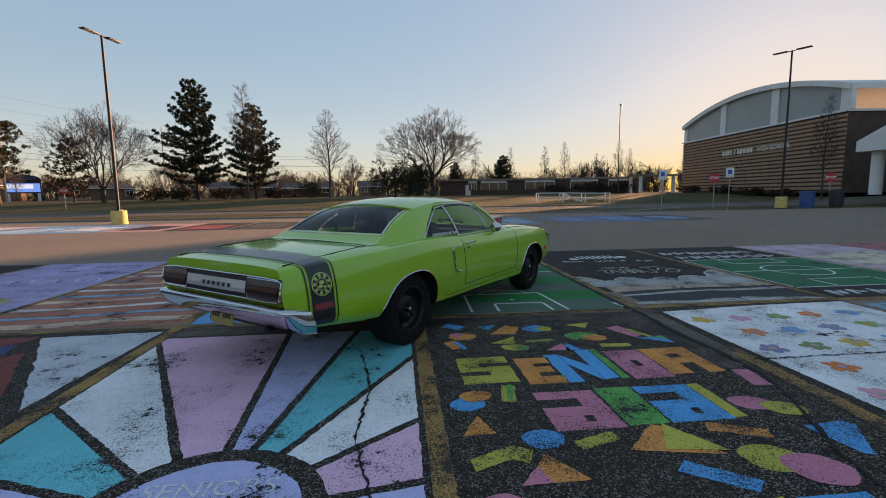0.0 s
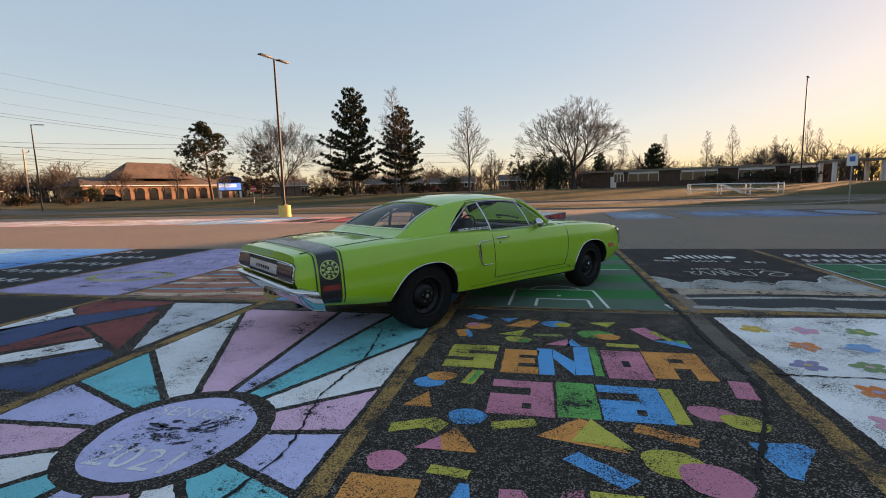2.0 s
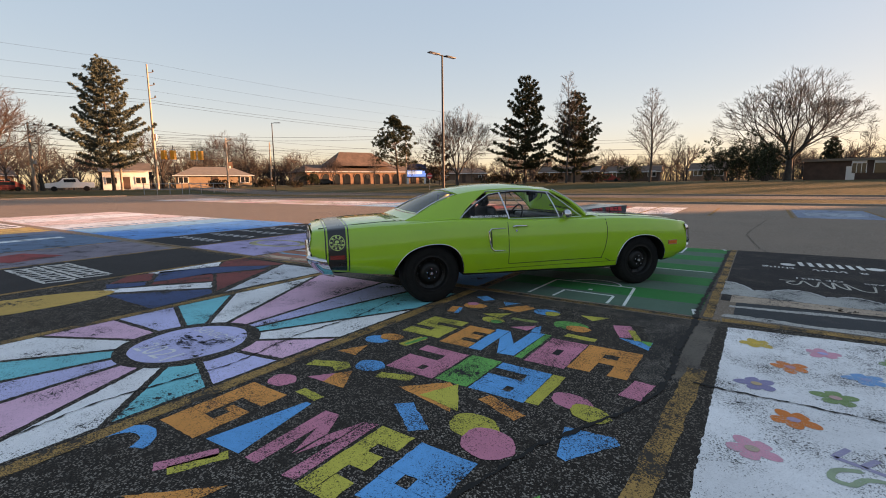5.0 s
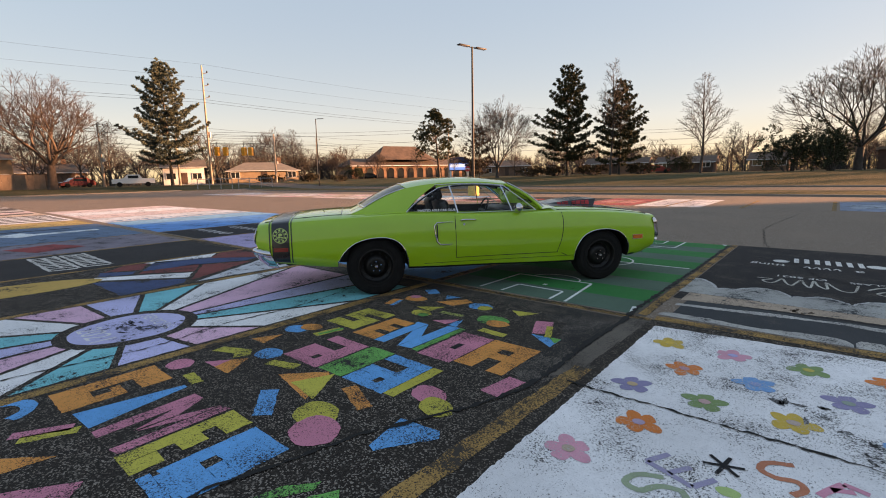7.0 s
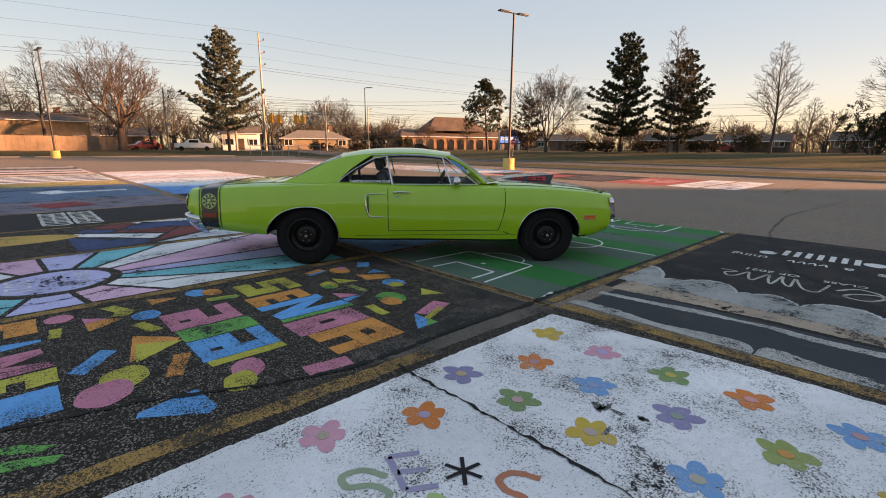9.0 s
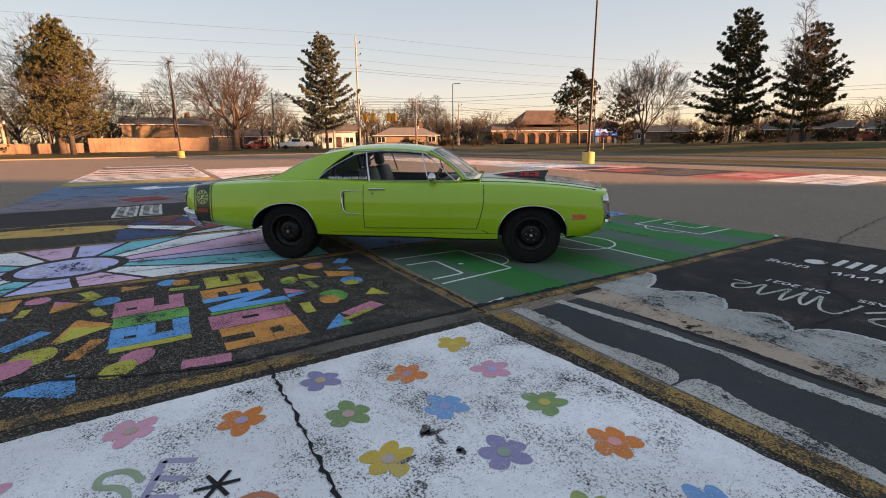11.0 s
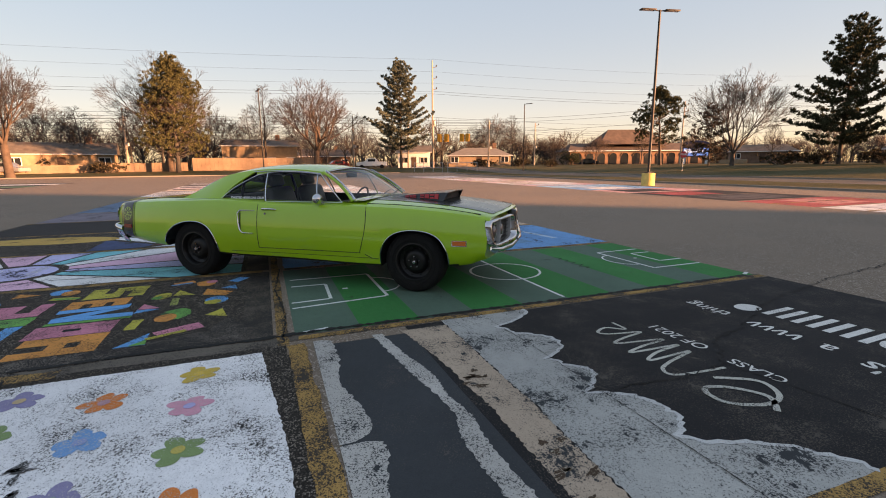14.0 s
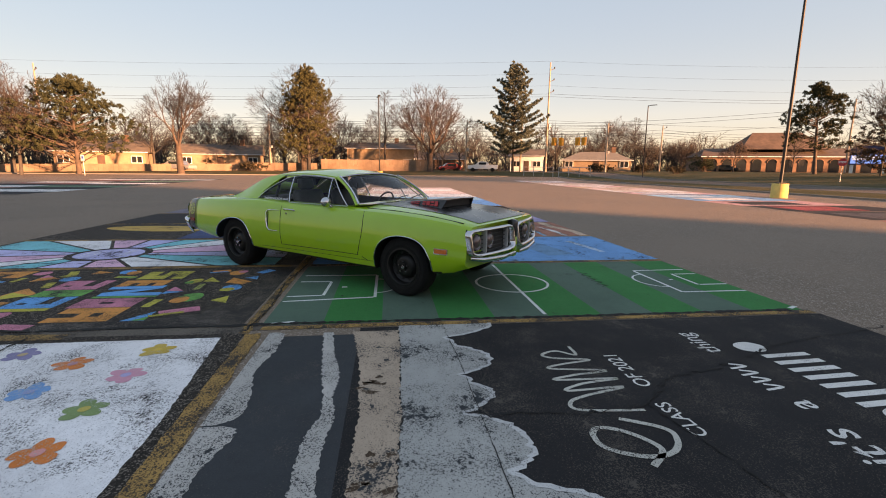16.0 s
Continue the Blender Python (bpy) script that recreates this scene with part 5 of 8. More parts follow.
chip(oval(-1.50, -0.60, 0.14, 0.11, 5), M_BLUE)
chip(oval(-1.42, -0.63, 0.08, 0.08), M_YEL, Z3)
chip(oval(-1.12, -0.92, 0.17, 0.13), M_GRE)
chip(oval(-1.02, -0.99, 0.12, 0.09), M_ORA, Z3)
chip([(-1.14, -0.52), (-0.86, -0.46), (-0.98, -0.66)], M_YEL)
chip(brick(-0.92, -1.22, 0.28, 0.09, -4), M_YEL)
chip(brick(-0.62, -0.82, 0.17, 0.36, 24), M_PINK)
chip(brick(-0.52, -0.90, 0.06, 0.30, 24), M_YEL, Z3)
chip([(-0.62, -1.04), (-0.34, -1.02), (-0.34, -1.24)], M_BLUE)
chip([(-0.34, -1.02), (-0.34, -1.14), (-0.46, -1.03)], M_GRE, Z3)
chip([(-2.0, -0.60), (-1.9, -0.42), (-2.1, -0.45)], M_BLUE)
chip(brick(-2.04, -4.20, 0.08, 0.30, -30), M_PINK)
chip(brick(-1.96, -4.18, 0.08, 0.28, -26), M_YEL)
chip([(-2.0, -4.52), (-1.66, -4.20), (-1.70, -4.50)], M_ORA)
chip(brick(-1.36, -4.36, 0.12, 0.40, -36), M_PINK)
l_, r_ = ribbon([(-2.53 + 0.16 * math.cos(a), -4.36 + 0.17 * math.sin(a)) for a in [radians(175 - 13 * k) for k in range(13)]], 0.085)
chip(l_ + r_[::-1], M_BLUE)
chip(oval(-1.55, -4.78, 0.16, 0.13), M_YEL)
chip([(-0.56, -3.84), (-0.50, -3.58), (-0.38, -3.44), (-0.36, -3.50), (-0.45, -3.64), (-0.47, -3.86)], M_GRE)
chip([(-0.40, -3.80), (-0.36, -3.58), (-0.27, -3.42), (-0.22, -3.46), (-0.29, -3.62), (-0.31, -3.82)], M_GRE)
chip(oval(-1.02, -4.45, 0.14, 0.12), M_ORA)
chip(brick(-0.55, -4.2, 0.30, 0.10, 15), M_BLUE)
chip(oval(-0.30, -4.7, 0.14, 0.14), M_PINK)

# flower mural
flower_stall = stall("white stall painted with rows of small coloured flowers")
flat("white_field", rough([(0.185, -5.55), (2.66, -5.55), (2.66, 0.0), (1.5, -0.03), (0.18, -0.155)], 0.025, 0.006, 9), Z2, paint((0.74, 0.72, 0.69), 0.70, 0.42), flower_stall)
F_OR, F_PK, F_BL, F_GR, F_PU, F_YE = (0.76, 0.22, 0.06), (0.70, 0.33, 0.41), (0.14, 0.36, 0.64), (0.20, 0.30, 0.13), (0.27, 0.25, 0.40), (0.60, 0.40, 0.08)


def flower(x, y, col, heart, r=0.125):
    rng = random.Random(int(x * 100 + y * 10))
    a0 = rng.uniform(0, 6)
    pts = []
    for k in range(60):
        a = math.tau * k / 60
        rr = r * (0.50 + 0.50 * abs(math.cos(2.5 * (a - a0))) ** 0.6) * (1 + 0.10 * math.sin(3 * a + a0) + 0.05 * math.sin(7 * a + 2 * a0))
        pts.append((x + rr * math.cos(a), y + rr * math.sin(a)))
    me = flat("flower", pts, Z3, paint(shade(col, 0.85), 0.6, 0.5, (0.5, 0.5, 0.5)), flower_stall)
    flat("flower_heart", oval(x, y, 0.034, 0.032), Z4, paint(tuple(lerp(a, b, 0.6) for a, b in zip(col, heart)), 0.5, 0.3, (0.5, 0.5, 0.5)), flower_stall)


for x, y, c, h in ((0.41, -0.55, F_YE, F_YE), (0.42, -1.51, F_PU, F_YE), (0.41, -2.47, F_PK, F_GR), (0.40, -3.43, F_GR, F_YE), (0.42, -4.40, F_BL, F_PK),
                   (0.63, -1.03, F_OR, F_PU), (0.61, -1.98, F_OR, F_BL), (0.86, -0.55, F_PK, F_BL), (0.85, -1.49, F_GR, F_PK),
                   (1.06, -1.02, F_BL, F_PU), (1.32, -0.54, F_GR, F_YE), (1.29, -1.46, F_YE, F_PU), (1.53, -0.99, F_PU, F_GR),
                   (1.75, -0.50, F_OR, F_PK), (1.78, -1.43, F_BL, F_YE), (2.00, -0.94, (0.30, 0.36, 0.13), F_OR), (2.22, -0.50, F_BL, F_OR), (2.22, -1.42, F_PK, F_YE), (2.44, -0.94, F_YE, F_PU),
                   (0.62, -3.0, F_PK, F_YE), (0.62, -3.95, F_YE, F_BL), (2.20, -3.0, F_OR, F_BL), (2.42, -2.5, F_GR, F_PK), (2.2, -4.0, F_PU, F_YE)):
    flower(x, y, c, h)


def stroke(name, pts, w, col, parent, z=Z3, wear=0.4, label="", smooth_n=8, under=(0.5, 0.5, 0.5)):
    """A brush stroke through points."""
    v = [Vector(p) for p in pts]
    out = []
    for i in range(len(v) - 1):
        p0, p1, p2, p3 = v[max(i - 1, 0)], v[i], v[i + 1], v[min(i + 2, len(v) - 1)]
        for k in range(smooth_n):
            t = k / smooth_n
            q = 0.5 * ((2 * p1) + (p2 - p0) * t + (2 * p0 - 5 * p1 + 4 * p2 - p3) * t * t + (3 * p1 - p0 - 3 * p2 + p3) * t**3)
            out.append((q.x, q.y))
    out.append(tuple(v[-1]))
    return ribbon_part(name, out, w, z, paint(col, wear, 0.3, under), parent, label, 0.12, len(out))


# painted letters low on the flower stall
GREY_GREEN, GREY_PURPLE, RUST, ROSE = (0.26, 0.33, 0.22), (0.30, 0.28, 0.40), (0.46, 0.17, 0.10), (0.60, 0.25, 0.33)
stroke("painted_letter", [(0.86, -2.41), (0.76, -2.46), (0.73, -2.55), (0.80, -2.57), (0.86, -2.49), (0.94, -2.46), (0.98, -2.50)], 0.034, GREY_GREEN, flower_stall)
for a, b in (((0.76, -2.33), (0.98, -2.40)), ((0.76, -2.33), (0.83, -2.20)), ((0.87, -2.36), (0.94, -2.25)), ((0.98, -2.40), (1.05, -2.28))):
    stroke("painted_letter", [a, b], 0.032, GREY_PURPLE, flower_stall, smooth_n=4)
for k in range(3):
    a = radians(20 + 60 * k)
    stroke("painted_star", [(1.06 - 0.09 * math.cos(a), -2.14 - 0.09 * math.sin(a)), (1.06 + 0.09 * math.cos(a), -2.14 + 0.09 * math.sin(a))], 0.020, (0.02, 0.02, 0.022), flower_stall, Z4 + 0.0004 * k, smooth_n=3)
stroke("painted_letter", [(1.32, -1.93), (1.22, -1.98), (1.20, -2.06), (1.26, -2.09), (1.34, -2.07), (1.37, -2.12), (1.33, -2.19)], 0.034, RUST, flower_stall)
for a, b in (((1.42, -2.12), (1.50, -1.96)), ((1.50, -1.96), (1.59, -1.98)), ((1.46, -2.04), (1.54, -2.00))):
    stroke("painted_letter", [a, b], 0.034, ROSE, flower_stall, smooth_n=4)
flat("painted_blot", oval(1.11, -2.34, 0.05, 0.035, 10), Z3, paint((0.33, 0.46, 0.18), 0.4, 0.3, (0.5, 0.5, 0.5)), flower_stall)
for k in range(9):
    rng = random.Random(k)
    x, y = 1.18 + 0.09 * (k % 5) + rng.uniform(-0.05, 0.05), -1.30 + rng.uniform(-0.14, 0.16)
    flat("scuff", oval(x, y, rng.uniform(0.02, 0.06), rng.uniform(0.012, 0.025), rng.uniform(0, 180), 14, 0.2, k), Z3 + 0.001, paint((0.05, 0.05, 0.05), 0.8, 0.6, (0.5, 0.5, 0.5)), flower_stall)

# football pitch mural
pitch = stall("green striped sports pitch mural with white field lines")
PG1, PG2 = (0.010, 0.160, 0.046), (0.070, 0.128, 0.096)
for k in range(10):
    y0, y1 = 0.10 + 0.545 * k, 0.10 + 0.545 * (k + 1)
    flat("stripe", rect(-2.64, y0, -0.08, y1), Z1, paint(PG1 if k % 2 else PG2, 0.12, 0.15), pitch)
LINE_W = (0.58, 0.62, 0.60)


def pline(*pts, w=0.035):
    for i, (a, b) in enumerate(zip(pts, pts[1:])):
        d = (Vector(b) - Vector(a)).normalized() * w / 2
        ribbon_part("field_line", [(a[0] - d.x * (i == 0), a[1] - d.y * (i == 0)), (b[0] - d.x, b[1] - d.y)], w, Z2, paint(LINE_W, 0.4, 0.4, PG1), pitch)


pline((-0.86, 0.14), (-0.95, 1.10), (-2.02, 1.10), (-2.05, 0.14))
pline((-1.05, 0.14), (-1.07, 0.52), (-1.70, 0.54), (-1.72, 0.14))
pline((-1.42, 0.72), (-1.42, 0.78), w=0.05)
pline((-0.20, 2.80), (-2.58, 2.80))
pline((-0.86, 5.52), (-0.86, 4.72), (-2.0, 4.72), (-2.02, 5.52))
pline((-1.18, 5.52), (-1.18, 5.15), (-1.75, 5.15), (-1.75, 5.52))
pline((-1.45, 4.95), (-1.45, 5.0), w=0.04)
pline((-0.14, 0.18), (-0.18, 0.40), w=0.045)
pline((-0.16, 5.48), (-0.22, 5.60), w=0.045)
ring = [(-1.46 + 0.45 * math.cos(math.tau * k / 40), 2.80 + 0.45 * math.sin(math.tau * k / 40)) for k in range(41)]
ribbon_part("centre_circle", ring, 0.032, Z2 + 0.0008, paint(LINE_W, 0.4, 0.4, PG1), pitch)
arc = [(-1.46 + 0.33 * math.cos(a), 1.10 + 0.26 * math.sin(a)) for a in [math.pi * k / 16 for k in range(17)]]
ribbon_part("field_arc", arc, 0.025, Z2 + 0.0008, paint(LINE_W, 0.4, 0.4, PG1), pitch)
arc = [(-1.43 + 0.33 * math.cos(a), 4.72 - 0.26 * math.sin(a)) for a in [math.pi * k / 16 for k in range(17)]]
ribbon_part("field_arc", arc, 0.025, Z2 + 0.0008, paint(LINE_W, 0.4, 0.4, PG1), pitch)
for k in range(5):
    ribbon_part("name_bar", fine([(-1.95 + 0.16 * k, 3.86), (-1.88 + 0.16 * k, 3.98), (-1.82 + 0.16 * k, 3.88)], 0.03, 0.01, k), 0.022, Z2, paint((0.015, 0.035, 0.022), 0.5, 0.4, PG1), pitch, "", 0.3, k)

# wave and black board mural
surf = stall("black stall with white and grey painted waves and white writing")
SLATE = (0.040, 0.046, 0.050)
flat("slate_field", rect(0.20, 0.22, 2.68, 1.0), Z1, paint(SLATE, 0.5, 0.5, (0.09, 0.085, 0.08)), surf)
flat("black_field", rect(0.04, 1.0, 2.68, 5.62), Z1, paint((0.018, 0.018, 0.019), 0.75, 0.6, (0.085, 0.075, 0.065)), surf)


def wavy(xs, ys):
    f = spline(xs, ys)
    rng = random.Random(int(ys[0] * 1000))
    return [(x0, f(x0) + rng.uniform(-0.010, 0.010)) for x0 in [lerp(0.14, 2.68, k / 130) for k in range(131)]]


def wave_band(name, lo, hi, z, col, wear=0.45, patch=0.5):
    flat(name, lo + hi[::-1], z, paint(col, wear, patch, SLATE), surf)


WV = (0.14, 0.6, 1.0, 1.3, 1.55, 1.75, 2.1, 2.68)
shore = spline((0.09, 0.48, 0.91, 1.22, 1.57, 1.72, 1.95, 2.15, 2.4, 2.68), (0.36, 0.37, 0.32, 0.38, 0.41, 0.42, 0.36, 0.35, 0.31, 0.24))
for x0, x1, e0, e1 in ((0.10, 1.575, 0.05, 0.10), (1.59, 2.66, 0.035, 0.02)):
    xs = [lerp(x0, x1, k / 60) for k in range(61)]
    rng = random.Random(int(x0 * 10))
    wave_band("white_wave", [(q, lerp(0.225, 0.195, q / 2.7)) for q in xs], [(q, lerp(0.23, shore(q) + rng.uniform(-0.010, 0.010), min(1.0, (q - x0 + 0.01) / e0, (x1 - q + 0.01) / e1) ** 0.5)) for q in xs], Z2, (0.41, 0.40, 0.37), 0.9, 0.85)
wave_band("white_wave", wavy(WV, (0.69, 0.74, 0.79, 0.84, 0.85, 0.80, 0.80, 0.84)), wavy(WV, (0.77, 0.83, 0.91, 0.90, 0.94, 0.92, 0.92, 0.98)), Z2, (0.41, 0.40, 0.37), 0.9, 0.85)
wave_band("cream_band", wavy(WV, (0.94, 1.01, 1.05, 1.06, 1.08, 1.07, 1.06, 1.06)), wavy(WV, (1.34, 1.34, 1.33, 1.32, 1.33, 1.31, 1.29, 1.28)), Z2, (0.40, 0.31, 0.235), 0.8, 1.0)
# white crest with a ragged edge
zig = [(0.02, 2.18), (0.18, 2.10), (0.36, 1.72), (0.55, 1.80), (0.74, 2.02), (0.92, 1.98), (1.08, 1.74), (1.20, 1.80), (1.33, 1.92), (1.45, 1.86), (1.60, 1.68), (1.66, 1.86), (1.80, 1.95), (1.94, 1.99), (2.08, 1.92), (2.13, 1.82), (2.24, 1.92), (2.34, 2.16), (2.50, 2.34), (2.68, 2.45)]
ragged = []
rng = random.Random(5)
for p, q in zip(zig, zig[1:]):
    for k in range(6):
        t = k / 6
        ragged.append((lerp(p[0], q[0], t), lerp(p[1], q[1], t) + rng.uniform(-0.016, 0.016) + 0.025 * math.sin(math.pi * t)))
ragged.append(zig[-1])
lo = wavy(WV, (1.345, 1.345, 1.335, 1.325, 1.335, 1.315, 1.295, 1.285))
flat("white_crest", [(0.02, 1.345)] + lo + ragged[::-1], Z2, paint((0.34, 0.345, 0.325), 0.85, 0.95, SLATE), surf)
ribbon_part("crest_edge", ragged, 0.030, Z3, paint((0.46, 0.47, 0.46), 0.6, 0.5), surf, "", 0.5, 3)
for k in range(16):
    rng = random.Random(40 + k)
    x, y = (1.20 + rng.uniform(-0.15, 0.10), 1.14 + rng.uniform(-0.08, 0.10)) if k < 8 else (2.1 + rng.uniform(-0.2, 0.3), 1.15 + rng.uniform(-0.07, 0.12))
    flat("scuff", oval(x, y, rng.uniform(0.02, 0.07), rng.uniform(0.010, 0.025), rng.uniform(60, 120), 14, 0.25, k), Z3, paint((0.07, 0.045, 0.03), 0.5, 0.5, (0.4, 0.35, 0.28)), surf)
CH = (0.60, 0.60, 0.57)
UND = (0.03, 0.03, 0.03)
TURN = Matrix.Rotation(radians(90), 4, "Z")


def board_text(body, x, y, size, turn=90, bold=0.006, shear=0.0):
    text_part("writing", body, size, Matrix.Translation((x, y, Z2)) @ Matrix.Rotation(radians(turn), 4, "Z") @ Matrix.Rotation(0, 4, "X"), paint(CH, 0.5, 0.3, UND), surf, "white painted writing", bold=bold, shear=shear)


board_text("CLASS", 1.77, 2.95, 0.135, 184, 0.001)
board_text("OF 2021", 1.10, 2.97, 0.155, 180, 0.001)
board_text("it's", 2.12, 3.72, 0.30, 176, 0.002)
board_text("a", 1.70, 3.80, 0.26, 180, 0.002)
board_text("thing", 0.66, 3.84, 0.22, 180, 0.001)
for k in range(4):
    stroke("word_bar", [(1.50 - 0.11 * k, 3.74), (1.47 - 0.11 * k, 3.88), (1.42 - 0.11 * k, 3.78)], 0.024, CH, surf, Z2, 0.5, under=UND)
# vehicle grille drawing: two round lamps and seven bars
flat("lamp_disc", oval(0.80, 4.20, 0.105, 0.125), Z2, paint(CH, 0.4, 0.4, UND), surf)
flat("lamp_disc", oval(1.90, 4.32, 0.115, 0.135), Z2, paint(CH, 0.4, 0.4, UND), surf)
for k in range(7):
    flat("slot_bar", brick(0.98 + 0.125 * k, 4.36, 0.062, 0.40, 3), Z2, paint(CH, 0.4, 0.5, UND), surf)
# flowing name drawn as plain loops
loops = [(1.66, 2.79), (1.62, 2.40), (1.52, 2.38), (1.45, 2.52), (1.36, 2.81), (1.38, 2.41), (1.29, 2.56), (1.24, 2.83), (1.22, 2.39), (1.16, 2.55), (1.11, 2.81), (1.04, 2.41), (0.97, 2.55), (0.92, 2.77), (0.86, 2.50), (0.79, 2.44), (0.73, 2.57), (0.82, 2.70), (0.65, 2.71)]
stroke("name_loop", loops, 0.026, (0.44, 0.44, 0.39), surf, Z2, 0.75, under=UND, smooth_n=6)
ov = [(1.74, 2.58), (1.88, 2.80), (2.05, 2.74), (2.10, 2.57), (2.01, 2.38), (1.88, 2.36), (1.82, 2.43), (1.88, 2.56), (2.04, 2.66), (2.17, 2.54)]
stroke("name_loop", ov, 0.034, (0.44, 0.44, 0.39), surf, Z3, 0.75, under=UND, smooth_n=6)

# stalls behind the car and to its sides
def field(label, polys):
    s = stall(label)
    for z, poly, col, wear in polys:
        flat("painted_field", rough(poly, 0.10, 0.012, len(poly)), z, paint(col, wear + 0.15, 0.85), s)
    return s


MAROON, NAVY, LAKE = (0.20, 0.055, 0.05), (0.045, 0.075, 0.16), (0.09, 0.28, 0.52)
# angular red and navy bands with a yellow oval
field("stall with maroon, navy and white angular bands and a yellow oval", [
    (Z2, [(-7.86, -1.90), (-7.90, -0.64), (-7.51, -0.91), (-7.69, -1.85)], WHITE, 0.4),
    (Z2, [(-7.88, -0.57), (-7.88, -0.19), (-6.66, -0.16), (-6.70, -0.36), (-7.42, -0.95), (-7.53, -0.88)], MAROON, 0.5),
    (Z2, [(-7.84, -1.75), (-7.45, -0.99), (-6.72, -0.40), (-6.60, -0.70), (-6.86, -1.20), (-7.06, -2.18)], NAVY, 0.5),
    (Z2, [(-7.90, -2.20), (-7.80, -1.85), (-7.22, -2.15), (-7.46, -2.60)], MAROON, 0.5),
    (Z2, [(-7.02, -2.18), (-6.96, -1.34), (-6.33, -1.66), (-6.88, -2.28)], MAROON, 0.5),
    (Z2, [(-7.46, -2.65), (-7.13, -2.24), (-6.91, -2.36), (-7.10, -2.77)], NAVY, 0.5),
    (Z2, [(-7.08, -2.80), (-6.27, -1.72), (-5.92, -1.92), (-6.86, -2.88)], WHITE, 0.4),
    (Z2, [(-6.69, -2.92), (-5.83, -1.98), (-5.58, -2.10), (-5.45, -2.90)], NAVY, 0.5),
    (Z2, [(-6.82, -1.34), (-6.46, -0.66), (-5.66, -2.0)], MAROON, 0.5),
    (Z2, [(-6.62, -0.20), (-5.46, -0.16), (-5.52, -1.96), (-6.40, -0.56)], (0.50, 0.52, 0.55), 0.5),
    (Z3, oval(-7.05, -3.95, 0.46, 1.20, -10), (0.50, 0.31, 0.09), 0.3),
])
dark = field("dark stall with white block lettering worn thin", [(Z2, rect(-10.5, -5.5, -8.05, -0.2), (0.030, 0.028, 0.028), 0.3)])
LETTER = paint((0.52, 0.50, 0.46), 0.75, 0.7, (0.03, 0.03, 0.03))
for y0, y1 in ((-3.12, -2.74), (-2.64, -2.28)):
    for y in (y0, y1):
        flat("letter_bar", rough(rect(-10.35, y - 0.03, -8.35, y + 0.03), 0.08, 0.01, 3), Z3, LETTER, dark)
    for k in range(9):
        x = -10.30 + 0.235 * k
        flat("letter_bar", rough([(x, y0 + 0.03), (x + 0.09, y0 + 0.03), (x + 0.16, y1 - 0.03), (x + 0.06, y1 - 0.03)], 0.08, 0.008, k), Z3, LETTER, dark)
    flat("letter_bar", rough(rect(-10.2, (y0 + y1) / 2 - 0.03, -8.5, (y0 + y1) / 2 + 0.03), 0.08, 0.012, 4), Z4, LETTER, dark)
field("worn grey stall with a faded red patch", [(Z2, rect(-13.2, -5.5, -10.65, -0.2), (0.18, 0.16, 0.19), 0.5), (Z3, brick(-12.0, -2.6, 1.2, 1.0, 20), (0.30, 0.06, 0.06), 0.7)])
field("blue stall with a pale streak, beside an ochre one", [(Z1, rect(-18.6, -5.5, -13.35, -0.2), (0.10, 0.16, 0.24), 0.4), (Z2, [(-16.3, -3.1), (-15.3, -2.6), (-15.7, -2.2), (-15.8, -0.7), (-16.2, -0.7), (-16.2, -2.2), (-16.9, -2.4)], (0.62, 0.66, 0.70), 0.5), (Z2, [(-17.6, -4.8), (-17.3, -4.9), (-17.2, -1.2), (-17.5, -1.1)], (0.05, 0.06, 0.08), 0.5), (Z2, rect(-21.2, -5.5, -18.7, -0.2), (0.40, 0.30, 0.12), 0.6)])
field("black and white striped stall", [(Z1, rect(-26.5, -5.5, -21.4, -0.2), WHITE, 0.5)] + [(Z2, rect(-26.4 + 1.0 * k, -5.4, -25.95 + 1.0 * k, -0.3), (0.05, 0.045, 0.045), 0.5) for k in range(5)])
for k, (c, c2) in enumerate((((0.58, 0.46, 0.36), (0.07, 0.055, 0.05)), ((0.62, 0.48, 0.46), (0.06, 0.05, 0.05)), ((0.50, 0.47, 0.44), (0.16, 0.13, 0.12)), ((0.09, 0.075, 0.07), (0.35, 0.31, 0.28)), ((0.40, 0.36, 0.33), (0.10, 0.08, 0.08)))):
    x = -26.7 - 2.65 * k
    field("worn stall with pale and dark bands along its length", [(Z1, rect(x - 2.55, -5.5, x, -0.2), c, 0.5), (Z2, rect(x - 2.4, -5.3, x - 1.5, -0.4), c2, 0.6)])
# far row, left of the pitch
field("pale blue stall beside the pitch", [(Z1, rect(-5.30, 0.12, -2.80, 5.6), LAKE, 0.35), (Z2, brick(-4.0, 4.0, 1.5, 0.5, 12), (0.10, 0.25, 0.40), 0.5), (Z2, brick(-4.1, 4.9, 1.2, 0.12, 8), (0.35, 0.50, 0.62), 0.6)])
st = [(Z1, rect(-7.9, 0.12, -5.42, 5.6), (0.36, 0.15, 0.105), 0.5)]
for k in range(13):
    y0, w = 0.16 + 0.42 * k, (0.20, 0.10, 0.15)[k % 3]
    st.append((Z2, [(-7.88, y0), (-6.9, y0 + 0.05 * (k % 4)), (-6.1, y0 + 0.22), (-5.44, y0 + 0.18 + 0.03 * (k % 3)), (-5.44, y0 + 0.18 + w), (-6.2, y0 + 0.20 + w), (-7.0, y0 + w * 0.7 + 0.05), (-7.88, y0 + w)], ((0.56, 0.40, 0.29), (0.14, 0.36, 0.50), (0.62, 0.60, 0.58))[k % 3], 0.7))
field("stall with slanting coral, cream and blue bands", st)
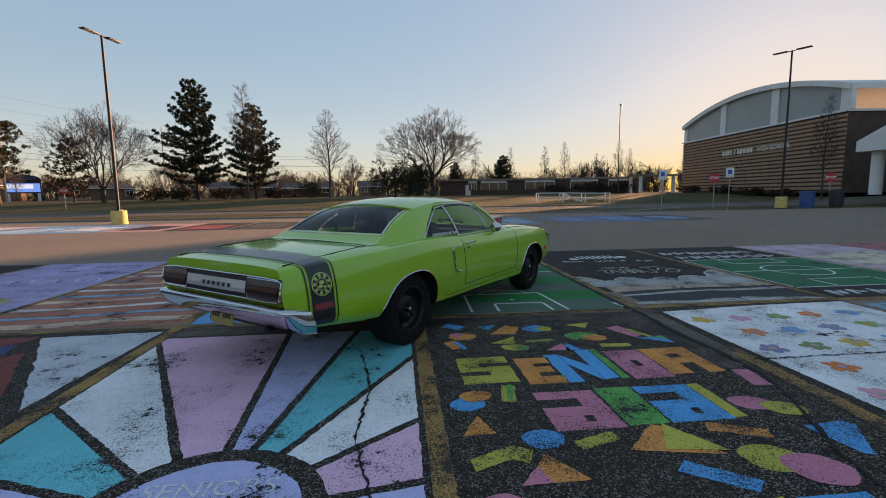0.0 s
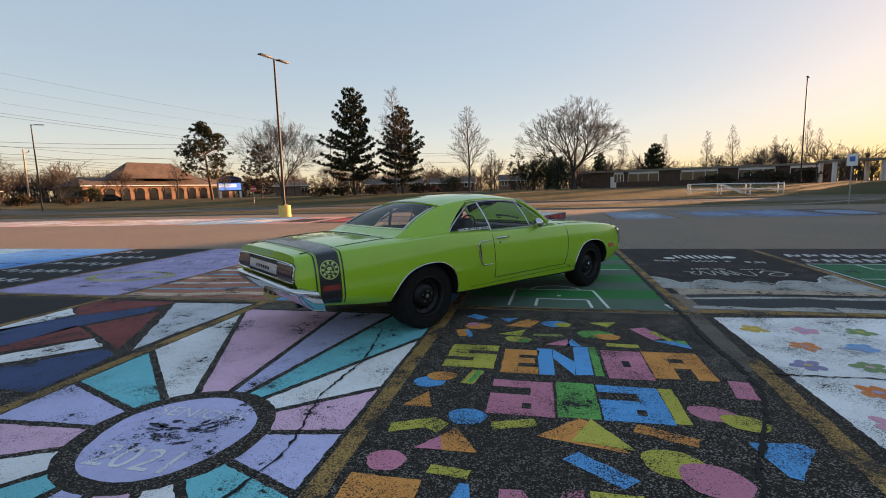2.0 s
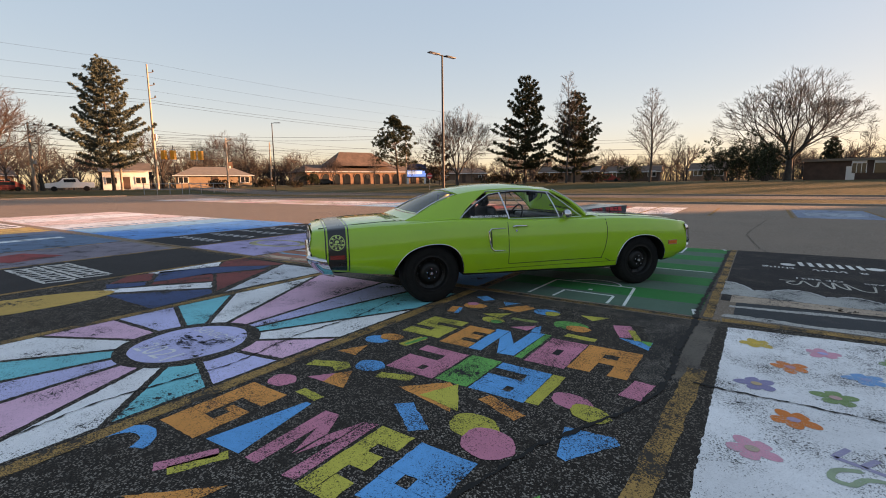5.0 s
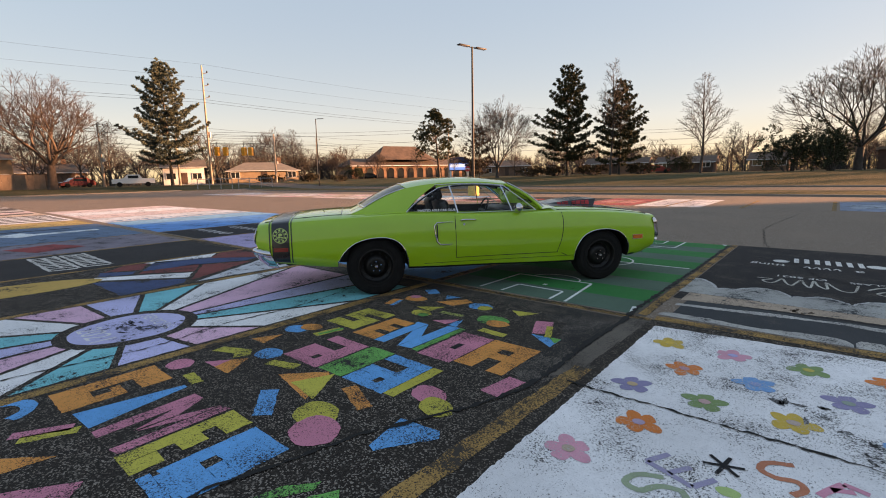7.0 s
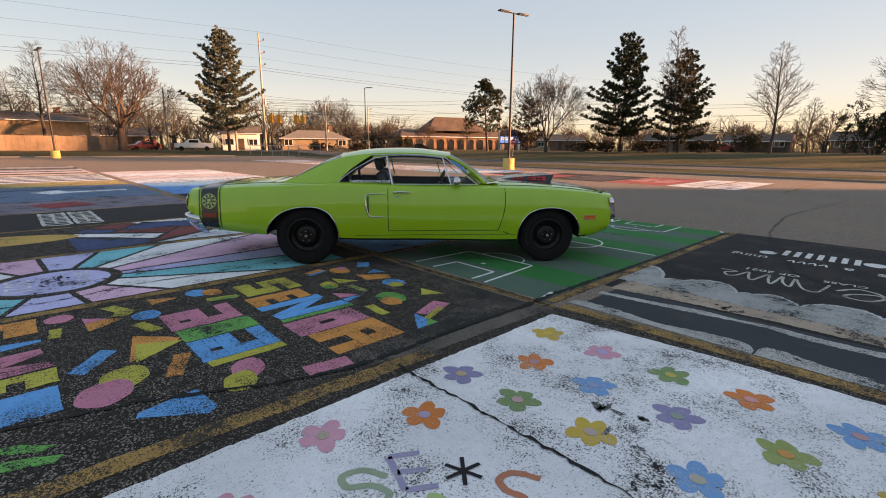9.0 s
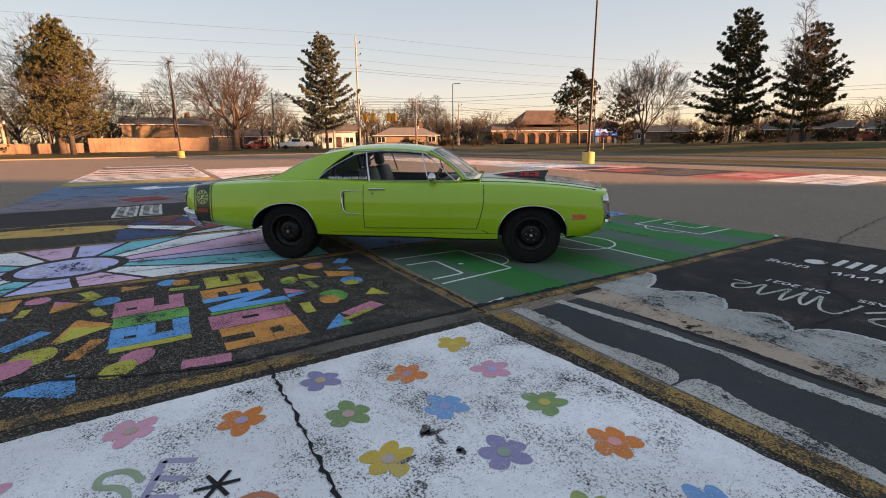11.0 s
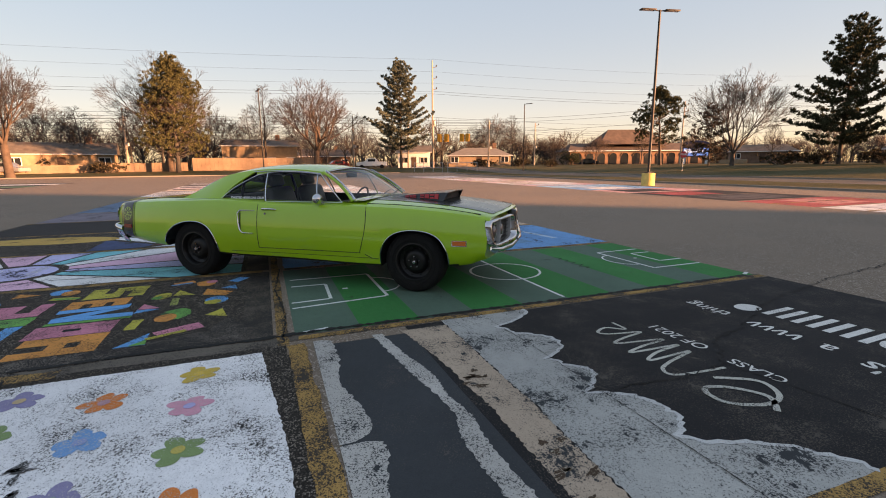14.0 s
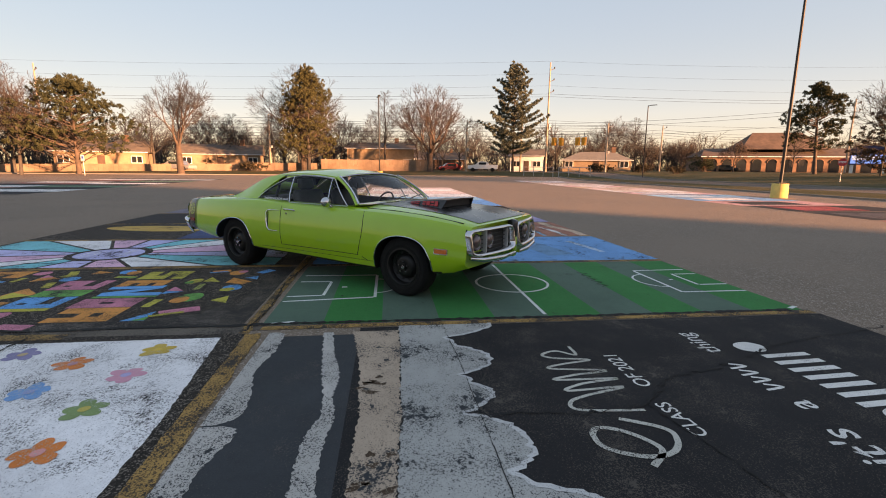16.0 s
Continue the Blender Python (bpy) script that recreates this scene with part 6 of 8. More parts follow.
lil = field("lilac stall with faint white lettering", [(Z1, rect(-10.55, 0.12, -8.0, 5.6), (0.33, 0.29, 0.46), 0.45), (Z2, oval(-9.3, 1.6, 0.9, 0.5), (0.40, 0.36, 0.20), 0.7), (Z3, oval(-9.3, 1.6, 0.7, 0.35), (0.33, 0.29, 0.46), 0.5)])
for k in range(6):
    stroke("word_bar", [(-10.2 + 0.36 * k, 3.2), (-10.1 + 0.36 * k, 3.5), (-9.95 + 0.36 * k, 3.2)], 0.05, (0.50, 0.46, 0.60), lil, Z2, 0.7, under=(0.33, 0.29, 0.46))
blk = field("black stall crowded with white scrawled writing", [(Z1, rect(-13.2, 0.12, -10.65, 5.6), (0.022, 0.022, 0.024), 0.3)])
for k in range(26):
    rng = random.Random(70 + k)
    stroke("scrawl_bar", [(-13.0 + 0.34 * (k % 6) + rng.uniform(0, 0.1), 0.9 + 0.95 * (k // 6) + rng.uniform(-0.1, 0.1)), (-12.85 + 0.34 * (k % 6), 1.2 + 0.95 * (k // 6)), (-12.72 + 0.34 * (k % 6), 0.95 + 0.95 * (k // 6))], 0.07, (0.5, 0.5, 0.5), blk, Z2, 0.8, under=UND)
field("bright blue and pale stall with a white zigzag border", [(Z1, rect(-18.6, 0.12, -13.3, 5.6), (0.08, 0.26, 0.55), 0.35), (Z2, rect(-18.5, 0.2, -16.6, 5.5), (0.20, 0.40, 0.55), 0.4)])
zz = field("white stall with a dark zigzag border", [(Z1, rect(-21.3, 0.12, -18.7, 5.6), (0.55, 0.58, 0.60), 0.4)])
for k in range(18):
    flat("zigzag", [(-19.4, 0.3 + 0.29 * k), (-18.9, 0.44 + 0.29 * k), (-19.4, 0.56 + 0.29 * k)], Z2, paint((0.10, 0.22, 0.36), 0.4, 0.4), zz)
field("wide pale pink and white stall", [(Z1, rect(-29.2, 0.12, -21.4, 5.6), (0.60, 0.50, 0.48), 0.5), (Z2, rect(-26.6, 0.3, -24.0, 5.4), WHITE, 0.5)])
# row to the right
rblk = field("black stall with a small green sports pitch and white scrawl", [(Z1, rect(2.80, 0.12, 5.40, 5.62), (0.028, 0.026, 0.026), 0.3), (Z2, rect(2.84, 0.84, 5.36, 3.56), (0.018, 0.13, 0.062), 0.25)])
for k, (a, b) in enumerate((((2.84, 0.84), (5.36, 0.84)), ((2.84, 3.56), (5.36, 3.56)), ((2.84, 0.90), (2.84, 3.50)), ((5.36, 0.90), (5.36, 3.50)), ((2.90, 2.20), (5.30, 2.20)),
                            ((3.55, 1.40), (4.65, 1.40)), ((3.55, 0.90), (3.55, 1.36)), ((4.65, 0.90), (4.65, 1.36)), ((3.55, 3.00), (4.65, 3.00)), ((3.55, 3.04), (3.55, 3.50)), ((4.65, 3.04), (4.65, 3.50)))):
    ribbon_part("field_line", [a, b], 0.032, Z3, paint(LINE_W, 0.4, 0.4, PG1), rblk)
ribbon_part("centre_circle", oval(4.1, 2.2, 0.52, 0.52) + [oval(4.1, 2.2, 0.52, 0.52)[0]], 0.032, Z3 + 0.0008, paint(LINE_W, 0.4, 0.4, PG1), rblk)
for k in range(21):
    rng = random.Random(170 + k)
    u, v = 3.0 + 0.32 * (k % 7), (3.72, 4.35, 0.30)[k // 7]
    tall = 0.42 if k < 14 else 0.30
    stroke("scrawl_bar", [(u, v + rng.uniform(-0.04, 0.06)), (u + 0.07, v + tall), (u + 0.15, v + rng.uniform(0.05, 0.2)), (u + 0.24, v + tall * rng.uniform(0.6, 1))], 0.07, (0.5, 0.5, 0.5), rblk, Z2, 0.85, under=UND)
field("pastel pink and cream stall with worn paint", [(Z1, rect(5.5, 0.12, 8.1, 5.6), (0.46, 0.35, 0.40), 0.5), (Z2, brick(6.8, 3.3, 2.2, 1.3, 14), (0.52, 0.47, 0.36), 0.7), (Z3, brick(6.9, 1.4, 1.9, 0.8, 10), (0.36, 0.30, 0.46), 0.6)])
field("dull red stall with worn paint", [(Z1, rect(8.2, 0.12, 10.8, 5.6), (0.32, 0.13, 0.13), 0.5)])
field("pale blue and white stall", [(Z1, rect(2.80, -5.55, 5.4, -0.15), (0.20, 0.36, 0.44), 0.45), (Z2, rect(3.2, -4.4, 5.2, -1.0), WHITE, 0.5)])
field("plain greyish white worn stall", [(Z1, rect(5.5, -5.55, 8.1, -0.15), (0.5, 0.5, 0.5), 0.5)])
# rows beyond the aisle
BLK, PALE, TAN = (0.03, 0.03, 0.032), (0.62, 0.60, 0.58), (0.46, 0.36, 0.27)
FAR_ROW = ((4.0, (0.20, 0.25, 0.33), (0.30, 0.36, 0.42)), (-2.65, PALE, (0.50, 0.48, 0.50)), (-5.3, (0.34, 0.08, 0.08), (0.46, 0.20, 0.18)),
           (-7.95, BLK, (0.09, 0.08, 0.08)), (-10.6, BLK, (0.32, 0.07, 0.07)), (-13.25, (0.50, 0.28, 0.27), BLK), (-15.9, (0.16, 0.32, 0.50), PALE), (-18.55, (0.26, 0.44, 0.56), (0.45, 0.55, 0.62)))
FAR_ROW += tuple((-21.2 - 2.65 * k, ((0.56, 0.36, 0.36), PALE, (0.60, 0.46, 0.44), TAN)[k % 4], (PALE, (0.50, 0.42, 0.36), TAN, (0.58, 0.50, 0.48))[k % 4]) for k in range(11))
for k, (x, c, c2) in enumerate(FAR_ROW):
    rng = random.Random(300 + k)
    field("faded painted stall in the far row", [(Z1, rect(x - 2.5, 15.6, x, 20.9), c, 0.55), (Z2, rect(x - 2.2, 16.2 + rng.uniform(0, 1), x - 0.4, 18.4 + rng.uniform(0, 1.5)), c2, 0.7)])
for k in range(5):
    stall_line(1.35 - 2.65 * (k - 1), 15.5, 1.35 - 2.65 * (k - 1), 20.9, 0.12, 50 + k)
for k, x in enumerate((7.5, 10.15, 12.8)):
    field("faded blue painted stall", [(Z1, rect(x - 2.6, 15.8, x, 21.2), ((0.16, 0.17, 0.21), (0.12, 0.18, 0.31), (0.10, 0.09, 0.09))[k], 0.55), (Z2, oval(x - 1.3, 18.4, 0.9, 1.6), (0.18, 0.25, 0.38), 0.6)])
for k, x in enumerate([-20.0 - 2.65 * i for i in range(14)]):
    c = ((0.03, 0.03, 0.032), (0.6, 0.59, 0.57), (0.03, 0.03, 0.03), (0.10, 0.18, 0.12))[k % 4]
    field("faded painted stall across the aisle", [(Z1, rect(x - 2.6, -21.6, x, -16.2), c, 0.5)])
    field("faded painted stall across the aisle", [(Z1, rect(x - 2.6, -27.2, x, -21.8), ((0.6, 0.58, 0.55), (0.04, 0.04, 0.04), (0.25, 0.12, 0.1))[k % 3], 0.5)])


# ---- trees ----
class Soup:
    """Loose geometry gathered fast, then made one mesh."""

    def __init__(self):
        self.v, self.f = [], []

    def tube(self, p, q, r0, r1, sides=5):
        d = (q - p).normalized()
        a = d.orthogonal().normalized()
        b = d.cross(a)
        i = len(self.v)
        for c, r in ((p, r0), (q, r1)):
            for k in range(sides):
                t = math.tau * k / sides
                self.v.append(c + r * (a * math.cos(t) + b * math.sin(t)))
        for k in range(sides):
            self.f.append((i + k, i + (k + 1) % sides, i + sides + (k + 1) % sides, i + sides + k))

    def leaf(self, p, d, w, up):
        s = d.cross(up)
        s = s.normalized() * w if s.length > 1e-4 else Vector((w, 0, 0))
        i = len(self.v)
        self.v += [p - s * 0.5, p + d * 0.55 - s, p + d, p + d * 0.45 + s]
        self.f.append((i, i + 1, i + 2, i + 3))

    def mesh(self, name):
        me = bpy.data.meshes.new(name)
        me.from_pydata([tuple(v) for v in self.v], [], self.f)
        for p in me.polygons:
            p.use_smooth = True
        return me


def rand_dir(rng):
    while True:
        v = Vector((rng.uniform(-1, 1), rng.uniform(-1, 1), rng.uniform(-1, 1)))
        if 0.05 < v.length < 1:
            return v.normalized()


def bare_tree(seed, height, crown, fork=0.0, leaders=1, low=0.2, rise=0.9, trunk=0.24, dense=1.0, shape="oval"):
    """Trunk with limbs, and a crown of bare twigs, as two meshes. crown: its radius; fork: where the leaders part; rise: how steeply limbs climb."""
    rng = random.Random(seed)
    wood, twig = Soup(), Soup()

    def turned(d, angle, roll):
        s = d.orthogonal().normalized()
        s.rotate(Matrix.Rotation(roll, 3, d))
        return (d * math.cos(angle) + s * math.sin(angle)).normalized()

    def run(p, d, L, r0, r1, n, lift, wander, soup):
        """A bough of n short lengths; gives the points and the ways along it."""
        out = []
        for i in range(n):
            d = (d + rand_dir(rng) * wander + Vector((0, 0, lift))).normalized()
            q = p + d * L / n
            a, b = lerp(r0, r1, i / n), lerp(r0, r1, (i + 1) / n)
            soup.tube(p, q, a, b, 6 if a > 0.10 else (4 if a > 0.04 else 3))
            p = q
            out.append((p, d))
        return out

    def spray(p, d, L, r, level):
        """A side bough with its own side twigs, two deep at most."""
        pts = run(p, d, L, r, max(0.012, r * 0.35), max(2, int(L / 0.5)), 0.05, 0.07, wood if r > 0.05 else twig)
        if level >= 2:
            return
        roll = rng.uniform(0, math.tau)
        for i, (q, e) in enumerate(pts):
            if i == 0 and len(pts) > 2:
                continue
            for _ in range(2 if rng.random() < 0.75 * dense else 1):
                roll += 2.4 + rng.uniform(-0.4, 0.4)
                k = 1 - 0.55 * i / len(pts)
                spray(q, turned(e, rng.uniform(0.45, 0.85), roll), L * rng.uniform(0.34, 0.58) * k + 0.25, max(0.017, r * 0.45), level + 1)
        spray(*pts[-1], L * 0.30, max(0.016, r * 0.35), 2)

    def forked(p, d, L, r, level, deep):
        """Boughs that part in two or three, again and again."""
        pts = run(p, d, L, r, r * 0.74, 4, 0.035, 0.06, wood if r > 0.05 else twig)
        q, e = pts[-1]
        if level == deep:
            for k in range(3):
                spray(q, turned(e, rng.uniform(0.1, 0.6), k * 2.1 + rng.uniform(0, 1)), L * rng.uniform(0.7, 1.0), 0.020, 1)
            return
        for q2, e2 in pts[1:3]:
            if rng.random() < 0.55 * dense:
                spray(q2, turned(e2, rng.uniform(0.6, 1.0), rng.uniform(0, math.tau)), L * rng.uniform(0.5, 0.9), max(0.020, r * 0.28), 0 if level > 0 else 1)
        n = 3 if rng.random() < 0.35 else 2
        roll = rng.uniform(0, math.tau)
        for k in range(n):
            w = rng.uniform(0.72, 0.88) if k else rng.uniform(0.80, 0.92)
            forked(q, turned(e, rng.uniform(0.22, 0.42) if k == 0 else rng.uniform(0.35, 0.62), roll + math.tau * k / n), L * w, max(0.022, r * (0.70 if k == 0 else 0.58)), level + 1, deep)

    def profile(u):
        if shape == "column":
            return crown * (1 - 0.75 * u)
        return crown * (0.55 + 0.45 * math.sin(math.pi * min(1, 0.15 + 1.1 * u))) * (1 - u) ** 0.55

    if leaders == 1:
        n = 30
        p, d = Vector((0, 0, -0.2)), Vector((0, 0, 1))
        roll = rng.uniform(0, math.tau)
        for i in range(n):
            t = i / n
            d = (d + rand_dir(rng) * 0.035 + Vector((0, 0, 0.1))).normalized()
            q = p + d * height / n
            wood.tube(p, q, trunk * (1 - t) ** 0.9 + 0.018, trunk * (1 - t - 1 / n + 1e-6) ** 0.9 + 0.015, 7)
            p = q
            if t > low:
                u = (t - low) / (1 - low)
                for _ in range(2 if rng.random() < 0.7 * dense else 1):
                    roll += 2.4 + rng.uniform(-0.3, 0.3)
                    way = Vector((math.cos(roll), math.sin(roll), rise * rng.uniform(0.75, 1.25))).normalized()
                    spray(p, way, profile(u) * rng.uniform(0.75, 1.2) + 0.3, trunk * 0.30 * (1 - t) + 0.022, 0)
    else:
        top = Vector((rng.uniform(-0.1, 0.1), rng.uniform(-0.1, 0.1), height * fork))
        wood.tube(Vector((0, 0, -0.3)), top * 0.12, trunk * 1.45, trunk * 1.1, 10)
        wood.tube(top * 0.12, top * 0.6, trunk * 1.1, trunk * 0.98, 10)
        wood.tube(top * 0.6, top, trunk * 0.98, trunk * 0.9, 10)
        a0 = rng.uniform(0, math.tau)
        deep = 4
        L = (height - top.z) / 3.9
        for j in range(leaders):
            a = a0 + math.tau * j / max(1, leaders - 1)
            lean = 0.08 if j == 0 else rng.uniform(0.55, 1.0) * min(1.25, crown / (height - top.z) * 1.35)
            forked(top, Vector((math.cos(a) * lean, math.sin(a) * lean, 1)).normalized(), L * (1.12 if j == 0 else rng.uniform(0.85, 1.05)), trunk * rng.uniform(0.42, 0.58), 0, deep)
        # let the crown fill its height and breadth
        vs = wood.v + twig.v
        zt = sorted(v.z for v in vs)[int(len(vs) * 0.998)]
        rt = sorted(math.hypot(v.x, v.y) for v in vs)[int(len(vs) * 0.985)]
        kz, kr = (height - top.z) / (zt - top.z), crown / rt
        for soup in (wood, twig):
            soup.v = [Vector((v.x * lerp(1, kr, step01((v.z - top.z * 0.8) / 2.5)), v.y * lerp(1, kr, step01((v.z - top.z * 0.8) / 2.5)), top.z + (v.z - top.z) * kz if v.z > top.z else v.z)) for v in soup.v]
    return wood.mesh("trunk"), twig.mesh("crown")


def tuft(crown, rng, p, way, r, n=20, size=0.30):
    """A pointed tuft of needles about p, reaching along way."""
    for _ in range(n):
        d = (way * 0.9 + rand_dir(rng) * 0.85).normalized()
        q = p + rand_dir(rng) * r * rng.random() ** 0.6
        crown.leaf(q, d * size * rng.uniform(0.7, 1.3), 0.055, rand_dir(rng))


def spruce(seed, height, radius, gap=0.85, droop=0.25, bare=0.10, dense=1.0, size=0.27, belly=0.16):
    """A straight trunk with uneven whorls of open boughs that carry separate upturned tufts."""
    rng = random.Random(seed)
    wood, crown = Soup(), Soup()
    for i in range(8):
        wood.tube(Vector((0, 0, -0.2 + height * i / 8)), Vector((0, 0, -0.2 + height * (i + 1) / 8)), 0.22 * (1 - i / 8.3) * height / 15, 0.22 * (1 - (i + 1) / 8.3) * height / 15, 7)
    z = height * bare
    while z < height * 0.985:
        u = (z - height * bare) / (height * (1 - bare))
        full = min(1.0, 0.62 + 0.38 * u / belly) if u < belly else ((1 - u) / (1 - belly)) ** 0.82
        n = rng.randint(4, 6)
        a0 = rng.uniform(0, math.tau)
        for j in range(n):
            a = a0 + math.tau * j / n + rng.uniform(-0.4, 0.4)
            L = radius * full * rng.choice((0.55, 0.75, 0.9, 1.0, 1.12)) + 0.25
            d = Vector((math.cos(a), math.sin(a), 0))
            p0 = Vector((0, 0, z + rng.uniform(-0.35, 0.35)))
            bend = rng.uniform(-0.12, 0.10) - droop * (1 - u)
            side = Vector((-d.y, d.x, 0))
            last = p0
            steps = max(2, int(L / 0.42))
            for k in range(1, steps + 1):
                t = k / steps
                p = p0 + d * L * t + Vector((0, 0, L * (bend * t + (0.30 + 0.25 * u) * t * t)))
                wood.tube(last, p, 0.045 * (1 - t) + 0.014, 0.04 * (1 - t) + 0.010, 3)
                last = p
                if L * t < 0.35 or (t < 0.30 and rng.random() < 0.6):
                    continue
                spread = 0.60 * min(1.0, L / 2.2) * math.sin(math.pi * min(0.94, 0.25 + 0.70 * t)) + 0.06
                for _ in range(max(1, int(5 * dense * min(1.0, 0.45 + L / 3)))):
                    q = p + side * rng.uniform(-1, 1) * spread * 1.3 + d * rng.uniform(-0.2, 0.2) + Vector((0, 0, rng.uniform(-0.10, 0.16)))
                    tuft(crown, rng, q, (d * 0.7 + side * rng.uniform(-0.5, 0.5) + Vector((0, 0, 0.75))).normalized(), 0.17, int(15 * dense), size)
            tuft(crown, rng, last, (d * 0.8 + Vector((0, 0, 0.6))).normalized(), 0.12, int(14 * dense), size)
        z += gap * rng.uniform(0.7, 1.3) * (1.15 - 0.4 * u)
    for k in range(5):
        tuft(crown, rng, Vector((rng.gauss(0, 0.05), rng.gauss(0, 0.05), height * 0.975 + 0.12 * k - 0.3)), Vector((0, 0, 1)), 0.08, 14, size)
    return wood.mesh("trunk"), crown.mesh("crown")


def pine(seed, height, radius, first=0.35, clumps=46, flat_k=0.45, size=0.36, trunk=0.26):
    """A leaning trunk, open limbs and separate tufted clumps."""
    rng = random.Random(seed)
    wood, crown = Soup(), Soup()
    lean = Vector((rng.uniform(-0.06, 0.06), rng.uniform(-0.06, 0.06), 1))
    pts = [Vector((lean.x * height * t, lean.y * height * t, height * t - 0.2)) for t in [i / 8 for i in range(9)]]
    for i in range(8):
        wood.tube(pts[i], pts[i + 1], trunk * (1 - i / 9), trunk * (1 - (i + 1) / 9), 8)
    for c in range(clumps):
        u = rng.random() ** 0.8
        z = lerp(height * first, height * 0.98, u)
        shape = math.sin(math.pi * min(1, 0.25 + 0.78 * u)) ** 0.6
        a = rng.uniform(0, math.tau)
        L = radius * shape * rng.uniform(0.35, 1.1)
        b = pts[min(8, int(z / height * 8))]
        root = Vector((b.x, b.y, z - 0.35 * L))
        tip = Vector((b.x + L * math.cos(a), b.y + L * math.sin(a), z + rng.uniform(-0.2, 0.4)))
        wood.tube(root, tip, 0.07, 0.02, 4)
        rr = rng.uniform(0.45, 0.95) * radius / 3.2
        for _ in range(9):
            d = rand_dir(rng)
            q = tip + Vector((d.x * rr, d.y * rr, d.z * rr * flat_k))
            tuft(crown, rng, q, (d * 0.5 + Vector((0, 0, 0.8))).normalized(), 0.22, 22, size * 0.85)
    return wood.mesh("trunk"), crown.mesh("crown")


def bush(seed, w, h, n=2600, size=0.28):
    rng = random.Random(seed)
    crown = Soup()
    lumps = [(rng.uniform(-0.6, 0.6) * w, rng.uniform(-0.35, 0.35) * w, rng.uniform(0.25, 0.78) * h, rng.uniform(0.22, 0.42)) for _ in range(20)]
    for _ in range(n // 14):
        x, y, z, r = rng.choice(lumps)
        d = rand_dir(rng)
        q = Vector((x + d.x * r * w * 0.7, y + d.y * r * w * 0.7, max(0.08, z + d.z * r * h * 0.62)))
        tuft(crown, rng, q, (d * 0.7 + Vector((0, 0, 0.6))).normalized(), 0.16 * h / 4 + 0.05, 14, size)
    wood = Soup()
    for x, y, z, r in lumps:
        wood.tube(Vector((x * 0.2, y * 0.2, -0.1)), Vector((x, y, z)), 0.07, 0.02, 4)
    return wood.mesh("trunk"), crown.mesh("crown")


def plant(name, meshes, mats, x, y, label, category, group="", turn=0.0, k=(1, 1, 1)):
    t = thing(name, Matrix.Translation((x, y, ground_z(x, y) - 0.05)) @ Matrix.Rotation(turn, 4, "Z") @ Matrix.Diagonal((*k, 1)), label, category, group)
    part_mesh("trunk", meshes[0], mats[0], t)
    part_mesh("crown", meshes[1], mats[1], t)
    return t


def again(ob, x, y, turn, k):
    c = copy_thing(ob, Matrix.Translation((x, y, ground_z(x, y) - 0.05)) @ Matrix.Rotation(turn, 4, "Z"))
    c.scale = k
    return c


SP = "tall dark conifer with uneven tufted boughs on the lawn"
plant("spruce_tree", spruce(11, 16.4, 5.2, 0.62, 0.16, 0.15), (BARK, NEEDLE), -31.3, 64.0, SP, "spruce tree", "spruces on the lawn")
plant("spruce_tree", spruce(12, 13.6, 4.4, 0.60, 0.16, 0.13), (BARK, NEEDLE), -24.0, 66.4, SP, "spruce tree", "spruces on the lawn")
plant("spruce_tree", spruce(13, 8.0, 3.2, 0.7, 0.15, 0.12, 0.7), (BARK, island("rusty_needles", (0.060, 0.045, 0.030))), -44.6, 59.0, "small thin brownish spruce in front of a bare tree", "spruce tree")
plant("spruce_tree", spruce(14, 18.6, 5.4, 0.74, 0.05, 0.17, 1.3, 0.24, 0.22), (BARK, NEEDLE_PALE), -78.2, 23.5, "tall pale green conifer with uneven open boughs at the lot's edge", "spruce tree")
small = plant("spruce_tree", spruce(15, 7.6, 2.5, 0.42, 0.20, 0.06, 1.0, 0.30, 0.05), (BARK, NEEDLE), 18.5, 88.0, "small dense spruce behind the low building", "spruce tree", "small spruces")
again(small, 9.0, 90.0, 1.0, (0.7, 0.7, 0.85))

FAST = bare_tree(21, 15.4, 3.0, low=0.24, rise=1.1, trunk=0.17, shape="oval")
BT = "tall slender bare deciduous tree on the lawn"
slim = plant("bare_tree", FAST, (BARK, TWIG), -24.3, 63.6, BT, "bare tree", "bare trees")
mid = plant("bare_tree", bare_tree(22, 12.6, 3.4, low=0.22, rise=0.95, trunk=0.19), (BARK, TWIG), -13.5, 69.0, "bare young deciduous tree with an oval crown", "bare tree", "bare trees")
big = plant("bare_tree", bare_tree(23, 14.2, 9.6, 0.20, 6, 0.22, 0.7, 0.42), (BARK, TWIG), 3.1, 74.5, "broad bare tree with a wide spreading crown", "bare tree", "bare trees")
vase = plant("bare_tree", bare_tree(24, 12.0, 6.8, 0.13, 6, 0.2, 0.8, 0.26), (BARK, TWIG_RED), -40.8, 58.6, "bare reddish tree with a vase-shaped crown", "bare tree", "bare trees")
fat = plant("bare_tree", bare_tree(25, 13.6, 8.0, 0.22, 6, 0.2, 0.7, 0.48, 1.15), (BARK_RED, TWIG_RED), -74.3, 8.2, "large sunlit bare tree with a broad rounded crown", "bare tree", "bare trees")
plant("bare_tree", bare_tree(27, 15.6, 8.2, 0.24, 6, 0.24, 0.75, 0.36), (BARK, TWIG), -74.6, -12.4, "tall bare tree behind a brownish evergreen", "bare tree", "bare trees")
odd = plant("bare_tree", bare_tree(26, 13.0, 5.0, 0.28, 4, 0.3, 0.7, 0.40, 1.1), (BARK_RED, TWIG), -62.6, -26.6, "bare forked tree with a lopped limb beside the fence", "bare tree", "bare trees")
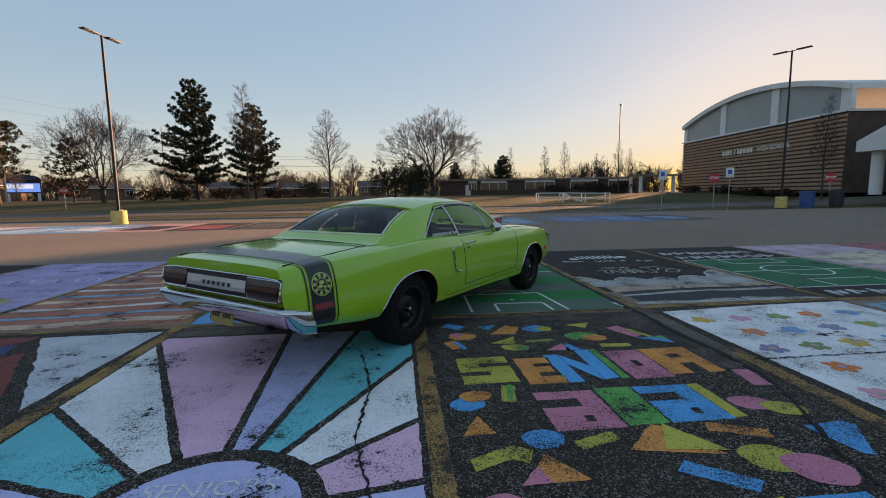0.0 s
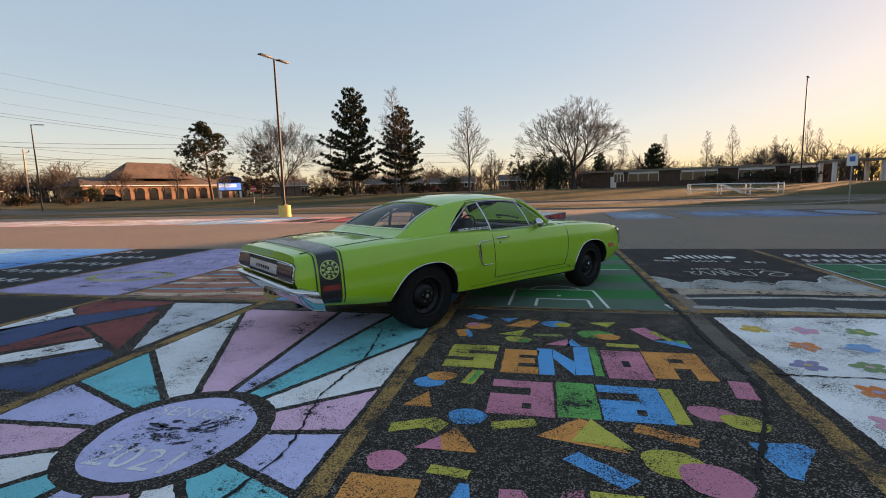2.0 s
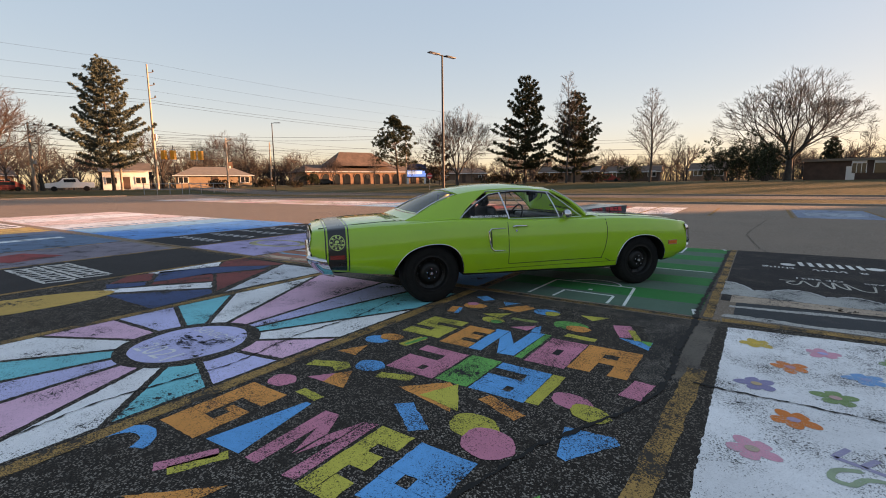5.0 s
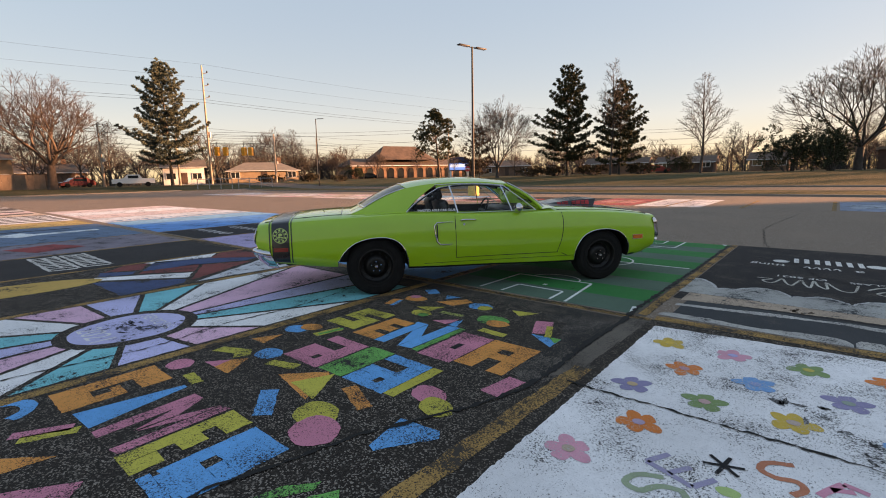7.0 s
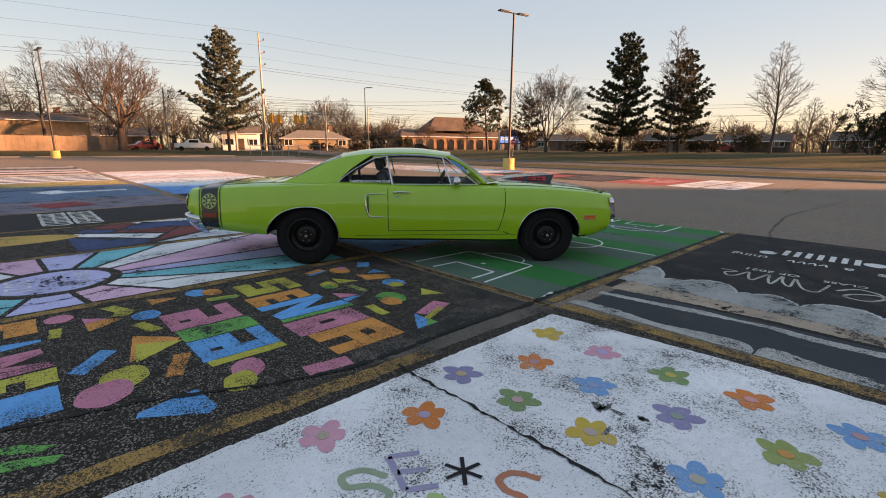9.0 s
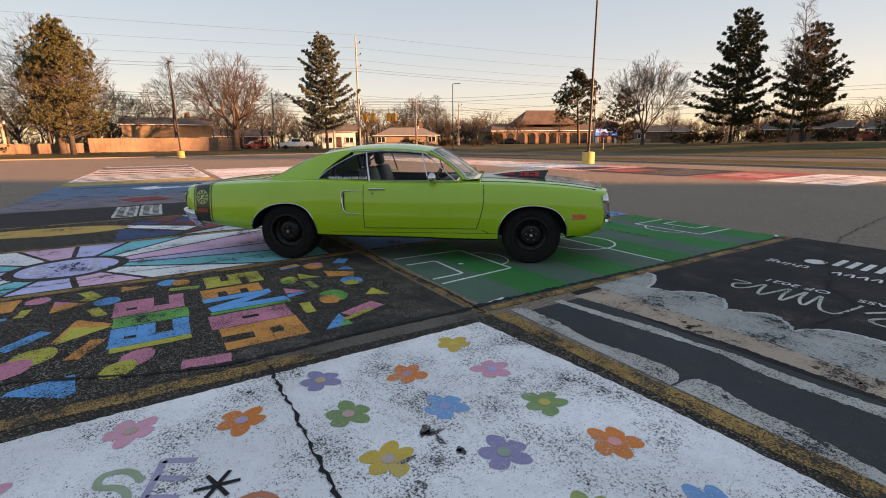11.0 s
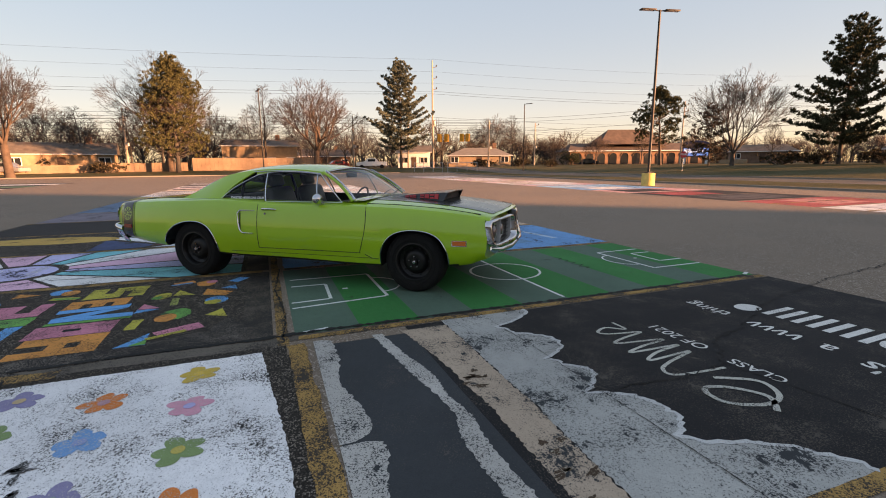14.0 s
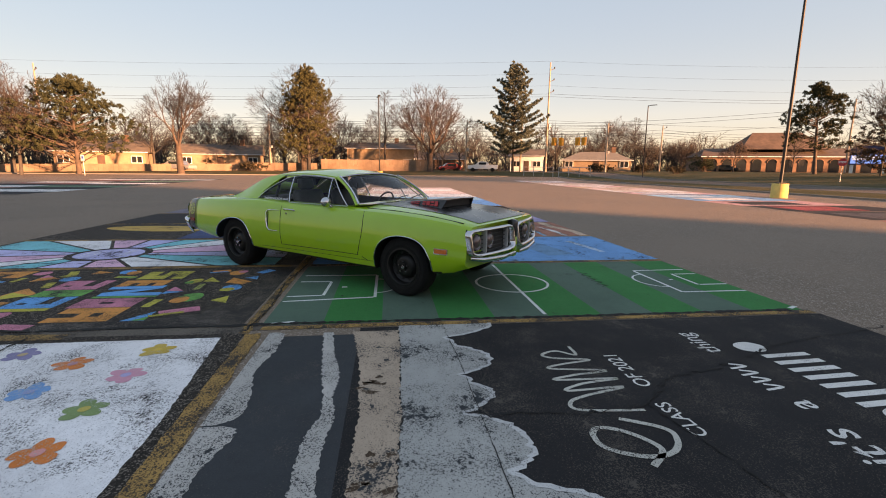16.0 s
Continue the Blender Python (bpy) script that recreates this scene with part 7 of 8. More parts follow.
again(slim, -80.5, 0.6, 2.0, (1.2, 1.2, 0.86))
again(vase, -61.0, -46.0, 1.0, (1.1, 1.1, 1.05))
again(fat, -74.0, -12.5, 2.6, (0.75, 0.75, 0.95))
again(mid, -86.7, -26.7, 0.4, (1.3, 1.3, 0.75))
again(mid, -88.4, -20.5, 1.9, (1.0, 1.0, 0.76))
again(vase, -103.0, 54.6, 0.7, (1.1, 1.1, 1.02))
again(mid, -98.0, 57.5, 0.9, (1.2, 1.2, 0.9))
again(big, -66.0, -55.0, 1.3, (0.9, 0.9, 0.95))
again(slim, -58.0, -43.0, 0.5, (1.1, 1.1, 0.8))
for i, (x, y, k) in enumerate(((-80, -38, 0.8), (-88, -8, 0.85), (-84, -15, 0.7), (-92, -33, 0.9), (-95, -2, 0.85), (-90, 9, 0.75), (-96, 20, 0.8), (-78, -52, 0.8))):
    again((mid, vase)[i % 2], x, y, i * 1.7, (k * 1.2, k * 1.2, k))
for i, (x, y, k) in enumerate(((-78, 79, 0.62), (-86, 73, 0.55), (-71, 85, 0.5), (-93, 66, 0.6), (-58, 92, 0.6), (-46, 88, 0.6))):
    again(vase if i % 2 else mid, x, y, i * 2.1, (k, k, k))
again(mid, -10.4, 73.0, 2.5, (0.6, 0.6, 0.52))
again(slim, 4.0, 80.0, 2.5, (0.6, 0.6, 0.55))
for i, (x, y, k) in enumerate(((13.5, 92, 0.62), (21.0, 92, 0.62), (28.0, 90, 0.62), (31.5, 88, 0.66), (36.5, 84, 0.5), (45.0, 92, 0.7), (34.0, 66, 0.45), (-1.5, 82, 0.6))):
    again(slim, x, y, i * 1.3, (k * 0.75, k * 0.75, k))
again(slim, 40.3, 38.2, 0.4, (0.5, 0.5, 0.66))
plant("pine_tree", pine(31, 11.8, 4.0, 0.30, 70, 0.5), (BARK_RED, PINE), -54.8, 60.6, "rounded pine tree with a bare lower trunk", "pine tree", "pines")
plant("pine_tree", pine(32, 11.6, 6.2, 0.24, 120, 0.35, 0.38, 0.32), (BARK_RED, PINE), -60.0, -37.7, "wide spreading pine with a sunlit reddish trunk", "pine tree", "pines")
plant("evergreen_tree", pine(33, 15.0, 4.0, 0.14, 190, 0.8, 0.25, 0.34), (BARK, NEEDLE_BROWN), -70.3, -11.0, "tall brownish green evergreen beside the fence", "evergreen tree")
dk = plant("evergreen_shrub", bush(41, 4.2, 6.3, 5200, 0.36), (BARK, NEEDLE), -3.6, 70.5, "large dark rounded evergreen on the lawn", "evergreen shrub", "dark evergreens")
again(dk, 0.6, 70.0, 1.2, (0.9, 0.9, 1.08))
again(dk, -17.0, 73.0, 0.5, (0.6, 0.6, 0.55))
again(dk, -86.0, 66.0, 0.5, (0.8, 0.8, 0.55))
hedge = plant("hedge", bush(42, 3.2, 1.7, 2400, 0.25), (BARK, island("dull_hedge", (0.055, 0.045, 0.028))), -37.0, 62.5, "low dull clipped hedge under the trees", "hedge", "hedges")
for x, y, s in ((-33, 63.5, 1.0), (-28, 66.5, 1.0), (-21, 67.5, 1.0), (26, 77, 1.1), (32, 75, 1.3), (36, 72.5, 1.3), (-78, 40, 1.0), (-76, 47, 1.0), (-73.5, 52, 0.8), (-84, -30, 1.3), (-71.0, -19.5, 0.9), (43.5, 52, 0.7), (43.8, 58, 0.7), (43.0, 64, 0.7), (42.6, 46, 0.7)):
    again(hedge, x, y, x, (s, s, s))

# far woods: one belt of many bare crowns round the horizon
def woods():
    rng = random.Random(77)
    s = Soup()
    for k in range(640):
        west = k % 2
        a = radians(rng.uniform(128, 234) if west else rng.uniform(52, 150))
        r = rng.uniform(100, 165) if west else rng.uniform(112, 175)
        if radians(117) < a < radians(152):
            r = rng.uniform(150, 190)
        x, y = r * math.cos(a), r * math.sin(a)
        h = rng.uniform(6.0, 12.0) if west else rng.uniform(5.0, 9.5)
        wide = h * rng.uniform(0.30, 0.46)
        z0 = ground_z(x, y) - 0.3
        foot = Vector((x, y, z0))
        s.tube(foot, foot + Vector((0, 0, h * 0.4)), 0.24, 0.15, 4)
        for j in range(9):
            b = foot + Vector((rng.uniform(-1, 1) * wide, rng.uniform(-1, 1) * wide, 0.1))
            s.tube(b, b + Vector((rng.gauss(0, 0.8), rng.gauss(0, 0.8), rng.uniform(1.2, 3.2))), 0.07, 0.04, 3)
            b = b + Vector((rng.gauss(0, 0.4), rng.gauss(0, 0.4), 0.6))
            s.tube(b, b + Vector((rng.gauss(0, 0.9), rng.gauss(0, 0.9), rng.uniform(0.8, 2.2))), 0.06, 0.04, 3)
        for j in range(8):
            b = foot + Vector((0, 0, h * rng.uniform(0.16, 0.45)))
            t = rng.uniform(0, math.tau)
            e = foot + Vector((wide * 0.75 * math.cos(t), wide * 0.75 * math.sin(t), h * rng.uniform(0.45, 0.88)))
            s.tube(b, e, 0.10, 0.05, 3)
            for m in range(5):
                p = b.lerp(e, rng.uniform(0.35, 1.0))
                q = p + ((e - b).normalized() + rand_dir(rng) * 0.9).normalized() * wide * rng.uniform(0.3, 0.6)
                s.tube(p, q, 0.055, 0.035, 3)
                for _ in range(3):
                    s.tube(p.lerp(q, rng.uniform(0.3, 1)), q + (Vector((0, 0, 0.4)) + rand_dir(rng)).normalized() * wide * rng.uniform(0.2, 0.4), 0.036, 0.022, 3)
    ob = part_mesh("far_woods", s.mesh("far_woods"), TWIG)
    tagged(ob, "distant belt of bare brown woods", "woods", kind="stuff")


woods()

# ---- lamps, poles, wires ----
def lamp_post(x, y, h, arms, label, base_h=0.75, turn=0.0, base=True):
    t = thing("street_lamp", Matrix.Translation((x, y, ground_z(x, y))) @ Matrix.Rotation(turn, 4, "Z"), label, "street lamp", "parking lot lamps")
    if base:
        own = bmesh.new()
        bmesh.ops.create_cone(own, cap_ends=True, segments=28, radius1=0.40, radius2=0.38, depth=base_h)
        bmesh.ops.translate(own, vec=(0, 0, base_h / 2), verts=own.verts)
        part("concrete_base", own, YELLOW_CONCRETE, t, "yellow painted concrete base", soft=40)
        part("base_plate", box_bm(-0.18, -0.18, base_h, 0.18, 0.18, base_h + 0.06, 0.01), DARK_METAL, t)
    own = tube_bm([(0, 0, base_h if base else 0), (0, 0, h * 0.5), (0, 0, h)], [0.085, 0.078, 0.062], 8)
    part("pole", own, DARK_METAL, t, soft=50)
    for s in arms:
        part("arm", tube_bm([(0, 0, h - 0.06), (s * 0.35, 0, h - 0.02)], 0.035, 8), DARK_METAL, t)
        own = box_bm(0.30, -0.16, h - 0.05, 1.22, 0.16, h + 0.03, 0.03)
        if s < 0:
            bmesh.ops.scale(own, vec=(-1, 1, 1), verts=own.verts)
        head = part("lamp_head", own, DARK_METAL, t, soft=40)
        own = box_bm(0.45, -0.11, h - 0.056, 1.12, 0.11, h - 0.050)
        if s < 0:
            bmesh.ops.scale(own, vec=(-1, 1, 1), verts=own.verts)
        part("diffuser", own, WHITE_PANEL, head)
    return t


lamp_post(-18.3, 21.9, 10.0, (-1, 1), "dark twin-arm lamp post on a yellow concrete base", turn=radians(78))
lamp_post(26.4, 27.6, 11.6, (-1, 1), "dark twin-arm lamp post on a yellow concrete base", turn=radians(-62), base_h=0.85)
lamp_post(-60.6, 38.4, 10.2, (1,), "dark single-arm lamp post by the road", base=False, turn=radians(40))
lamp_post(-58.2, 0.1, 10.2, (-1, 1), "dark lamp post on a yellow concrete base at the lot's edge", turn=radians(6))
lamp_post(30.3, 62.1, 13.2, (1,), "tall thin lamp post with a curled head", base=False, turn=radians(60))


def utility_pole(x, y, h, label, arms=3):
    t = thing("utility_pole", Matrix.Translation((x, y, ground_z(x, y) - 0.05)) @ Matrix.Rotation(radians(58), 4, "Z"), label, "utility pole", "utility poles")
    part("pole", tube_bm([(0, 0, 0), (0, 0, h / 2), (0.05, 0, h)], [0.20, 0.16, 0.11], 9), UTIL_WOOD, t, soft=50)
    for k in range(arms):
        z = h * (0.93 - 0.10 * k)
        own = bmesh.new()
        bar(own, (0, 0, z), (0.85, 0, z + 0.25), 0.09, 0.09)
        part("bracket", own, UTIL_WOOD, t)
        part("insulator", tube_bm([(0.80, 0, z + 0.25), (0.80, 0, z + 0.32), (0.80, 0, z + 0.55)], [0.10, 0.13, 0.06], 8), DARK_METAL, t, soft=50)
    part("transformer", tube_bm([(0.30, 0.1, h * 0.40), (0.30, 0.1, h * 0.45)], 0.22, 12), GALV, t, soft=40)
    return t


utility_pole(-79.2, 30.0, 19.2, "tall weathered wooden utility pole with insulators")
utility_pole(-84, -20.0, 9.8, "wooden utility pole behind the fence", 2)
utility_pole(-84, 16.0, 9.6, "wooden utility pole behind the parked truck", 2)
utility_pole(-72, 84.0, 13.0, "wooden utility pole beside the bare tree", 2)
utility_pole(-95, 62.0, 10.0, "wooden utility pole by the junction", 1)
utility_pole(-88, -60.0, 18.0, "tall wooden utility pole behind the fence")
utility_pole(-62, 120.0, 18.0, "tall wooden utility pole along the road")


def wire(pts, sag, r=0.022):
    own = bmesh.new()
    for a, b in zip(pts, pts[1:]):
        a, b = Vector(a), Vector(b)
        tube_bm([a.lerp(b, k / 16) - Vector((0, 0, sag * 4 * (k / 16) * (1 - k / 16))) for k in range(17)], r, 4, own)
    return tagged(part("overhead_wire", own, DARK_METAL), "thin overhead power line between poles", "overhead wire", "overhead wires")


for k, (z, o) in enumerate(((20.0, 0.7), (17.9, 0.7), (15.9, 0.7), (14.6, 0.0), (14.1, 0.3), (10.0, 0.0))):
    wire([(-90 + o, -95, z - 0.5), (-79.2 + o, 30.0, z), (-62 + o, 120, z - 0.6)], 1.0, 0.010 if k < 3 else 0.017)
for k, z in enumerate((10.0, 9.4, 8.9, 8.3, 7.4, 6.9, 6.4)):
    wire([(-88, -90, z), (-84, -20, z), (-84, 16, z + 0.1), (-86, 48, z + 0.2), (-95, 62, z + 0.1), (-100, 100, z)], 0.5, 0.026)
for k, z in enumerate((10.6, 10.0, 8.4)):
    wire([(-84, 16, z - 1), (-60, 66, z), (-20, 110, z)], 0.8, 0.02)
for k, z in enumerate((7.6, 6.6)):
    wire([(-60, 72, z), (-30, 88, z), (10, 100, z)], 0.5, 0.016)

# ---- fences and houses along the west side ----
def plank_fence(x0, y0, x1, y1, h, label, gap=0.02):
    d = Vector((x1 - x0, y1 - y0, 0))
    n = int(d.length / 0.6)
    t = thing("wooden_fence", Matrix.Translation((x0, y0, 0)) @ Matrix.Rotation(math.atan2(d.y, d.x), 4, "Z"), label, "fence", "wooden fences")
    step = d.length / n
    shared = bpy.data.meshes.new("plank")
    own = box_bm(gap / 2, -0.02, 0.0, step - gap / 2, 0.02, h, 0.006)
    own.to_mesh(shared)
    own.free()
    shared.materials.append(WOOD_FENCE)
    rng = random.Random(int(abs(y0)))
    for k in range(n):
        p = Vector((x0, y0, 0)) + d * (k + 0.5) / n
        ob = new("plank", shared)
        ob.parent = t
        ob.matrix_local = Matrix.Translation((k * step, rng.uniform(-0.01, 0.01), ground_z(p.x, p.y) - 0.05 + rng.uniform(-0.03, 0.03)))
    own = bmesh.new()
    for z in (0.35, h - 0.3):
        bar(own, (0, 0.05, z + ground_z(x0, y0)), (d.length, 0.05, z + ground_z(x1, y1)), 0.05, 0.09)
    part("rail", own, WOOD_FENCE, t)
    return t


plank_fence(-76.5, -10.0, -77.0, 8.0, 1.9, "tall weathered plank fence in warm evening light")
plank_fence(-73.0, -20.0, -75.5, -10.5, 1.25, "low weathered plank fence by the houses")
plank_fence(-63.0, -56.0, -72.8, -20.5, 1.05, "low weathered plank fence by the houses")


def window(parent, x, y, z, w, h, face):
    """A window in a wall whose face looks along face (unit x or y)."""
    fx, fy = face
    win = None
    if fx:
        win = part("window", box_bm(x - 0.03, y - w / 2, z, x + 0.03, y + w / 2, z + h), DARK_GLASS, parent)
        fr = bmesh.new()
        for a, b in (((x, y - w / 2, z), (x, y - w / 2, z + h)), ((x, y + w / 2, z), (x, y + w / 2, z + h)), ((x, y - w / 2, z), (x, y + w / 2, z)), ((x, y - w / 2, z + h), (x, y + w / 2, z + h)), ((x, y, z), (x, y, z + h))):
            bar(fr, a, b, 0.12, 0.09)
    else:
        win = part("window", box_bm(x - w / 2, y - 0.03, z, x + w / 2, y + 0.03, z + h), DARK_GLASS, parent)
        fr = bmesh.new()
        for a, b in (((x - w / 2, y, z), (x - w / 2, y, z + h)), ((x + w / 2, y, z), (x + w / 2, y, z + h)), ((x - w / 2, y, z), (x + w / 2, y, z)), ((x - w / 2, y, z + h), (x + w / 2, y, z + h)), ((x, y, z), (x, y, z + h))):
            bar(fr, a, b, 0.12, 0.09)
    part("window_frame", fr, WHITE_PANEL, win)
    return win


def house(x, y, w, d, h, roof_h, wall, label, turn=0.0, ridge_y=True, chimney=True, wins=3, hip=0.0, roof=None):
    """A house with its front along +x; w runs along y."""
    t = thing("house", Matrix.Translation((x, y, ground_z(x, y) - 0.05)) @ Matrix.Rotation(radians(turn), 4, "Z"), label, "house", "houses along the street")
    part("wall", box_bm(-d, -w / 2, 0, 0, w / 2, h), wall, t)
    e = 0.45
    own = bmesh.new()
    a = [own.verts.new(p) for p in ((e, -w / 2 - e, h - 0.1), (e, w / 2 + e, h - 0.1), (-d / 2, w / 2 + e - hip, h + roof_h), (-d / 2, -w / 2 - e + hip, h + roof_h), (-d - e, -w / 2 - e, h - 0.1), (-d - e, w / 2 + e, h - 0.1))]
    for f in ((0, 1, 2, 3), (4, 3, 2, 5), (0, 3, 4), (1, 5, 2), (0, 4, 5, 1)):
        own.faces.new([a[i] for i in f])
    part("roof", own, roof or SHINGLE, t)
    part("gutter", tube_bm([(e, -w / 2 - e, h - 0.1), (e, w / 2 + e, h - 0.1)], 0.07, 6), WHITE_PANEL, t)
    for k in range(wins):
        yy = lerp(-w / 2 + 1.2, w / 2 - 1.2, k / max(1, wins - 1))
        if k == 1:
            part("door", box_bm(-0.02, yy - 0.5, 0.15, 0.05, yy + 0.5, 2.15), BRICK_DARK, t)
        else:
            window(t, 0.04, yy, 1.0, 1.5, 1.1, (1, 0))
    if chimney:
        part("chimney", box_bm(-d / 2 - 0.4, w * 0.25 - 0.4, h, -d / 2 + 0.4, w * 0.25 + 0.4, h + roof_h + 0.9), BRICK_RED, t)
    return t


house(-85.8, -0.2, 12.5, 8, 4.2, 1.2, BRICK_TAN, "tan brick house with a low roof behind the fence", hip=0.2, wins=4)
house(-82, -28, 13, 8, 2.7, 1.8, BRICK_TAN, "low tan house behind bare trees", turn=10)
house(-76, -44, 12, 8, 2.8, 1.9, BRICK_TAN, "low tan house behind the pine", turn=18)
house(-82, 41.0, 12.5, 8, 2.4, 1.6, BRICK_TAN, "pale low house across the junction", turn=-25, hip=3.5, roof=CONCRETE)
house(-88, 29.0, 6.5, 7, 3.2, 1.4, WHITE_PANEL, "white gabled house across the junction", turn=-20, chimney=False)
house(-112, 14.0, 12, 8, 2.8, 1.8, BRICK_RED, "brick house across the street", turn=-5)
house(-66, 101.0, 12, 8, 2.6, 1.5, BRICK_RED, "orange brick house across the road", turn=-50, hip=2)
house(-34.0, 92.0, 12, 8, 2.2, 1.2, BRICK_ORANGE, "orange brick house behind the conifers", turn=-80, chimney=False, roof=ROOF_BROWN)
house(-22.0, 96.0, 10, 8, 2.0, 1.3, BRICK_DARK, "low dark brown house behind the conifers", turn=-85, chimney=False, roof=ROOF_BROWN)
house(-8.5, 99.0, 6, 8, 2.2, 1.4, BRICK_ORANGE, "orange brick house between bare trees", turn=-88, roof=ROOF_BROWN)


def big_brick():
    t = thing("brick_building", Matrix.Translation((-90, 89, 0.9)) @ Matrix.Rotation(radians(-20), 4, "Z"), "long brick building with arched openings under a tall brown hipped roof", "building")
    part("wall", box_bm(-14, -17, 0, 0, 17, 3.6), BRICK_ORANGE, t)
    for x0, x1, y0, y1, z0, z1, inset in ((-14.6, 0.6, -17.6, 17.6, 3.5, 5.6, 2.6), (-12.6, -1.4, -9.0, 9.0, 5.2, 9.2, 4.0)):
        own = bmesh.new()
        lo = [own.verts.new(p) for p in ((x1, y0, z0), (x1, y1, z0), (x0, y1, z0), (x0, y0, z0))]
        xm = (x0 + x1) / 2
        hi = [own.verts.new(p) for p in ((xm, y0 + inset, z1), (xm, y1 - inset, z1))]
        for f in ((lo[0], lo[1], hi[1], hi[0]), (lo[2], lo[3], hi[0], hi[1]), (lo[1], lo[2], hi[1]), (lo[3], lo[0], hi[0]), tuple(lo[::-1])):
            own.faces.new(f)
        part("roof", own, ROOF_BROWN, t)
    part("gutter", tube_bm([(0.6, -17.6, 3.5), (0.6, 17.6, 3.5)], 0.12, 6), WHITE_PANEL, t)
    for k in range(11):
        y = -15 + 3 * k
        own = bmesh.new()
        vs = [own.verts.new((0.06, y + p, z)) for p, z in [(-0.95, 0.2), (0.95, 0.2), (0.95, 2.2)] + [(0.95 * math.cos(q), 2.2 + 0.8 * math.sin(q)) for q in [math.pi * j / 8 for j in range(1, 8)]] + [(-0.95, 2.2)]]
        own.faces.new(vs)
        part("window", thicken(own, 0.05), DARK_GLASS, t)
        part("arch_frame", tube_bm([v for v in [(0.1, y + 0.98 * math.cos(q), 2.2 + 0.85 * math.sin(q)) for q in [math.pi * j / 10 for j in range(11)]]], 0.08, 6), BRICK_ORANGE, t)


big_brick()

# ---- school hall ----
def school():
    x0, y0, z0 = 46.2, 71.0, 0.95       # north-west corner
    hb = 8.4
    t = thing("school_hall", Matrix.Translation((x0, y0, z0)) @ Matrix.Rotation(radians(-4.6), 4, "Z"), "school sports hall of striped brown brick under a low arched roof", "school building")
    # frame of the thing: +y runs back to the north corner, -x faces the lot
    L = 31.6
    part("wall", box_bm(0.12, -L, 0, 34, 0, hb), BRICK_DARK, t)
    n = 17
    for k in range(n):
        z = 0.35 + k * (hb - 0.4) / n
        part("brick_band", box_bm(0.0, -L - 0.06, z, 0.12, 0.06, z + 0.30), BRICK_BAND, t)
    part("ledge", box_bm(-0.12, -L - 0.2, hb, 34, 0.2, hb + 0.22), WHITE_PANEL, t)

    def rise(u):
        return 2.7 + 2.5 * (1 - (2 * min(1, max(0, u)) - 1) ** 2) * 1.0

    for k, (a, b) in enumerate(((0.03, 0.315), (0.355, 0.645), (0.685, 0.97))):
        own = grid_bm(lambda u, v: Vector((0.35, -L * lerp(a, b, u), hb + 0.22 + v * (rise(lerp(a, b, u)) - 0.5))), 12, 2)
        part("translucent_panel", thicken(own, 0.1), GREY_PANEL, t)
    for u in (0.0, 0.315, 0.645, 0.97):
        own = box_bm(0.10, -L * (u + 0.04 if u else 0.03), hb + 0.22, 0.6, -L * u, hb + 0.22 + rise(u + 0.02) - 0.3)
        part("pilaster", own, WHITE_PANEL, t)
    own = bmesh.new()
    pts = [(-L * u, hb + 0.22 + rise(u)) for u in [k / 24 for k in range(25)]]
    rings = []
    for y, z in pts:
        rings.append([own.verts.new(p) for p in ((-0.35, y, z - 0.62), (-0.35, y, z), (34, y, z), (34, y, z - 0.62))])
    for a, b in zip(rings, rings[1:]):
        for i in range(4):
            own.faces.new((a[i], a[(i + 1) % 4], b[(i + 1) % 4], b[i]))
    own.faces.new(rings[0])
    own.faces.new(rings[-1])
    part("arched_roof", own, WHITE_PANEL, t, soft=20)
    # raised letters: plain bars for the name, then the words
    yy = 11.2
    for w in (0.42, 0.42, 0.42, 0.36, 0.0, 0.2, 0.0, 0.42, 0.44, 0.42, 0.14, 0.42, 0.42):
        if w:
            part("name_bar", box_bm(-0.10, -yy - w, 5.45, 0.02, -yy, 6.05), SILVER, t, "plain metal bar where a name stands")
        yy += w + 0.16 if w else 0.4
    text_part("lettering", "HIGH SCHOOL", 0.85, Matrix.Translation((-0.06, -yy - 3.6, 5.72)) @ Matrix.Rotation(radians(-90), 4, "Z") @ Matrix.Rotation(radians(90), 4, "X"), SILVER, t, "raised metal letters on the brick", bold=0.02)
    return t


school()


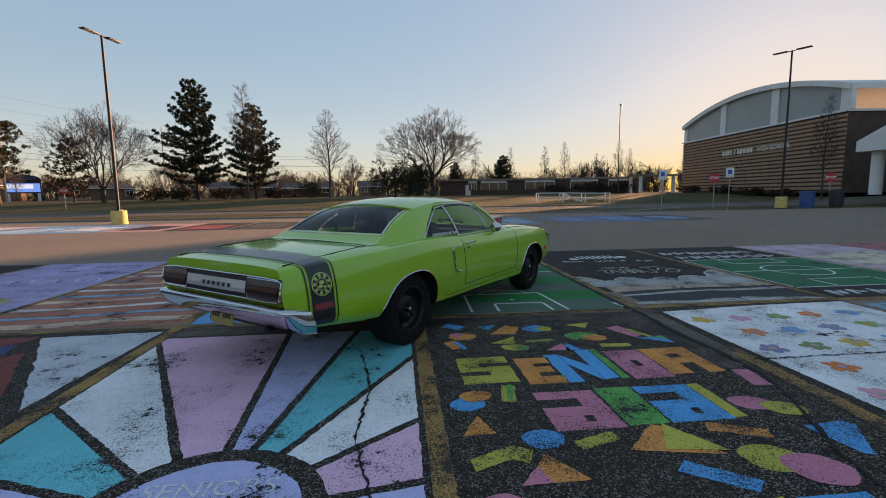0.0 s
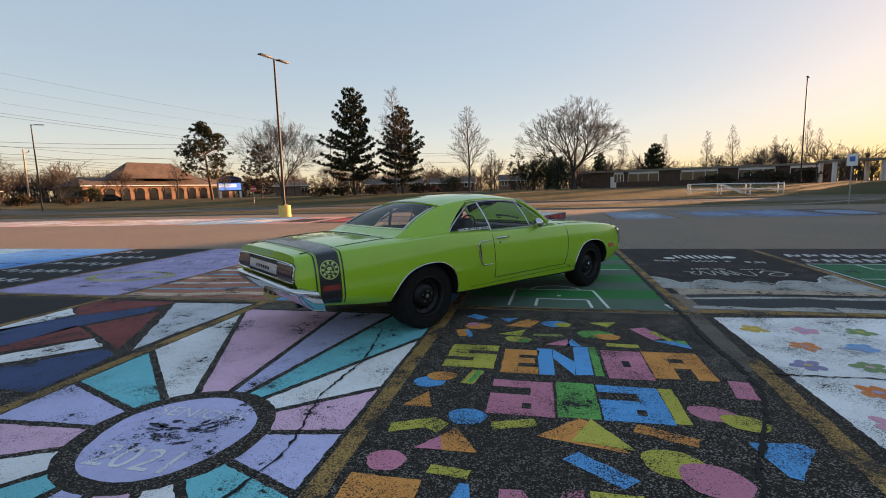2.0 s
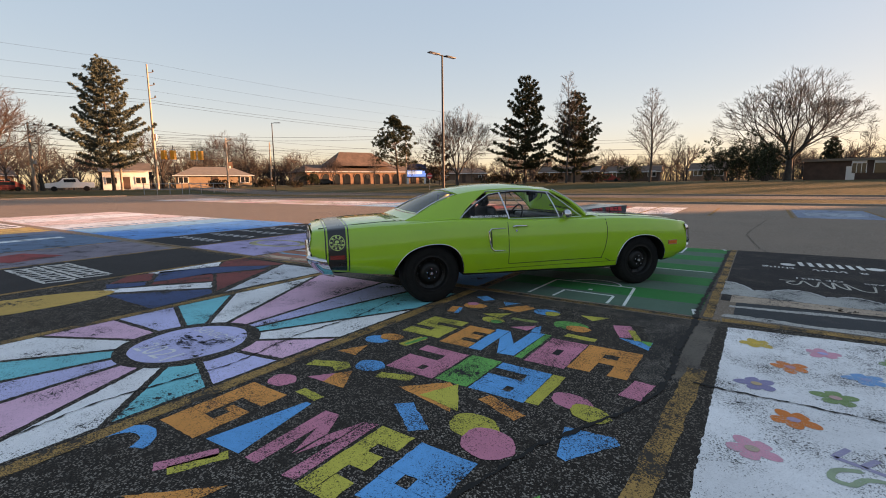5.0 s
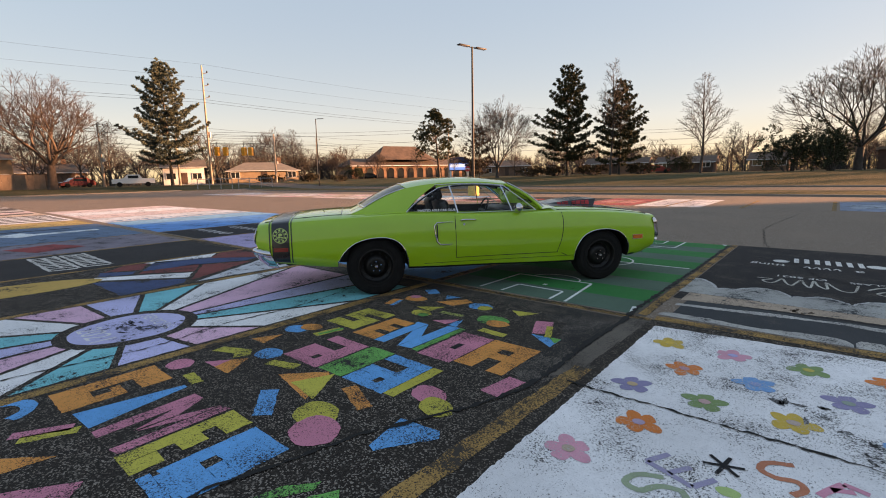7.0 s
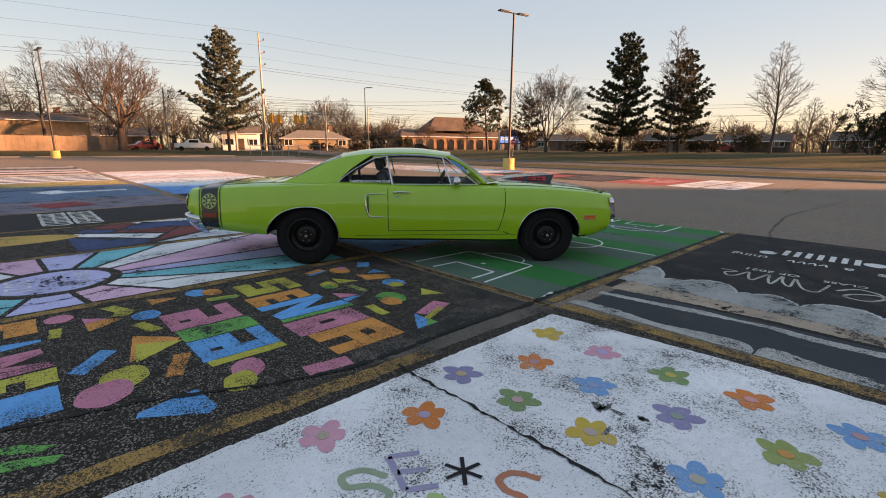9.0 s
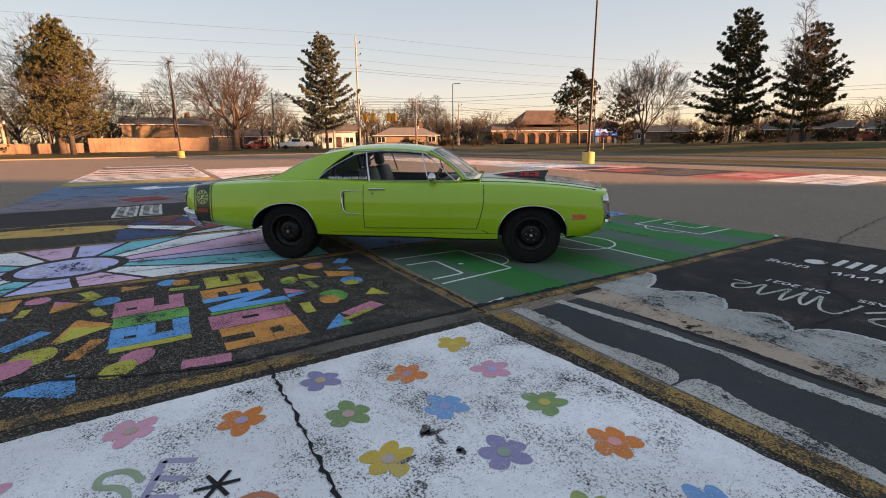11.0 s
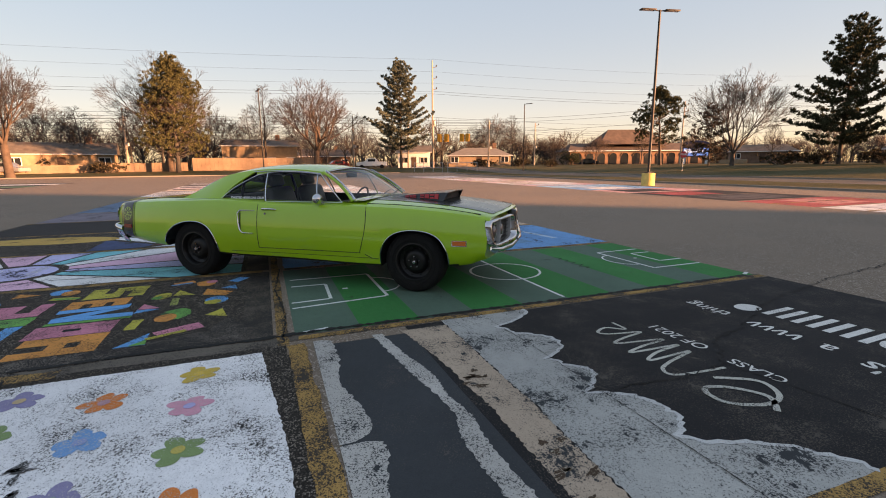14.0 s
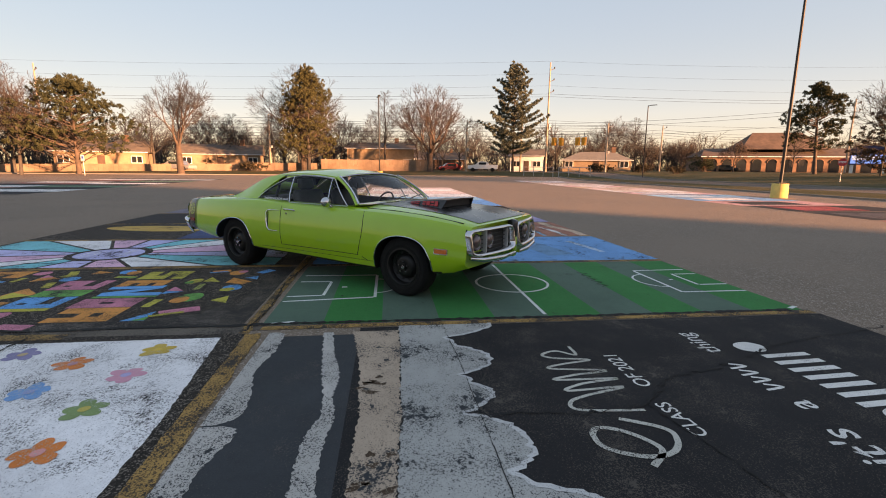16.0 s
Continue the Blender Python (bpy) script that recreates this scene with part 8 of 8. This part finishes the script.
def school_wing():
    t = thing("school_wing", Matrix.Translation((50.4, 0, 0.9)) @ Matrix.Rotation(radians(-4.6), 4, "Z") @ Matrix.Translation((-50.4, 0, 0)), "lower school wing of banded brick with white upper panels", "school building")
    # only the north end is in view; the run south is added, closing and shading the lot
    part("wall", box_bm(50.5, -95, 0, 80, 39.0, 5.4), BRICK_BAND, t)
    for k in range(5):
        part("brick_band", box_bm(50.4, -95, 0.6 + k, 50.52, 38.9, 1.0 + k), BRICK_DARK, t)
    part("upper_panel", box_bm(50.6, -95, 5.4, 80, 38.9, 7.6), WHITE_PANEL, t)
    part("roof_edge", box_bm(50.4, -95.2, 7.6, 80, 39.1, 7.96), WHITE_PANEL, t)
    for k in range(5):
        part("window", box_bm(50.52, 30 - 9 * k, 5.7, 50.62, 37 - 9 * k, 7.3), GREY_PANEL, t)
    c = thing("entrance_canopy", Matrix.Translation((0, 0, 0.9)), "white gabled entrance canopy on round columns", "canopy")
    own = bmesh.new()
    vs = [(36.5, 31.5, 3.6), (36.5, 31.5, 4.5), (38.8, 25.5, 7.2), (36.5, 19.5, 4.5), (36.5, 19.5, 3.6)]
    lo = [own.verts.new(v) for v in vs]
    hi = [own.verts.new((v[0] + 13, v[1], v[2])) for v in vs]
    lo[2].co.x = 36.5
    for i in range(5):
        own.faces.new((lo[i], lo[(i + 1) % 5], hi[(i + 1) % 5], hi[i]))
    own.faces.new(lo)
    own.faces.new(hi)
    part("canopy_roof", own, WHITE_PANEL, c)
    for x, y in ((37.6, 30.5), (37.6, 20.5), (44, 30.5)):
        part("column", tube_bm([(x, y, -0.05), (x, y, 3.7)], 0.45, 16), WHITE_PANEL, c, soft=40)
    part("entrance_glass", box_bm(50.2, 20, 0, 50.3, 31, 3.4), DARK_GLASS, t)


school_wing()


def low_school():
    t = thing("low_building", Matrix.Translation((5.4, 85.5, 0.9)) @ Matrix.Rotation(radians(-12), 4, "Z"), "long low flat-roofed school block with dark windows", "school building")
    part("wall", box_bm(0, 0, 0, 38, 10, 2.9), BRICK_DARK, t)
    part("roof_edge", box_bm(-0.3, -0.3, 2.9, 38.3, 10.3, 3.25), CONCRETE, t)
    for k, (x, w) in enumerate(((5.6, 1.6), (8.0, 5.0), (16.5, 5.5), (25.0, 5.0), (32.0, 4.0))):
        part("window_band", box_bm(x, -0.06, 1.1, x + w, 0.02, 2.5), DARK_GLASS, t)
        part("white_panel", box_bm(x, -0.08, 2.5, x + w, 0.02, 2.88), WHITE_PANEL, t)
        for j in range(4):
            part("mullion", box_bm(x + w * j / 3 - 0.04, -0.09, 1.1, x + w * j / 3 + 0.04, -0.06, 2.5), WHITE_PANEL, t)
    part("door", box_bm(5.0, -0.05, 0, 6.0, 0.02, 2.1), WHITE_PANEL, t)
    s = thing("bus_shelter", Matrix.Translation((39.5, 68.5, 0.9)), "flat-roofed shelter on white posts beside the hall", "shelter")
    part("shelter_roof", box_bm(-3.4, -2, 2.9, 3.2, 2, 3.2), CONCRETE, s)
    for x, y in ((-3, -1.6), (2.6, -1.6), (-3, 1.6), (2.6, 1.6)):
        part("post", box_bm(x - 0.2, y - 0.2, -0.05, x + 0.2, y + 0.2, 2.9), WHITE_PANEL, s)


low_school()

# ---- small things round the lot ----
def sign_post(x, y, h, kind, turn, label, face=None):
    t = thing("sign_post", Matrix.Translation((x, y, ground_z(x, y) - 0.05)) @ Matrix.Rotation(radians(turn), 4, "Z"), label, "sign", "signs")
    part("post", tube_bm([(0, 0, 0), (0, 0, h)], 0.035, 6), GALV, t)
    if kind == "stop":
        own = bmesh.new()
        bmesh.ops.create_cone(own, cap_ends=True, segments=8, radius1=0.38, radius2=0.38, depth=0.02)
        bmesh.ops.transform(own, matrix=Matrix.Translation((0, -0.045, h - 0.38)) @ Matrix.Rotation(math.pi / 2, 4, "X") @ Matrix.Rotation(math.pi / 8, 4, "Z"), verts=own.verts)
        b = part("sign_board", own, DECAL_RED, t, "red octagonal board")
        text_part("lettering", "STOP", 0.26, Matrix.Translation((0, -0.06, h - 0.38)) @ Matrix.Rotation(math.pi / 2, 4, "X"), DECAL_WHITE, b, bold=0.008)
    else:
        b = part("sign_board", box_bm(-0.26, -0.06, h - 0.72, 0.26, -0.04, h, 0.01), DECAL_WHITE, t, "white board")
        part("symbol", box_bm(-0.13, -0.07, h - 0.46, 0.13, -0.062, h - 0.16), paint((0.06, 0.12, 0.4), 0.1, 0.1), b)
    return t


sign_post(16.6, 27.4, 3.0, "white", -20, "white parking sign on a grey post")
sign_post(21.6, 27.0, 3.1, "white", -30, "white parking sign on a grey post")
sign_post(22.0, 29.2, 2.8, "stop", -30, "red stop sign on a dark post")
sign_post(30.4, 27.6, 2.7, "stop", -45, "red stop sign by the school entrance")
sign_post(-36.2, 44.7, 2.4, "stop", 35, "small red stop sign on a post")
sign_post(-56.5, -35.0, 2.5, "white", 70, "small white sign on a post by the fence")


def bin_can(x, y, col, label):
    t = thing("waste_bin", Matrix.Translation((x, y, 0)), label, "waste bin", "waste bins")
    own = revolve_bm([(0.0, 0.0), (0.42, 0.0), (0.46, 0.5), (0.48, 1.15), (0.52, 1.17), (0.52, 1.24), (0.40, 1.25), (0.38, 1.10), (0.0, 1.05)], 24)
    bmesh.ops.transform(own, matrix=Matrix.Rotation(math.pi / 2, 4, "X"), verts=own.verts)
    part("can", own, col, t, soft=40)
    for z in (0.3, 0.75):
        part("hoop", tube_bm([((0.46 + 0.02 * z) * math.cos(a), (0.46 + 0.02 * z) * math.sin(a), z) for a in [math.tau * k / 24 for k in range(25)]], 0.02, 5, cap=False), col, t)


bin_can(27.6, 26.6, plain("blue_plastic", (0.03, 0.09, 0.26), 0.5), "blue round waste bin by the lamp")
bin_can(30.4, 27.0, plain("dark_plastic", (0.03, 0.035, 0.045), 0.5), "dark round waste bin by the entrance")


def ramp_rails():
    t = thing("ramp_railing", Matrix.Translation((12.2, 43.5, ground_z(12.2, 43.5))) @ Matrix.Rotation(radians(-8), 4, "Z"), "pale metal railing of a ramp", "railing")
    for dy in (0.0, 1.6):
        for z in (0.55, 1.1):
            part("rail", tube_bm([(0, dy, z), (2.6, dy, z), (7.6, dy, z * 0.9)], 0.055, 6), WHITE_PANEL, t)
        for x in (0, 2.6, 5.0, 7.6):
            part("post", tube_bm([(x, dy, -0.1), (x, dy, 1.1)], 0.055, 6), WHITE_PANEL, t)
        part("brace", tube_bm([(2.6, dy, 1.1), (5.0, dy, 0.0)], 0.055, 6), WHITE_PANEL, t)


ramp_rails()


def gate_rails():
    t = thing("gate_railing", Matrix.Translation((-63.2, 21.2, ground_z(-63, 21))) @ Matrix.Rotation(math.atan2(8.4, 3.2), 4, "Z"), "pale steel gate and railing at the lot's exit", "railing")
    for z in (0.55, 1.25):
        part("rail", tube_bm([(0, 0, z), (4.2, 0, z)], 0.045, 6), GALV, t)
        part("rail", tube_bm([(5.0, 0, z), (9.4, 0, z)], 0.045, 6), GALV, t)
    for x in (0, 1.4, 2.8, 4.2, 5.0, 6.4, 7.9, 9.4):
        part("post", tube_bm([(x, 0, -0.1), (x, 0, 1.35)], 0.05, 6), GALV, t)
    part("brace", tube_bm([(5.0, 0, 1.25), (9.4, 0, 0.3)], 0.04, 6), GALV, t)
    k = tagged(part("kerb_island", box_bm(-60.5, 21.5, -0.02, -58.5, 31, 0.14, 0.03), CONCRETE), "pale concrete kerb island by the exit", "kerb", kind="structure")


gate_rails()


def board_sign():
    t = thing("school_sign", Matrix.Translation((-74.6, 91.4, ground_z(-74, 91) - 0.05)) @ Matrix.Rotation(radians(36), 4, "Z") @ Matrix.Scale(1.65, 4), "lit electronic message sign under a dark blue arched top", "message sign")
    for x in (-1.35, 1.35):
        part("leg", box_bm(x - 0.15, -0.15, 0, x + 0.15, 0.15, 1.0), WHITE_PANEL, t)
    part("cabinet", box_bm(-1.65, -0.18, 0.95, 1.65, 0.18, 2.55, 0.03), plain("navy_cabinet", (0.02, 0.03, 0.09), 0.5), t)
    part("screen", box_bm(-1.5, -0.20, 1.1, 1.5, -0.182, 2.1), glow("lit_screen", (0.16, 0.34, 0.85), 0.4), t, "glowing blue and white screen")
    part("screen_line", box_bm(-1.4, -0.206, 1.50, 0.9, -0.201, 1.98), glow("lit_line", (0.75, 0.82, 0.95), 0.4), t)
    own = bmesh.new()
    vs = [own.verts.new((1.65 * math.cos(a), -0.18, 2.55 + 0.55 * math.sin(a))) for a in [math.pi * k / 16 for k in range(17)]]
    own.faces.new(vs)
    part("arched_top", thicken(own, 0.36), plain("navy_top", (0.02, 0.03, 0.09), 0.5), t)
    part("planter", box_bm(3.0, -2.5, 0, 6.0, -2.0, 0.5, 0.03), BRICK_TAN, t)


board_sign()


def far_vehicle(name, x, y, turn, L, h, col, label, truck=False, van=False):
    t = thing(name, Matrix.Translation((x, y, ground_z(x, y) + 0.0)) @ Matrix.Rotation(radians(turn), 4, "Z"), label, "car", "vehicles on the street")
    W = 1.8
    if van:
        side = [(-L / 2, 0.35), (L / 2, 0.35), (L / 2, 0.95), (L / 2 - 0.7, 1.15), (L / 2 - 1.2, h), (-L / 2, h)]
    elif truck:
        side = [(-L / 2, 0.45), (L / 2, 0.45), (L / 2, 1.05), (L / 2 - 1.4, 1.15), (L / 2 - 1.9, h), (L / 2 - 3.4, h), (L / 2 - 3.6, 1.15), (-L / 2, 1.15)]
    else:
        side = [(-L / 2, 0.3), (L / 2, 0.3), (L / 2, 0.75), (L / 2 - 1.1, 0.9), (L / 2 - 1.8, h), (-L / 2 + 1.1, h), (-L / 2 + 0.3, 0.95), (-L / 2, 0.85)]
    own = bmesh.new()
    a = [own.verts.new((p, -W / 2, q)) for p, q in side]
    b = [own.verts.new((p, W / 2, q)) for p, q in side]
    for i in range(len(side)):
        j = (i + 1) % len(side)
        own.faces.new((a[i], a[j], b[j], b[i]))
    own.faces.new(a[::-1])
    own.faces.new(b)
    bmesh.ops.bevel(own, geom=list(own.edges), offset=0.06, segments=2, affect="EDGES")
    part("body", own, col, t, soft=40)
    gx = (L / 2 - 3.2, L / 2 - 1.95) if truck else ((L / 2 - 1.9, L / 2 - 1.15) if van else (-L / 2 + 1.15, L / 2 - 1.75))
    for s in (-1, 1):
        part("side_window", box_bm(gx[0], s * (W / 2 + 0.004) - 0.004, h - 0.52, gx[1], s * (W / 2 + 0.004) + 0.004, h - 0.12), DARK_GLASS, t)
    for px in (-L / 2 + 0.9, L / 2 - 0.9):
        for s in (-1, 1):
            own = revolve_bm([(0.0, 0.1), (0.2, 0.1), (0.33, 0.09), (0.34, 0.0), (0.33, -0.09), (0.0, -0.1)], 20)
            bmesh.ops.transform(own, matrix=Matrix.Translation((px, s * (W / 2 - 0.06), 0.34)), verts=own.verts)
            part("wheel", own, RUBBER, t, soft=40)


far_vehicle("pickup_truck", -76.0, 17.6, -105, 5.2, 1.7, WHITE_PAINT, "white pickup truck on the street", truck=True)
far_vehicle("parked_car", -86.5, 13.0, -80, 4.6, 1.45, plain("red_vehicle_paint", (0.17, 0.012, 0.016), 0.25, coat=0.6), "red car parked by the house")
far_vehicle("parked_car", -70.5, -30.0, 70, 4.6, 1.45, plain("grey_vehicle_paint", (0.25, 0.25, 0.26), 0.25, coat=0.6), "grey car parked behind the fence")
far_vehicle("parked_car", -24.0, 86.0, 10, 4.6, 1.45, plain("dark_red_vehicle_paint", (0.25, 0.03, 0.03), 0.25, coat=0.6), "dark red car parked behind the spruces")
far_vehicle("parked_car", -94.0, 78.0, 40, 4.6, 1.45, plain("dark_vehicle_paint", (0.03, 0.035, 0.04), 0.25, coat=0.6), "dark car parked at the brick building")


def signal(x, y, z, label):
    t = thing("traffic_light", Matrix.Translation((x, y, z)) @ Matrix.Rotation(radians(215), 4, "Z") @ Matrix.Diagonal((1.7, 1.7, 1.35, 1)), label, "traffic light", "traffic lights")
    ho = part("housing", box_bm(-0.2, -0.2, 0, 0.2, 0.2, 1.05, 0.03), plain("amber_housing", (0.80, 0.36, 0.04), 0.5), t)
    for k in range(3):
        own = revolve_bm([(0.0, 0.0), (0.12, 0.0), (0.13, -0.12), (0.14, -0.12), (0.14, 0.02)], 12)
        bmesh.ops.transform(own, matrix=Matrix.Translation((0, -0.21, 0.2 + 0.33 * k)), verts=own.verts)
        part("lens", own, TRIM_BLACK, ho)
    part("hanger", tube_bm([(0, 0, 1.05), (0, 0, 1.7)], 0.03, 6), DARK_METAL, t)


for x, y in ((-79.8, 31.6), (-79.3, 32.8), (-78.0, 35.4), (-77.6, 36.4)):
    signal(x, y, 5.6, "amber traffic light hung over the junction")
wire([(-82, 26, 7.9), (-76, 40, 7.9)], 0.3, 0.03)
utility_pole(-82, 26.0, 8.6, "wooden pole carrying the traffic lights", 1)
utility_pole(-76, 40.0, 8.6, "wooden pole carrying the traffic lights", 1)
